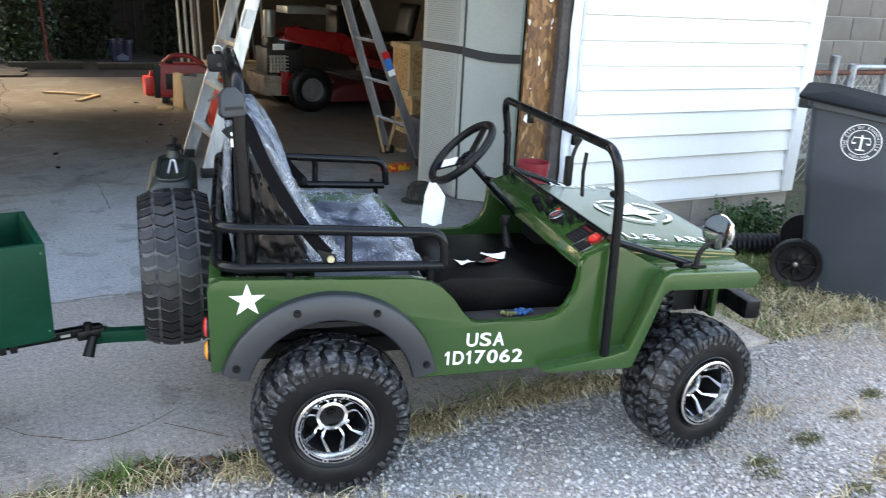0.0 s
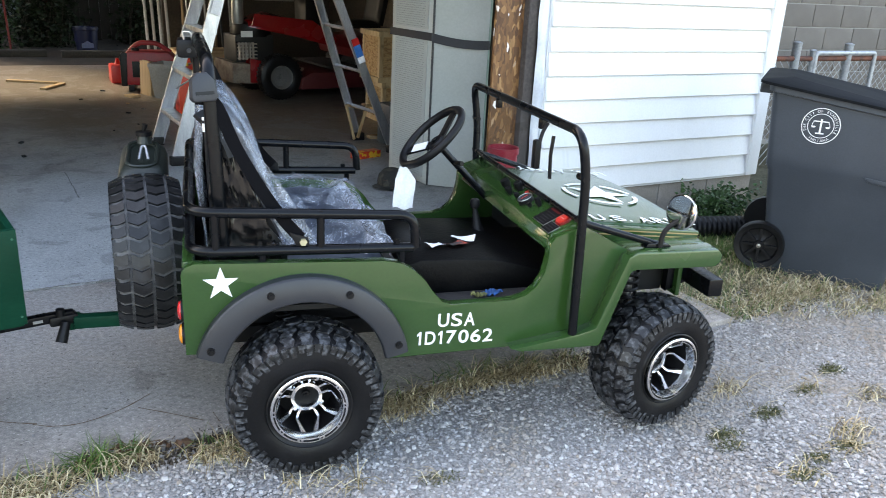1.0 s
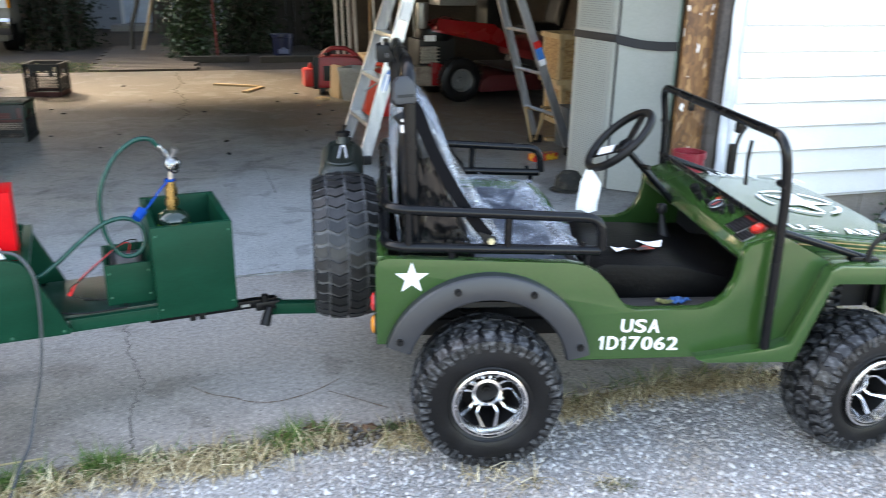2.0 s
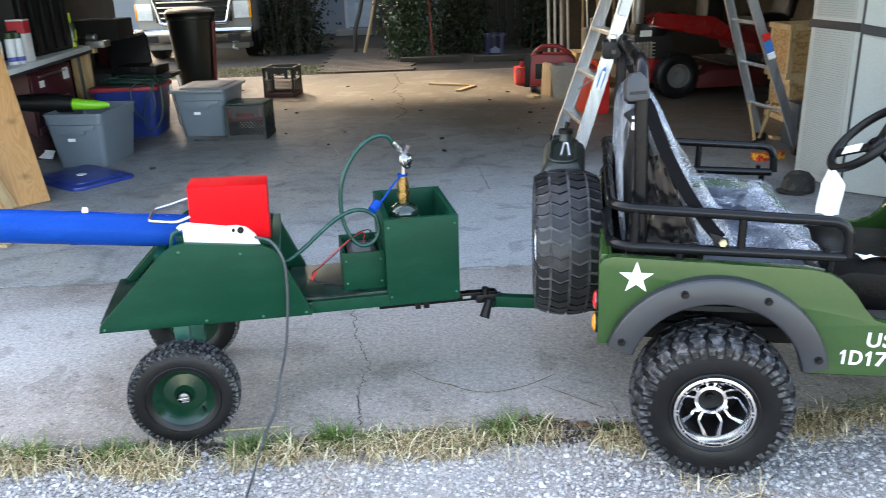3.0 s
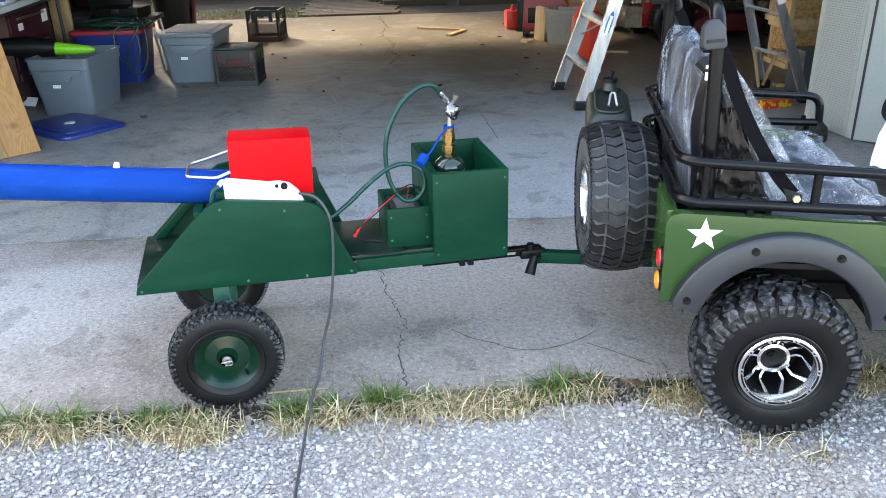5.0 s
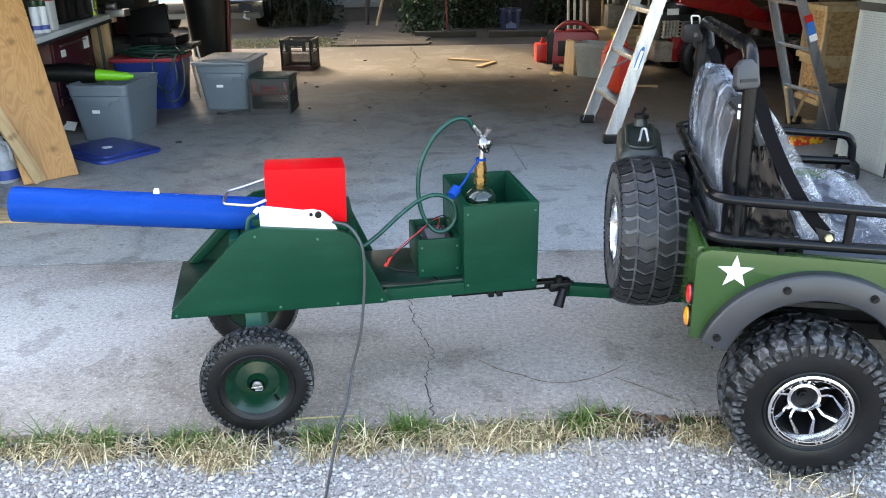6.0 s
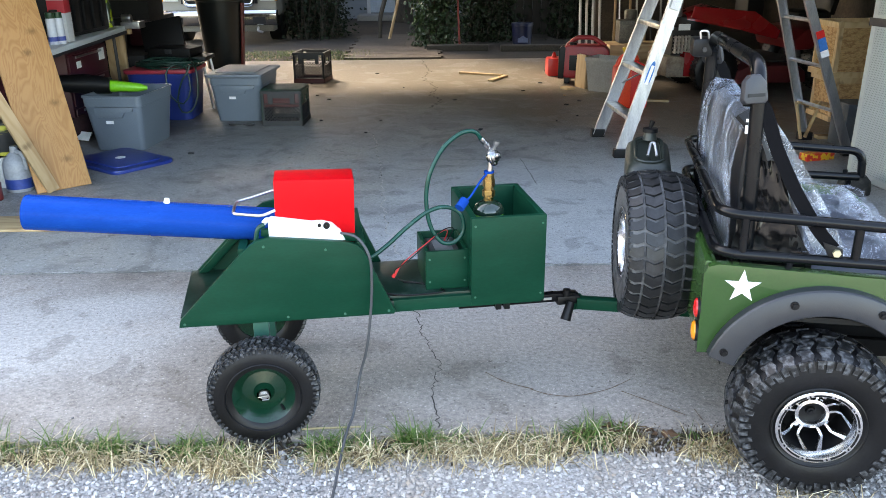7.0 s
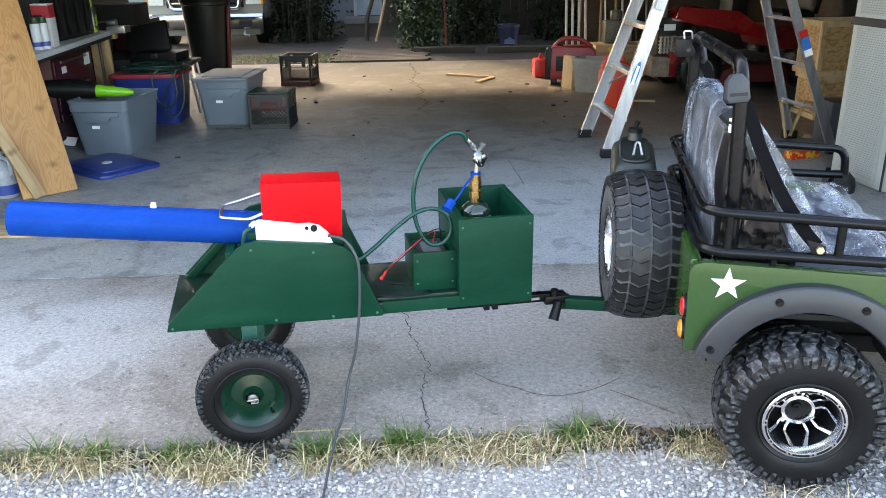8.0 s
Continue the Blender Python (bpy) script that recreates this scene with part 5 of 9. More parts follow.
# tail lamps, petrol can, tow bar
RED_LENS = surface("red_lens", (0.55, 0.015, 0.015), 0.15, coat=0.6)
AMBER_LENS = surface("amber_lens", (0.75, 0.25, 0.01), 0.15, coat=0.6)
for y in (0.058, 2 * HALF - 0.058):
    for z, mt, nm in ((0.462, RED_LENS, "red tail lamp lens"), (0.396, AMBER_LENS, "amber indicator lens")):
        lamp = part("tail_lamp", Shape().lathe([(0.029, 0.0), (0.029, 0.007), (0.0001, 0.007)], 24, Matrix.Translation((-0.300, y, z)) @ Matrix.Rotation(radians(-90), 4, "Y")), BLACK, jeep)
        part("lens", Shape().lathe([(0.026, 0.006), (0.025, 0.011), (0.018, 0.015), (0.0001, 0.017)], 24, Matrix.Translation((-0.300, y, z)) @ Matrix.Rotation(radians(-90), 4, "Y")), mt, lamp, nm)
CAN = surface("olive_black_plastic_can", (0.017, 0.022, 0.018), 0.40, 0, 0.12, 8, 120, 0.05)


def can_ring(inset, drop):
    """A rounded ring round the can, dropping from its sloped top."""
    out = []
    r = 0.036
    x0, x1, y0, y1 = -0.488 + inset, -0.346 - inset, 0.580 + inset, 0.822 - inset
    for cx, cy, a0 in ((x1 - r, y1 - r, 0), (x0 + r, y1 - r, 90), (x0 + r, y0 + r, 180), (x1 - r, y0 + r, 270)):
        for i in range(6):
            y = cy + r * math.sin(radians(a0 + 18 * i))
            out.append((cx + r * math.cos(radians(a0 + 18 * i)), y, 0.708 + 0.20 * (y - 0.58) - drop))
    return out + [out[0]]


can_rows = [can_ring(0.012, 0.20), can_ring(0.0, 0.185), can_ring(0.0, 0.040), can_ring(0.006, 0.020), can_ring(0.022, 0.006), can_ring(0.034, 0.004), can_ring(0.036, 0.010)]
can_s = Shape().grid(can_rows)
can_s.add(can_rows[-1][:-1], [list(range(24))])
can_s.add(can_rows[0][:-1], [list(range(24))[::-1]])
can = part("fuel_can", can_s, CAN, jeep, "dark olive plastic fuel can behind the spare wheel", smooth=50)
part("can_lip", Shape().tube([Vector(p) for p in can_ring(0.027, 0.002)[:-1]], 0.0055, 8, True), CAN, can)
part("can_neck", Shape().tube([(-0.413, 0.765, 0.750), (-0.413, 0.765, 0.778)], [0.024, 0.018], 14), CAN, can)
part("can_cap", Shape().tube([(-0.413, 0.765, 0.775), (-0.413, 0.765, 0.788), (-0.413, 0.765, 0.791), (-0.407, 0.765, 0.812)], [0.025, 0.025, 0.006, 0.009], 12), BLACK, can)
part("can_handle", Shape().tube(rounded([(-0.424, 0.625, 0.728), (-0.416, 0.66, 0.762), (-0.404, 0.66, 0.762), (-0.396, 0.625, 0.728)], 0.010), 0.0045, 8), STEEL, can)
part("can_bracket", Shape().prism([(-0.50, 0.515), (-0.27, 0.515), (-0.27, 0.532), (-0.50, 0.532)], 0.69, 0.82), TUBE_BLACK, jeep, bevel=0.004)
part("spare_mount", Shape().tube([(-0.27, 0.46, 0.487), (-0.42, 0.46, 0.487)], 0.03, 12), TUBE_BLACK, jeep)
part("tow_bar", Shape().box(-0.62, -0.10, 0.410, 0.446, 0.272, 0.308), TRAILER_GREEN, jeep, "dark green square tow bar", bevel=0.003)

# papers and a rag on the tunnel and floor
for k, (x, y, z, rz, w, l, mt) in enumerate(((0.435, 0.285, 0.521, 20, 0.042, 0.055, PAPER), (0.505, 0.295, 0.519, 30, 0.042, 0.075, surface("printed_leaflet", (0.05, 0.05, 0.05), 0.5, second=(0.5, 0.06, 0.03), scale=40)), (0.545, 0.35, 0.519, -25, 0.045, 0.075, PAPER))):
    leaf = Shape().grid([[(l * (u - 0.5), w * (v - 0.5), 0.006 * math.sin(3 * u + 2 * v + k) + 0.010 * (u - 0.4) ** 2) for u in [i / 6 for i in range(7)]] for v in [j / 4 for j in range(5)]])
    ob = solo("paper_leaflet", leaf, mt, "creased printed leaflet lying on the black tunnel" if k == 1 else "creased white paper lying on the black tunnel", "paper", CAR @ Matrix.Translation((x, y, z + 0.006)) @ Matrix.Rotation(radians(rz), 4, "Z"))
for nm, col, x, y, wx, wy, turn in (("blue", (0.012, 0.075, 0.22), 0.568, 0.118, 0.054, 0.026, 8), ("yellow", (0.15, 0.15, 0.05), 0.522, 0.108, 0.040, 0.014, -12)):
    rag = Shape().grid([[(wx * (u - 0.5) * (1 + 0.25 * math.sin(7 * v)), wy * (v - 0.5) * (1 + 0.3 * math.sin(5 * u)), 0.010 + 0.016 * noise.noise(Vector((u * 5, v * 5, x * 9)))) for u in [i / 14 for i in range(15)]] for v in [j / 9 for j in range(10)]])
    solo("rag", rag, surface(nm + "_rag", col, 0.8, 0, 0.3, 30, 90, 0.3), "crumpled %s rag on the black floor mat" % nm, "rag", CAR @ Matrix.Translation((x, y, 0.420)) @ Matrix.Rotation(radians(turn), 4, "Z"))

# ---- home-made trailer with a propane noise cannon ----
PAINTED_SCREW = surface("painted_screw_head", (0.03, 0.11, 0.07), 0.25)
TR = Matrix.Translation((-1.464, 0.224, 0)) @ Matrix.Rotation(radians(8), 4, "Z")
DECK = surface("dusty_green_deck_paint", (0.0022, 0.018, 0.012), 0.34, 0, 0.25, 11, 60, 0.08, second=(0.022, 0.042, 0.034), blend=(0.48, 0.66), specular=0.4)
trailer = thing("hand_built_trailer", "dark green painted plywood trailer on two pneumatic wheels", "trailer", TR)
panel_out = [(-0.222, 0.352), (-0.216, 0.374)] + [(-0.035 + 0.0, 0.560)] + [(-0.010, 0.583), (0.012, 0.597), (0.045, 0.604), (0.262, 0.578), (0.288, 0.568), (0.306, 0.550), (0.392, 0.354), (0.388, 0.346)]
for y in (0.085, 0.452):
    pn = part("side_panel", Shape().prism(panel_out, y, y + 0.019), TRAILER_GREEN, trailer, bevel=0.003)
    if y > 0.2:  # the far side stands a little askew
        pn.matrix_basis = Matrix.Translation((0, y, 0)) @ Matrix.Rotation(radians(-4), 4, "Z") @ Matrix.Translation((0, -y, 0))
    for x, z in ((-0.205, 0.362), (0.082, 0.362), (0.245, 0.358), (0.372, 0.358), (0.20, 0.56), (0.03, 0.58)):
        yy = y if y < 0.2 else y + 0.019
        part("screw", Shape().disc((x, yy, z), 0.0042, (0, -1 if y < 0.2 else 1, 0), 10, 0.0012), PAINTED_SCREW, pn)
part("deck", Shape().prism([(-0.218, 0.104), (0.39, 0.104), (0.39, 0.424), (-0.232, 0.468)], 0.358, 0.378, "z"), DECK, trailer, bevel=0.002)
for (xa, za), (xb, zb) in (((-0.205, 0.392), (-0.040, 0.548)),):
    for y in (0.1045, 0.432):
        part("edge_batten", Shape().prism([(xa, za - 0.012), (xa + 0.030, za - 0.012), (xb + 0.030, zb), (xb, zb)], y, y + 0.020), TRAILER_GREEN, trailer, bevel=0.002)
part("tongue_deck", Shape().box(0.33, 0.84, 0.125, 0.415, 0.352, 0.386), DECK, trailer, bevel=0.003)
for y in (0.108, 0.402):
    part("tongue_beam", Shape().box(0.30, 0.84, y, y + 0.030, 0.340, 0.378), TRAILER_GREEN, trailer, bevel=0.003)
part("cross_rail", Shape().box(0.02, 0.285, 0.118, 0.138, 0.585, 0.606, Matrix.Rotation(radians(7.0), 4, "Y") @ Matrix.Translation((-0.07, 0, 0.012))), TRAILER_GREEN, trailer, bevel=0.002)
part("cross_rail", Shape().box(0.02, 0.285, 0.30, 0.32, 0.585, 0.606, Matrix.Rotation(radians(7.0), 4, "Y") @ Matrix.Translation((-0.07, 0, 0.012))), TRAILER_GREEN, trailer, bevel=0.002)
for x in (-0.03, 0.30):
    part("cross_bar", Shape().box(x - 0.012, x + 0.012, 0.104, 0.435, 0.545, 0.57), TRAILER_GREEN, trailer, bevel=0.002)
for x, z in ((0.075, 0.608), (0.232, 0.588)):
    part("rail_bolt", Shape().tube([(x, 0.114, z), (x, 0.122, z)], 0.0075, 8), CHROME, trailer)


def slab_box(name, x0, x1, y0, y1, z0, z1, th, label):
    b = part(name, Shape().box(x0, x1, y0, y0 + th, z0, z1), TRAILER_GREEN, trailer, label, bevel=0.0025)
    part("box_wall", Shape().box(x0, x1, y1 - th, y1, z0, z1), TRAILER_GREEN, b, bevel=0.0025)
    part("box_wall", Shape().box(x0, x0 + th, y0 + th, y1 - th, z0, z1 - 0.001), TRAILER_GREEN, b, bevel=0.0025)
    part("box_wall", Shape().box(x1 - th, x1, y0 + th, y1 - th, z0, z1 - 0.001), TRAILER_GREEN, b, bevel=0.0025)
    part("box_floor", Shape().box(x0 + th, x1 - th, y0 + th, y1 - th, z0 + 0.04, z0 + 0.055), TRAILER_GREEN, b)
    for x in (x0 + 0.012, x1 - 0.012):
        for z in (z0 + 0.025, z1 - 0.025):
            part("screw", Shape().disc((x, y0, z), 0.0035, (0, -1, 0), 10, 0.001), PAINTED_SCREW, b)
    return b


slab_box("gas_bottle_box", 0.622, 0.848, 0.106, 0.455, 0.345, 0.618, 0.019, "tall open plywood box")
slab_box("battery_box", 0.492, 0.622, 0.150, 0.345, 0.386, 0.508, 0.012, "low open plywood box")
# wheels
T_RIM = surface("green_painted_steel_rim", (0.0015, 0.024, 0.012), 0.16, 0, 0.08, 10, 120, 0.03)
for x, y, out in ((0, 0.035, NEAR_OUT), (-0.034, 0.590, FAR_OUT)):
    m = Matrix.Translation((x, y, 0.160)) @ out
    hub = part("wheel", Shape().lathe([(0.020, 0.030), (0.022, 0.022), (0.030, 0.010), (0.062, 0.002), (0.070, 0.012), (0.080, 0.026), (0.088, 0.036), (0.092, 0.034), (0.092, -0.034), (0.02, -0.03)], 40), T_RIM, trailer, "green painted steel rim")
    hub.matrix_basis = m
    s = Shape()
    s.lathe([(0.088, -0.036), (0.096, -0.043), (0.118, -0.047), (0.140, -0.042), (0.1515, -0.034), (0.1562, 0), (0.1515, 0.034), (0.140, 0.042), (0.118, 0.047), (0.096, 0.043), (0.088, 0.036)], 48)
    s.lathe([(0.104, 0.0455), (0.106, 0.049), (0.108, 0.0465)], 48)
    part("tyre", s, RUBBER, hub, "black pneumatic tyre")
    s = Shape()
    for i in range(56):
        a = 2 * math.pi * i / 56
        for w0, w1, ph, drop in ((-0.040, -0.026, 0, 0.006), (-0.024, -0.009, 0.5, 0.002), (-0.007, 0.007, 0, 0.0), (0.009, 0.024, 0.5, 0.002), (0.026, 0.040, 0, 0.006)):
            aa = a + ph * 2 * math.pi / 56
            s.box(0.146, 0.161 - drop, -0.0062, 0.0062, w0, w1, Matrix.Rotation(aa, 4, "Z") @ Matrix.Rotation(radians(18 if ph else -18), 4, "X"))
        s.box(0.138, 0.151, -0.004, 0.004, 0.036, 0.0440, Matrix.Rotation(a, 4, "Z"))
    tagged(part("tread", s, TREAD, hub, "moulded tread blocks"), kind="stuff")
    part("hub_bore", Shape().lathe([(0.0001, 0.036), (0.0075, 0.036), (0.009, 0.030), (0.0135, 0.030), (0.0155, 0.025), (0.016, 0.0)], 24), STEEL, hub, "bright steel hub bearing")
    part("split_pin", Shape().tube(rounded([(-0.016, 0.0, 0.040), (0.016, 0.004, 0.041), (0.014, -0.010, 0.040), (-0.006, -0.010, 0.040)], 0.004), 0.0018, 6), STEEL, hub)
    part("valve_stem", Shape().tube([(0.045, -0.050, 0.006), (0.052, -0.054, 0.026)], 0.004, 8), BLACK, hub)
part("axle", Shape().tube([(0, 0.0, 0.160), (-0.036, 0.62, 0.160)], 0.009, 10), STEEL, trailer)
AXLE_POST = surface("faded_green_post", (0.012, 0.085, 0.062), 0.5)
for y in (0.120, 0.400):
    part("axle_post", Shape().box(-0.022, 0.022, y, y + 0.04, 0.15, 0.362), AXLE_POST, trailer, "faded green axle post", bevel=0.003)
# draw bar and hitch
TABLE_GREY = surface("worn_grey_sticker", (0.26, 0.26, 0.25), 0.6)
part("draw_bar", Shape().box(0.60, 0.985, 0.190, 0.218, 0.296, 0.322), TUBE_BLACK, trailer, "black square draw bar", bevel=0.002)
for x in (0.715, 0.742):
    part("draw_clamp", Shape().box(x, x + 0.018, 0.176, 0.232, 0.290, 0.352), BLACK, trailer, bevel=0.002)
part("draw_sticker", Shape().box(0.872, 0.898, 0.1875, 0.1900, 0.305, 0.313), TABLE_GREY, trailer, "small white sticker")
hp = CAR @ Vector((-0.660, 0.428, 0.290))
hl = TR.inverted() @ hp
coupler = part("coupler", Shape().box(hl.x - 0.030, hl.x + 0.048, hl.y - 0.022, hl.y + 0.022, hl.z - 0.004, hl.z + 0.026), BLACK, trailer, "black ball hitch coupler", bevel=0.008)
part("hitch_knob", Shape().tube([(hl.x + 0.0, hl.y - 0.02, hl.z + 0.028), (hl.x, hl.y - 0.02, hl.z + 0.050)], 0.012, 10), BLACK, coupler)
part("hitch_lever", Shape().tube([(hl.x + 0.010, hl.y - 0.035, hl.z + 0.012), (hl.x - 0.012, hl.y - 0.055, hl.z - 0.040)], [0.013, 0.017], 10), BLACK, coupler)
part("hitch_shank", Shape().box(hl.x + 0.02, hl.x + 0.06, hl.y - 0.02, hl.y + 0.02, hl.z - 0.024, hl.z + 0.016), TRAILER_GREEN, trailer, bevel=0.003)

# cannon: barrel, shield, cover, handle
cannon = thing("propane_noise_cannon", "blue propane noise cannon with a red shield and white cover", "cannon", TR)
p0, p1 = Vector((-0.616, 0.238, 0.671)), Vector((0.075, 0.212, 0.598))
pj = p0.lerp(p1, 0.485)
brl = Shape()
ax = (p1 - p0).normalized()
bm_ = Matrix.Translation(p0) @ ax.to_track_quat("Z", "Y").to_matrix().to_4x4()
LB = (p1 - p0).length
brl.lathe([(0.0455, 0.0), (0.0485, 0.0), (0.0485, LB * 0.475), (0.0472, LB * 0.485), (0.0505, LB * 0.486), (0.0490, LB * 0.52), (0.0465, LB), (0.044, LB), (0.044, LB * 0.5), (0.0455, 0.0)], 40, bm_)
part("barrel", brl, BLUE_PAINT, cannon, "bright blue painted barrel")
part("barrel_seam", Shape().box(-0.002, 0.002, -0.0508, -0.047, 0, LB, bm_ @ Matrix.Rotation(radians(150), 4, "Z")), BLUE_PAINT, cannon)
part("barrel_plug", Shape().lathe([(0.0001, 0.0), (0.043, 0.0), (0.043, 0.01)], 24, bm_ @ Matrix.Translation((0, 0, LB * 0.9))), DARK, cannon)
part("barrel_button", Shape().tube([pj + Vector((0.045, 0, 0.045)), pj + Vector((0.047, 0, 0.058))], [0.009, 0.007], 10), WHITE_PLASTIC, cannon, "small white button")
sh = Shape().box(0.066, 0.288, 0.135, 0.255, 0.560, 0.750)
part("shield", sh, RED_PAINT, cannon, "bright red sheet metal shield", bevel=0.003).matrix_basis = Matrix.Translation((0.18, 0, 0.65)) @ Matrix.Rotation(radians(1.5), 4, "Y") @ Matrix.Translation((-0.18, 0, -0.65))
cov = [(0.046, 0.574), (0.046, 0.648), (0.055, 0.654), (0.165, 0.634), (0.195, 0.634), (0.222, 0.626), (0.245, 0.604), (0.258, 0.575), (0.260, 0.553), (0.16, 0.566)]
cv = part("cover", Shape().prism(cov, 0.108, 0.136), WHITE_PLASTIC, cannon, "white moulded side cover", bevel=0.006)
part("cover_hole", Shape().disc((0.207, 0.106, 0.624), 0.0095, (0, -1, 0), 16, 0.003), BLACK, cv)
part("cover_screw", Shape().disc((0.187, 0.106, 0.626), 0.005, (0, -1, 0), 12, 0.003), BLACK, cv)
part("carry_handle", Shape().tube(rounded([(0.072, 0.24, 0.700), (-0.002, 0.235, 0.680), (-0.045, 0.225, 0.673), (-0.050, 0.150, 0.660), (0.030, 0.130, 0.655), (0.068, 0.135, 0.668)], 0.014), 0.0042, 8), STEEL, cannon, "bent bare wire handle")
part("gas_elbow", Shape().tube(rounded([(0.075, 0.16, 0.60), (0.045, 0.135, 0.645), (0.036, 0.115, 0.640)], 0.02), 0.0075, 10), WHITE_PLASTIC, cannon, "pale plastic elbow")
base_s = Shape().box(0.03, 0.29, 0.14, 0.30, 0.552, 0.562, Matrix.Rotation(radians(5.5), 4, "Y") @ Matrix.Translation((-0.055, 0, 0.010)))
part("base_plate", base_s, TRAILER_GREEN, cannon, bevel=0.002)

# gas bottle, regulator, hose
bottle = thing("gas_bottle", "small green propane bottle with brass fittings in the plywood box", "gas bottle", TR)
BC = (0.700, 0.235)
body = Shape().lathe([(0.0001, 0.405), (0.044, 0.408), (0.047, 0.42), (0.047, 0.590), (0.044, 0.600), (0.0001, 0.602)], 32, Matrix.Translation((*BC, 0)))
part("bottle_body", body, surface("bright_green_bottle_enamel", (0.10, 0.30, 0.04), 0.25, second=(0.08, 0.26, 0.035)), bottle)
part("bottle_shoulder", Shape().lathe([(0.0478, 0.594), (0.0470, 0.604), (0.040, 0.619), (0.026, 0.629), (0.014, 0.633), (0.0001, 0.634)], 32, Matrix.Translation((*BC, 0))), surface("dark_smoked_shoulder", (0.008, 0.022, 0.014), 0.12, coat=0.5), bottle, "dark glossy shoulder")
fit_s = Shape()
for z0, z1, r, n in ((0.622, 0.645, 0.0150, 20), (0.645, 0.664, 0.0200, 6), (0.664, 0.676, 0.0150, 20), (0.676, 0.700, 0.0185, 6), (0.700, 0.718, 0.0160, 20)):
    fit_s.tube([(*BC, z0), (*BC, z1)], r, n)
part("brass_fitting", fit_s, BRASS, bottle, "brass adaptor")
reg = Shape().tube([(BC[0] + 0.002, BC[1], 0.712), (BC[0] + 0.006, BC[1], 0.752)], 0.008, 12)
part("regulator_stem", reg, STEEL, bottle)
REG = surface("dull_plated_zinc", (0.30, 0.30, 0.30), 0.22, 1.0, 0.10, 30, 150, 0.03)
rm_ = Matrix.Translation((BC[0] + 0.012, BC[1] - 0.006, 0.768)) @ Vector((0.72, -0.62, 0.30)).to_track_quat("Z", "Y").to_matrix().to_4x4()
part("regulator", Shape().lathe([(0.0001, -0.018), (0.014, -0.017), (0.017, -0.008), (0.025, -0.005), (0.0275, -0.003), (0.0275, 0.003), (0.025, 0.005), (0.021, 0.006), (0.017, 0.012), (0.010, 0.014), (0.009, 0.022), (0.0001, 0.023)], 28, rm_), REG, bottle, "plated gas regulator body")
for k in range(6):
    a = 2 * math.pi * k / 6
    part("flange_screw", Shape().tube([rm_ @ Vector((0.0225 * math.cos(a), 0.0225 * math.sin(a), 0.003)), rm_ @ Vector((0.0225 * math.cos(a), 0.0225 * math.sin(a), 0.0075))], 0.0028, 6), STEEL, bottle)
part("gauge_port", Shape().tube([(BC[0] + 0.010, BC[1] - 0.004, 0.790), (BC[0] + 0.016, BC[1] - 0.008, 0.802), (BC[0] + 0.018, BC[1] - 0.009, 0.806), (BC[0] + 0.022, BC[1] - 0.011, 0.816)], [0.006, 0.006, 0.0105, 0.0105], 6), STEEL, bottle)
part("regulator_outlet", Shape().tube([(BC[0] + 0.004, BC[1], 0.784), (BC[0] - 0.006, BC[1], 0.800)], 0.0075, 10), REG, bottle)
part("outlet_nut", Shape().tube([(BC[0] - 0.004, BC[1], 0.797), (BC[0] - 0.012, BC[1], 0.808)], 0.0105, 6), REG, bottle)
part("hose_ferrule", Shape().tube([(BC[0] - 0.012, BC[1], 0.808), (BC[0] - 0.017, BC[1], 0.8135), (BC[0] - 0.018, BC[1], 0.8145), (BC[0] - 0.026, BC[1], 0.824)], [0.0085, 0.0085, 0.0092, 0.0088], 12), REG, bottle, "crimped steel hose ferrule")
part("cap_tether", Shape().tube(smooth_path([(BC[0] - 0.006, BC[1] - 0.008, 0.720), (0.665, 0.20, 0.700), (0.630, 0.165, 0.668), (0.600, 0.15, 0.648)]), 0.0032, 8), BLUE_PAINT, bottle, "blue plastic cap tether")
part("tether_collar", Shape().tube([(*BC, 0.714), (*BC, 0.724)], 0.0155, 16), BLUE_PAINT, bottle)
part("tether_cap", Shape().tube([(0.612, 0.158, 0.660), (0.592, 0.140, 0.642)], 0.0145, 14), BLUE_PAINT, bottle, "blue plastic cap")
hose = smooth_path([(BC[0] - 0.022, BC[1], 0.815), (0.655, 0.225, 0.846), (0.610, 0.215, 0.846), (0.555, 0.205, 0.805), (0.515, 0.195, 0.735), (0.502, 0.190, 0.660), (0.512, 0.185, 0.580), (0.545, 0.180, 0.527), (0.585, 0.178, 0.525), (0.612, 0.180, 0.560), (0.603, 0.186, 0.610), (0.560, 0.190, 0.632), (0.505, 0.185, 0.622), (0.440, 0.175, 0.580), (0.375, 0.160, 0.530), (0.315, 0.150, 0.500), (0.25, 0.165, 0.525), (0.12, 0.15, 0.555)], 6)
solo("gas_hose", Shape().tube(hose, 0.0065, 10), HOSE_GREEN, "dark green rubber gas hose looping from the regulator", "hose", TR)
solo("gas_hose", Shape().tube(smooth_path([(0.036, 0.110, 0.636), (0.018, 0.105, 0.625), (0.010, 0.108, 0.585), (0.012, 0.13, 0.53), (0.03, 0.16, 0.50)]), 0.0065, 10), HOSE_GREEN, "short dark green gas hose at the cannon", "hose", TR)
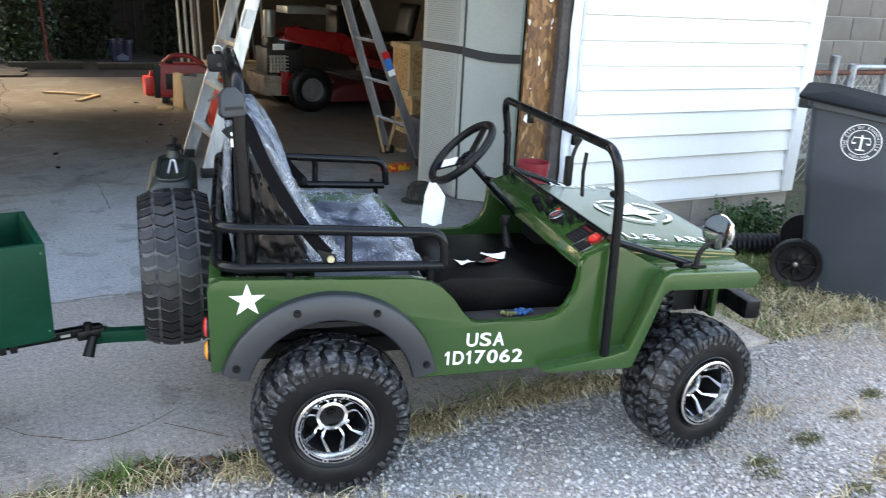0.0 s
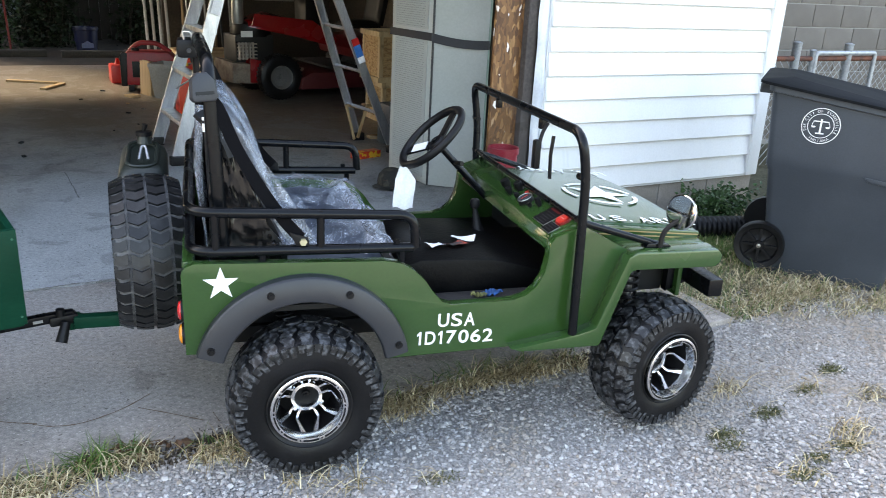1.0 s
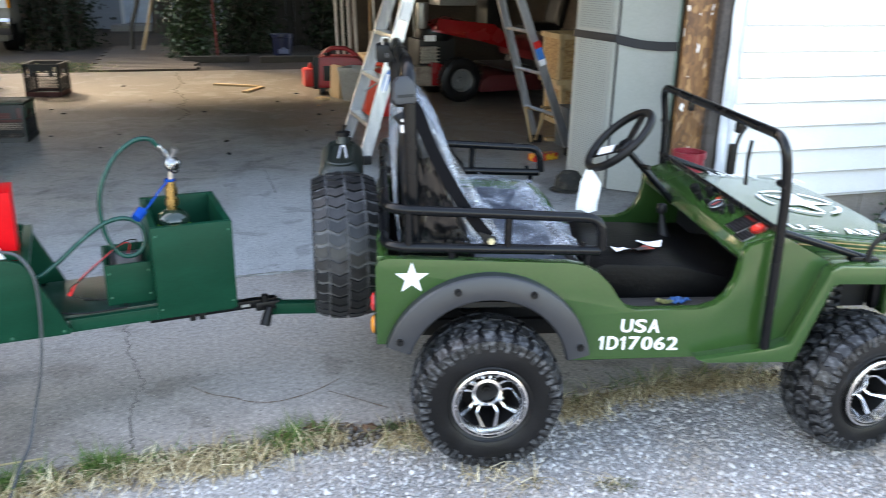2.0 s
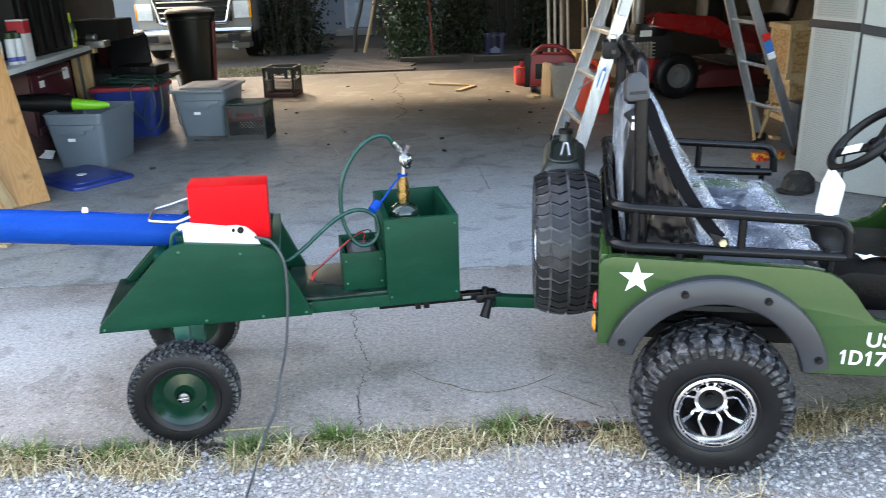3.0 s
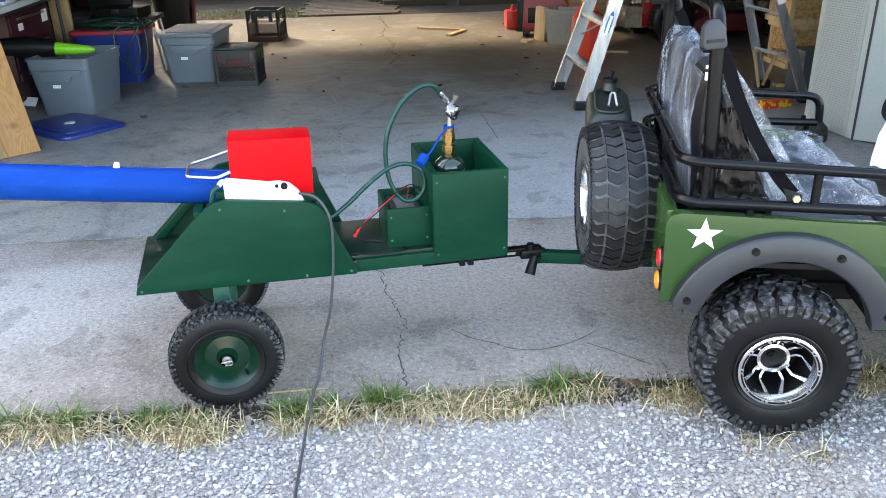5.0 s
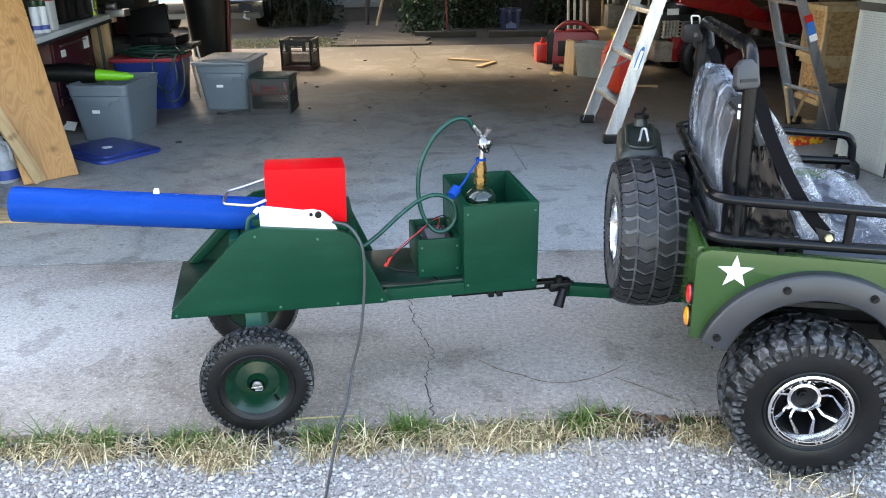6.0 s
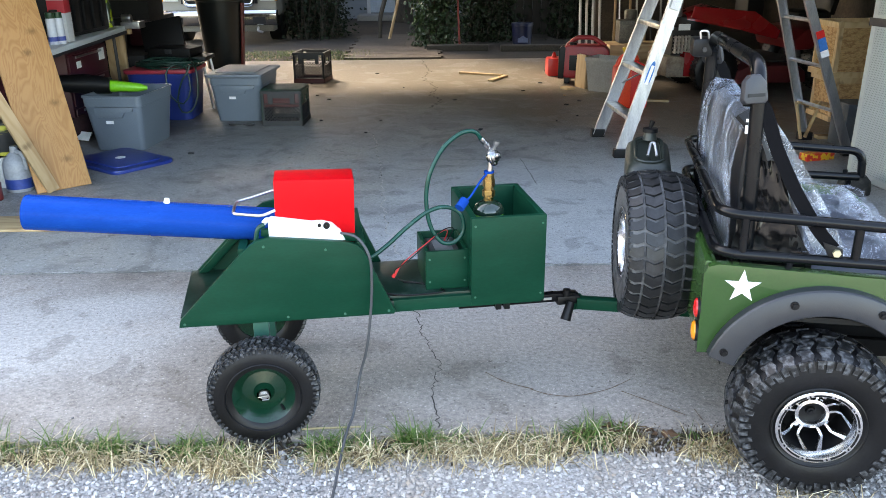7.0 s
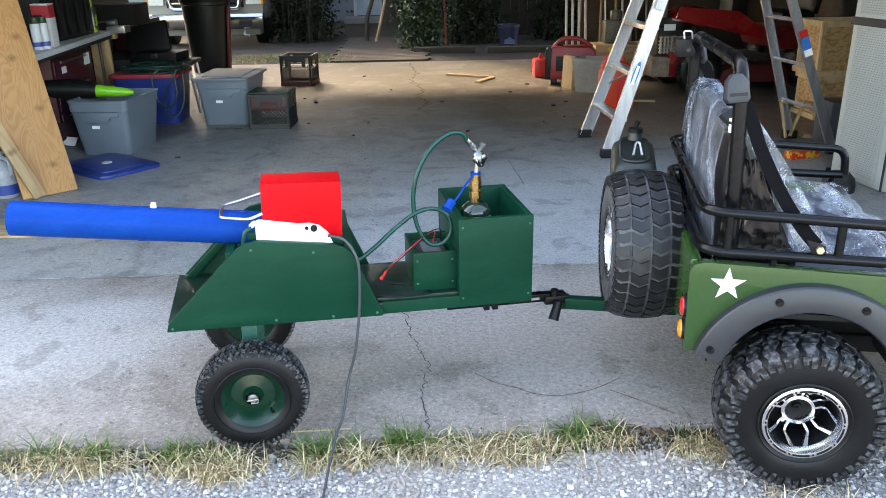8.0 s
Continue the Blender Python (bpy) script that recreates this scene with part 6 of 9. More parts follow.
# battery and leads
bat = thing("battery", "small sealed battery with red and black leads in the low box", "battery", TR)
part("battery_case", Shape().box(0.512, 0.602, 0.175, 0.32, 0.44, 0.492), surface("dark_grey_battery_case", (0.03, 0.03, 0.033), 0.4), bat, bevel=0.004)
part("battery_label", Shape().box(0.53, 0.585, 0.19, 0.29, 0.4915, 0.4935), surface("pale_battery_label", (0.12, 0.125, 0.13), 0.4), bat)
lead_red = surface("red_wire", (0.55, 0.02, 0.02), 0.4)
part("lead", Shape().tube(smooth_path([(0.56, 0.24, 0.50), (0.57, 0.22, 0.545), (0.545, 0.19, 0.555), (0.49, 0.165, 0.525), (0.44, 0.165, 0.485), (0.405, 0.17, 0.445)]), 0.0016, 6), lead_red, bat, "thin red lead")
part("lead", Shape().tube(smooth_path([(0.575, 0.26, 0.50), (0.59, 0.23, 0.55), (0.55, 0.185, 0.562), (0.50, 0.16, 0.530), (0.43, 0.155, 0.475), (0.40, 0.165, 0.450), (0.41, 0.17, 0.42), (0.47, 0.18, 0.40), (0.52, 0.155, 0.392)]), 0.0016, 6), BLACK, bat, "thin black lead")
part("crocodile_clip", Shape().tube([(0.412, 0.168, 0.455), (0.395, 0.17, 0.428)], [0.003, 0.006], 8), lead_red, bat, "red clip")
cab = smooth_path([TR @ Vector((0.245, 0.105, 0.60)), TR @ Vector((0.290, 0.082, 0.590)), TR @ Vector((0.320, 0.060, 0.540)), TR @ Vector((0.324, 0.060, 0.463)), TR @ Vector((0.316, 0.060, 0.357)), TR @ Vector((0.300, 0.060, 0.249)), TR @ Vector((0.275, 0.060, 0.157)), Vector((-1.216, 0.262, 0.075)), Vector((-1.232, 0.20, 0.050)), Vector((-1.246, 0.10, 0.012)), Vector((-1.254, -0.02, -0.010)), Vector((-1.262, -0.30, -0.012)), Vector((-1.30, -0.90, -0.012))])
solo("power_cord", Shape().tube(cab, 0.0042, 8), surface("grey_cord", (0.045, 0.048, 0.052), 0.5), "grey electric cord hanging down to the gravel", "cord")
solo("loose_wire", Shape().tube([TR @ Vector(q) for q in smooth_path([(0.36, 0.14, 0.392), (0.42, 0.118, 0.389), (0.50, 0.116, 0.389), (0.545, 0.13, 0.389), (0.50, 0.19, 0.389), (0.43, 0.22, 0.389)])], 0.0024, 6), BLACK, "thin black wire lying on the green trailer deck", "wire")

# ---- inside the garage ----


def wood(name, light, dark, stretch, scale=5.0, rough=0.65, rings=9.0):
    """Long grain with darker bands and a few knots."""
    mt, nd, ln, bs = nodes_of(name)
    tc, mp = nd.new("ShaderNodeTexCoord"), nd.new("ShaderNodeMapping")
    mp.inputs["Scale"].default_value = stretch
    ln.new(tc.outputs["Object"], mp.inputs[0])
    n1, n2 = nd.new("ShaderNodeTexNoise"), nd.new("ShaderNodeTexNoise")
    n1.inputs["Scale"].default_value, n1.inputs["Detail"].default_value, n1.inputs["Distortion"].default_value = scale, 3, 1.2
    n2.inputs["Scale"].default_value, n2.inputs["Detail"].default_value = scale * 14, 4
    for n in (n1, n2):
        ln.new(mp.outputs[0], n.inputs["Vector"])
    saw, fr = nd.new("ShaderNodeMath"), nd.new("ShaderNodeMath")
    saw.operation, saw.inputs[1].default_value = "MULTIPLY", rings
    fr.operation = "PINGPONG"
    fr.inputs[1].default_value = 1.0
    ln.new(n1.outputs["Fac"], saw.inputs[0])
    ln.new(saw.outputs[0], fr.inputs[0])
    rp = nd.new("ShaderNodeValToRGB")
    rp.color_ramp.elements[0].color, rp.color_ramp.elements[1].color = (*light, 1), (*dark, 1)
    rp.color_ramp.elements[0].position, rp.color_ramp.elements[1].position = 0.25, 1.0
    ln.new(fr.outputs[0], rp.inputs[0])
    kn = nd.new("ShaderNodeTexVoronoi")
    kn.inputs["Scale"].default_value = 3.6
    mk = nd.new("ShaderNodeMapping")
    mk.inputs["Scale"].default_value = (0.75, 1.0, 1.15)
    mk.inputs["Rotation"].default_value = (radians(90), 0, 0)
    kn.voronoi_dimensions = "2D"
    ln.new(tc.outputs["Object"], mk.inputs[0])
    ln.new(mk.outputs[0], kn.inputs["Vector"])
    kr = nd.new("ShaderNodeValToRGB")
    kr.color_ramp.elements[0].color, kr.color_ramp.elements[1].color = (0.9, 0.9, 0.9, 1), (0, 0, 0, 1)
    kr.color_ramp.elements[0].position, kr.color_ramp.elements[1].position = 0.10, 0.19
    wob = nd.new("ShaderNodeMath")
    wob.operation, wob.inputs[1].default_value = "MULTIPLY_ADD", 0.16
    ln.new(n2.outputs["Fac"], wob.inputs[0])
    ln.new(kn.outputs["Distance"], wob.inputs[2])
    ln.new(wob.outputs[0], kr.inputs[0])
    mx = nd.new("ShaderNodeMix")
    mx.data_type = "RGBA"
    ln.new(kr.outputs[0], mx.inputs[0])
    ln.new(rp.outputs[0], mx.inputs[6])
    mx.inputs[7].default_value = (*(c * 0.58 for c in dark), 1)
    ln.new(mx.outputs[2], bs.inputs["Base Color"])
    bs.inputs["Roughness"].default_value = rough
    bp = nd.new("ShaderNodeBump")
    bp.inputs["Strength"].default_value, bp.inputs["Distance"].default_value = 0.25, 0.003
    ln.new(n2.outputs["Fac"], bp.inputs["Height"])
    ln.new(bp.outputs[0], bs.inputs["Normal"])
    return mt


PLY = wood("knotty_plywood", (0.46, 0.235, 0.085), (0.385, 0.18, 0.060), (3.2, 1, 0.8), 2.8, rings=24.0)
PINE = wood("pine_timber", (0.44, 0.30, 0.16), (0.33, 0.20, 0.09), (1, 1, 0.2), 6)
PINE_X = wood("pine_timber_lying", (0.46, 0.33, 0.18), (0.34, 0.22, 0.11), (0.2, 1, 1), 6)
TOTE_GREY = surface("grey_storage_plastic", (0.130, 0.160, 0.190), 0.40, 0, 0.06, 4, 140, 0.04)
TOTE_BLUE = surface("blue_storage_plastic", (0.010, 0.028, 0.17), 0.36, 0, 0.08, 5, 120, 0.04)
LID_BLUE = surface("scuffed_blue_lid", (0.012, 0.035, 0.20), 0.32, 0, 0.12, 9, 110, 0.06, second=(0.03, 0.06, 0.24), blend=(0.55, 0.75))
LID_RED = surface("dull_red_plastic_lid", (0.30, 0.02, 0.035), 0.45, 0, 0.08, 5, 120, 0.03)
MAROON = surface("maroon_steel_cabinet", (0.060, 0.010, 0.016), 0.4, 0, 0.12, 5, 90, 0.04)
TABLE_WHITE = surface("off_white_table_plastic", (0.55, 0.57, 0.58), 0.45, 0, 0.06, 5, 120, 0.05)
ALU = surface("worn_ladder_aluminium", (0.50, 0.51, 0.52), 0.36, 0.85, 0.14, 7, 130, 0.08, second=(0.36, 0.37, 0.39), stretch=(3, 3, 0.4))
RED_GLOSS = surface("red_machine_enamel", (0.25, 0.008, 0.010), 0.26, 0, 0.08, 4, 110, 0.02, coat=0.5)
RED_CAN = surface("red_fuel_can_plastic", (0.52, 0.018, 0.014), 0.38, 0, 0.08, 5, 100, 0.03)
ORANGE_CAN = surface("orange_red_plastic", (0.66, 0.050, 0.014), 0.38, 0, 0.08, 5, 100, 0.03)
CRATE_BLACK = surface("black_crate_plastic", (0.014, 0.015, 0.016), 0.5, 0, 0.12, 6, 90, 0.04)
CRATE_RED = surface("dull_red_crate_plastic", (0.060, 0.012, 0.010), 0.5, 0, 0.15, 6, 90, 0.04)
CRATE_GREEN = surface("dark_green_crate_plastic", (0.008, 0.035, 0.022), 0.5, 0, 0.15, 6, 90, 0.04)


def tote(name, label, m, w, d, h, mt, group="storage totes"):
    """Tapered bin with a rolled rim, handle pocket and stiffening ribs."""
    ob = thing(name, label, "storage bin", m, group)
    s = Shape()
    def ring(k, z, inset=0.0):
        a, b = w / 2 * k - inset, d / 2 * k - inset
        r = 0.04
        out = []
        for cx, cy, a0 in ((a - r, b - r, 0), (-a + r, b - r, 90), (-a + r, -b + r, 180), (a - r, -b + r, 270)):
            out += [(cx + r * math.cos(radians(a0 + 22.5 * i)), cy + r * math.sin(radians(a0 + 22.5 * i)), z) for i in range(5)]
        return out + [out[0]]
    rows = [ring(0.80, 0.0), ring(0.81, 0.01), ring(0.945, h * 0.80), ring(0.965, h * 0.81), ring(0.975, h * 0.96), ring(1.0, h * 0.965), ring(1.0, h), ring(0.96, h, 0.0), ring(0.95, h * 0.95), ring(0.78, 0.02)]
    s.grid(rows)
    n = len(rows[0]) - 1
    s.add(rows[0][:n], [list(range(n))[::-1]])
    s.add(rows[-1][:n], [list(range(n))])
    part("bin_body", s, mt, ob)
    for sy in (-1,):
        f = Shape().prism([(-w * 0.30, h * 0.80), (-w * 0.28, h * 0.62), (w * 0.16, h * 0.62), (w * 0.20, h * 0.70), (w * 0.34, h * 0.72), (w * 0.36, h * 0.80)], -d / 2 * 0.985, -d / 2 * 0.90)
        part("handle_pocket", f, mt, ob, bevel=0.004)
        part("sticker", Shape().box(-w * 0.13, -w * 0.01, -d * 0.4720, -d * 0.4640, h * 0.50, h * 0.555), PAPER, ob, "small white label")
    return ob


tote("storage_tote", "open grey plastic storage tote beside the blue lid", Matrix.Translation((-3.195, 4.25, 0.004)) @ Matrix.Rotation(radians(-6), 4, "Z"), 0.445, 0.60, 0.400, TOTE_GREY)
t2 = tote("storage_tote", "grey plastic storage tote with its lid on", Matrix.Translation((-2.555, 5.27, 0.004)) @ Matrix.Rotation(radians(-5), 4, "Z"), 0.46, 0.56, 0.385, TOTE_GREY)
lid_s = Shape().prism([(-0.245, -0.30), (-0.22, -0.325), (0.22, -0.325), (0.245, -0.30), (0.245, 0.30), (0.22, 0.325), (-0.22, 0.325), (-0.245, 0.30)], 0.380, 0.405, "z")
part("bin_lid", lid_s, TOTE_GREY, t2, "grey snap-on lid", bevel=0.010)
part("lid_ridge", Shape().box(-0.17, 0.17, -0.24, 0.24, 0.404, 0.413), TOTE_GREY, t2, bevel=0.005)
LIME = surface("lime_green_plastic", (0.16, 0.52, 0.02), 0.4)
blower = thing("leaf_blower", "black leaf blower with a lime green collar on the open tote", "tool", None)
part("blower_tube", Shape().tube([(-3.75, 4.18, 0.47), (-3.50, 4.22, 0.455), (-3.31, 4.24, 0.438)], [0.05, 0.075, 0.06], 16), BLACK, blower)
part("blower_collar", Shape().tube(smooth_path([(-3.33, 4.24, 0.437), (-3.25, 4.24, 0.432), (-3.14, 4.26, 0.420), (-3.06, 4.28, 0.412)], 3), [0.045, 0.045, 0.045, 0.04, 0.038, 0.036, 0.034, 0.03, 0.02, 0.015][:10], 14), LIME, blower, "lime green plastic collar")
# blue lid lying on the floor
lid = thing("tote_lid", "scuffed blue plastic tote lid lying on the floor", "lid", Matrix.Translation((-3.09, 3.64, 0.004)) @ Matrix.Rotation(radians(-38), 4, "Z"))
def lid_outline(a, b, r):
    out = []
    for cx, cy, a0 in ((a - r, b - r, 0), (-a + r, b - r, 90), (-a + r, -b + r, 180), (a - r, -b + r, 270)):
        out += [(cx + r * math.cos(radians(a0 + 18 * i)), cy + r * math.sin(radians(a0 + 18 * i))) for i in range(6)]
    return out
part("lid_sheet", Shape().prism(lid_outline(0.305, 0.235, 0.07), 0.0, 0.024, "z"), LID_BLUE, lid, bevel=0.007)
part("lid_panel", Shape().prism(lid_outline(0.235, 0.175, 0.05), 0.022, 0.034, "z"), LID_BLUE, lid, bevel=0.006)
part("lid_sticker", Shape().prism([(0.035 * math.cos(2 * math.pi * i / 20), 0.035 * math.sin(2 * math.pi * i / 20)) for i in range(20)], 0.034, 0.036, "z"), PAPER, lid, "round white sticker")
# blue cooler bin with red lid and a coiled hose on it
cool = thing("lidded_tote", "dark blue plastic tote with a red lid, hose heaped on it", "storage bin", Matrix.Translation((-3.24, 5.34, 0.004)), "storage totes")
cs = Shape()
o0, o1 = lid_outline(0.235, 0.21, 0.06), lid_outline(0.275, 0.24, 0.06)
n = len(o0)
cs.add([(x, y, 0) for x, y in o0] + [(x, y, 0.40) for x, y in o1], [list(range(n))[::-1], list(range(n, 2 * n))] + [(i, (i + 1) % n, (i + 1) % n + n, i + n) for i in range(n)])
part("bin_body", cs, TOTE_BLUE, cool)
part("bin_lid", Shape().prism(lid_outline(0.295, 0.26, 0.06), 0.395, 0.430, "z"), LID_RED, cool, "dull red lid", bevel=0.010)
rnd = random.Random(11)
hose_mt = surface("dark_green_garden_hose", (0.005, 0.030, 0.022), 0.4, 0, 0.1, 20, 120, 0.04)
pts = []
for i in range(150):
    a = i * 0.26
    k = 0.19 + 0.05 * math.sin(i * 0.11) + rnd.uniform(-0.008, 0.008)
    pts.append((-3.20 + k * 1.25 * math.cos(a) + 0.04 * math.sin(i * 0.05), 5.32 + k * 0.85 * math.sin(a), 0.448 + 0.030 * (i / 150) + 0.014 * math.sin(a * 2.3)))
pts += [(-2.93, 5.12, 0.47), (-2.90, 5.06, 0.38), (-2.91, 5.05, 0.22), (-2.97, 5.04, 0.10), (-3.05, 5.03, 0.09), (-3.08, 5.05, 0.20), (-3.02, 5.04, 0.36), (-2.95, 5.07, 0.47)]
pts += [(-3.10, 5.10, 0.47), (-3.16, 5.06, 0.40), (-3.13, 5.04, 0.22), (-3.03, 5.03, 0.16), (-2.96, 5.04, 0.28), (-2.99, 5.07, 0.46), (-3.06, 5.12, 0.48)]
solo("garden_hose", Shape().tube(smooth_path(pts, 2), 0.0075, 8), hose_mt, "dark green hose heaped on the blue tote", "hose")
# open black tool case on top
case = thing("tool_case", "open black plastic tool case on a small dark stool", "case", Matrix.Translation((-3.27, 5.78, 0.475)) @ Matrix.Rotation(radians(-8), 4, "Z"))
part("case_tray", Shape().box(-0.20, 0.20, -0.15, 0.15, 0.0, 0.075), BLACK, case, bevel=0.014)
part("case_lid", Shape().box(-0.20, 0.20, -0.022, 0.022, 0.0, 0.27, Matrix.Translation((-0.17, 0.16, 0.04)) @ Matrix.Rotation(radians(-14), 4, "X") @ Matrix.Rotation(radians(-11), 4, "Y")), BLACK, case, bevel=0.012)
part("case_latch", Shape().box(-0.03, 0.03, -0.165, -0.148, 0.03, 0.07), TRIM_GREY, case, bevel=0.004)
stool = thing("step_stool", "small dark folding stool with pale legs", "stool", Matrix.Translation((-3.22, 5.78, 0.004)))
part("seat", Shape().box(-0.26, 0.26, -0.17, 0.17, 0.435, 0.470), BLACK, stool, bevel=0.006)
for x, dx in ((-0.22, -0.05), (0.22, 0.06)):
    for y in (-0.14, 0.14):
        part("leg", Shape().tube([(x, y, 0.44), (x + dx, y, 0.0)], 0.013, 8), ALU, stool)

# milk crates: lattice walls
def crate(name, label, m, w, h, mt, mt2, base=None):
    ob = thing(name, label, "crate", m, "plastic crates")
    t = 0.012
    for k in range(4):
        r = Matrix.Rotation(math.pi / 2 * k, 4, "Z")
        wall = Shape()
        part("crate_rim", Shape().box(-w / 2 - 0.002, w / 2 + 0.002, -w / 2 - 0.002, -w / 2 + t, 0.0, h * 0.14, r), base or mt, ob)
        wall.box(-w / 2, w / 2, -w / 2, -w / 2 + t, h * (0.62 if mt is CRATE_BLACK else 0.55), h * 0.64, r)
        wall.box(-w / 2, w / 2, -w / 2 - 0.004, -w / 2 + t + 0.002, h * 0.93, h, r)
        for sx in (-1, 1):
            wall.box(sx * w / 2 - (0.022 if sx > 0 else 0), sx * w / 2 + (0 if sx > 0 else 0.022), -w / 2, -w / 2 + t, 0, h, r)
            wall.box(sx * w * 0.27 - 0.02, sx * w * 0.27 + 0.02, -w / 2, -w / 2 + t, h * 0.62, h * 0.95, r)
        wall.box(-w * 0.30, w * 0.30, -w / 2 + 0.001, -w / 2 + t - 0.001, h * 0.80, h * 0.94, r)
        part("crate_wall", wall, mt if k in (0, 2) else mt2, ob, bevel=0.0)
        lat = Shape()
        nb = 11
        z0, z1 = h * 0.14, h * 0.56
        for i in range(-6, nb + 6):
            for sg in (1, -1):
                x0 = -w / 2 + w * i / nb
                x1 = x0 + sg * (z1 - z0)
                lo, hi = max(min(x0, x1), -w / 2 + 0.015), min(max(x0, x1), w / 2 - 0.015)
                if hi - lo < 0.01:
                    continue
                def zz(x):
                    return z0 + (x - x0) * sg
                y = -w / 2 + (0.003 if sg > 0 else 0.007)
                lat.tube([r @ Vector((lo, y, zz(lo))), r @ Vector((hi, y, zz(hi)))], 0.0034, 4, caps=False)
        tagged(part("lattice", lat, mt, ob), kind="stuff")
    part("crate_floor", Shape().box(-w / 2 + t, w / 2 - t, -w / 2 + t, w / 2 - t, 0.002, 0.012), mt, ob)
    return ob


crate("milk_crate", "upturned black plastic milk crate with a red front on the floor", Matrix.Translation((-2.162, 4.985, 0.004)) @ Matrix.Rotation(radians(-3), 4, "Z"), 0.335, 0.285, CRATE_BLACK, CRATE_GREEN)
crate("milk_crate", "black and dull red plastic milk crate on the floor", Matrix.Translation((-2.235, 7.32, 0.004)) @ Matrix.Rotation(radians(-8), 4, "Z"), 0.345, 0.325, CRATE_BLACK, CRATE_BLACK, CRATE_RED)
solo("crate_cover", Shape().box(-0.165, 0.165, -0.166, 0.166, 0.290, 0.298), CRATE_GREEN, "dark green panel lying on the upturned crate", "panel", Matrix.Translation((-2.162, 4.985, 0.004)) @ Matrix.Rotation(radians(-3), 4, "Z"), 0.003)
solo("red_tray", Shape().box(-0.15, 0.15, -0.155, 0.10, 0.150, 0.262).box(-0.10, 0.10, -0.16, 0.0, 0.20, 0.27), CRATE_RED, "dull red plastic tray inside the crate", "tray", Matrix.Translation((-2.162, 4.985, 0.004)) @ Matrix.Rotation(radians(-3), 4, "Z"), 0.006)

# black wheeled dustbin
dust = thing("dustbin", "tall black plastic dustbin with a dark red edge", "dustbin", Matrix.Translation((-3.50, 8.55, 0.004)))
part("bin_body", Shape().lathe([(0.0001, 0.0), (0.215, 0.0), (0.222, 0.02), (0.285, 0.80), (0.300, 0.81), (0.302, 0.86), (0.285, 0.865), (0.27, 0.80), (0.21, 0.02), (0.0001, 0.02)], 36), surface("black_bin_plastic", (0.010, 0.013, 0.014), 0.36, 0, 0.1, 5, 120, 0.03), dust)
part("bin_lid", Shape().lathe([(0.303, 0.84), (0.308, 0.88), (0.27, 0.92), (0.12, 0.94), (0.0001, 0.945)], 36), BLACK, dust)
part("bin_edge", Shape().box(0.215, 0.245, -0.10, 0.0, 0.02, 0.80, Matrix.Rotation(radians(4.4), 4, "Y")), surface("dark_red_edge", (0.13, 0.012, 0.012), 0.45), dust, "dark red edge", bevel=0.006)

# white folding table with things on and under it
table = thing("folding_table", "off-white plastic folding table along the wall", "table", None)
part("tabletop", Shape().prism([(-4.25, 3.30), (-3.39, 3.30), (-3.57, 5.46), (-4.25, 5.46)], 0.728, 0.768, "z"), TABLE_WHITE, table, bevel=0.008)
part("table_rim", Shape().prism([(-4.2, 3.36), (-3.42, 3.36), (-3.56, 5.42), (-4.2, 5.42)], 0.705, 0.730, "z"), TRIM_GREY, table)
for y in (3.45, 5.2):
    part("table_leg", Shape().tube(rounded([(-3.60, y, 0.71), (-3.60, y + 0.02, 0.02), (-4.15, y + 0.02, 0.02), (-4.15, y, 0.71)], 0.05), 0.014, 8), TRIM_GREY, table)
post_t = thing("timber_post", "pale pine timber post under the table's end", "post", Matrix.Translation((-3.685, 5.50, 0.004)))
part("post_body", Shape().box(-0.095, 0.065, -0.02, 0.02, 0.0, 0.735), PINE, post_t, bevel=0.003)
part("post_head", Shape().box(-0.06, 0.13, -0.035, 0.035, 0.69, 0.745), PINE, post_t, bevel=0.003)
solo("table_clamp", Shape().box(-3.60, -3.44, 5.40, 5.56, 0.745, 0.800).tube([(-3.60, 5.46, 0.83), (-3.52, 5.46, 0.83)], 0.035, 14), STEEL, "bright metal vice on the table's end", "vice", None, 0.006)
CANS = surface("white_spray_can_print", (0.60, 0.62, 0.66), 0.3, 0, 0.05, 8, 60, 0.0, second=(0.38, 0.42, 0.52), blend=(0.6, 0.66))
for k, (x, y, h, cap) in enumerate(((-3.595, 3.86, 0.20, TUBE_BLACK), (-3.535, 3.93, 0.21, surface("dark_green_cap", (0.012, 0.05, 0.02), 0.35)), (-3.505, 3.98, 0.21, surface("dark_green_cap_b", (0.012, 0.05, 0.02), 0.35)), (-3.56, 4.05, 0.22, BLACK))):
    c = thing("spray_can", "white spray can with a dark cap on the table", "spray can", Matrix.Translation((x, y, 0.769)), "spray cans")
    part("can_body", Shape().lathe([(0.0001, 0), (0.032, 0), (0.033, 0.004), (0.033, h * 0.78), (0.030, h * 0.82), (0.0001, h * 0.82)], 20), CANS, c)
    part("can_cap", Shape().lathe([(0.029, h * 0.80), (0.030, h * 0.82), (0.028, h), (0.0001, h * 1.01)], 20), cap, c)
    part("can_band", Shape().lathe([(0.0335, h * 0.10), (0.0335, h * 0.24)], 20), surface("blue_print", (0.05, 0.08, 0.30), 0.35), c)
solo("red_carton", Shape().box(-3.62, -3.50, 4.10, 4.20, 0.769, 1.06), surface("red_white_carton", (0.60, 0.60, 0.60), 0.5, 0, 0.04, 4, 60, 0.0, second=(0.42, 0.02, 0.03), blend=(0.5, 0.52), stretch=(0.01, 0.01, 1.4)), "red and white carton standing on the table", "carton", None, 0.003)
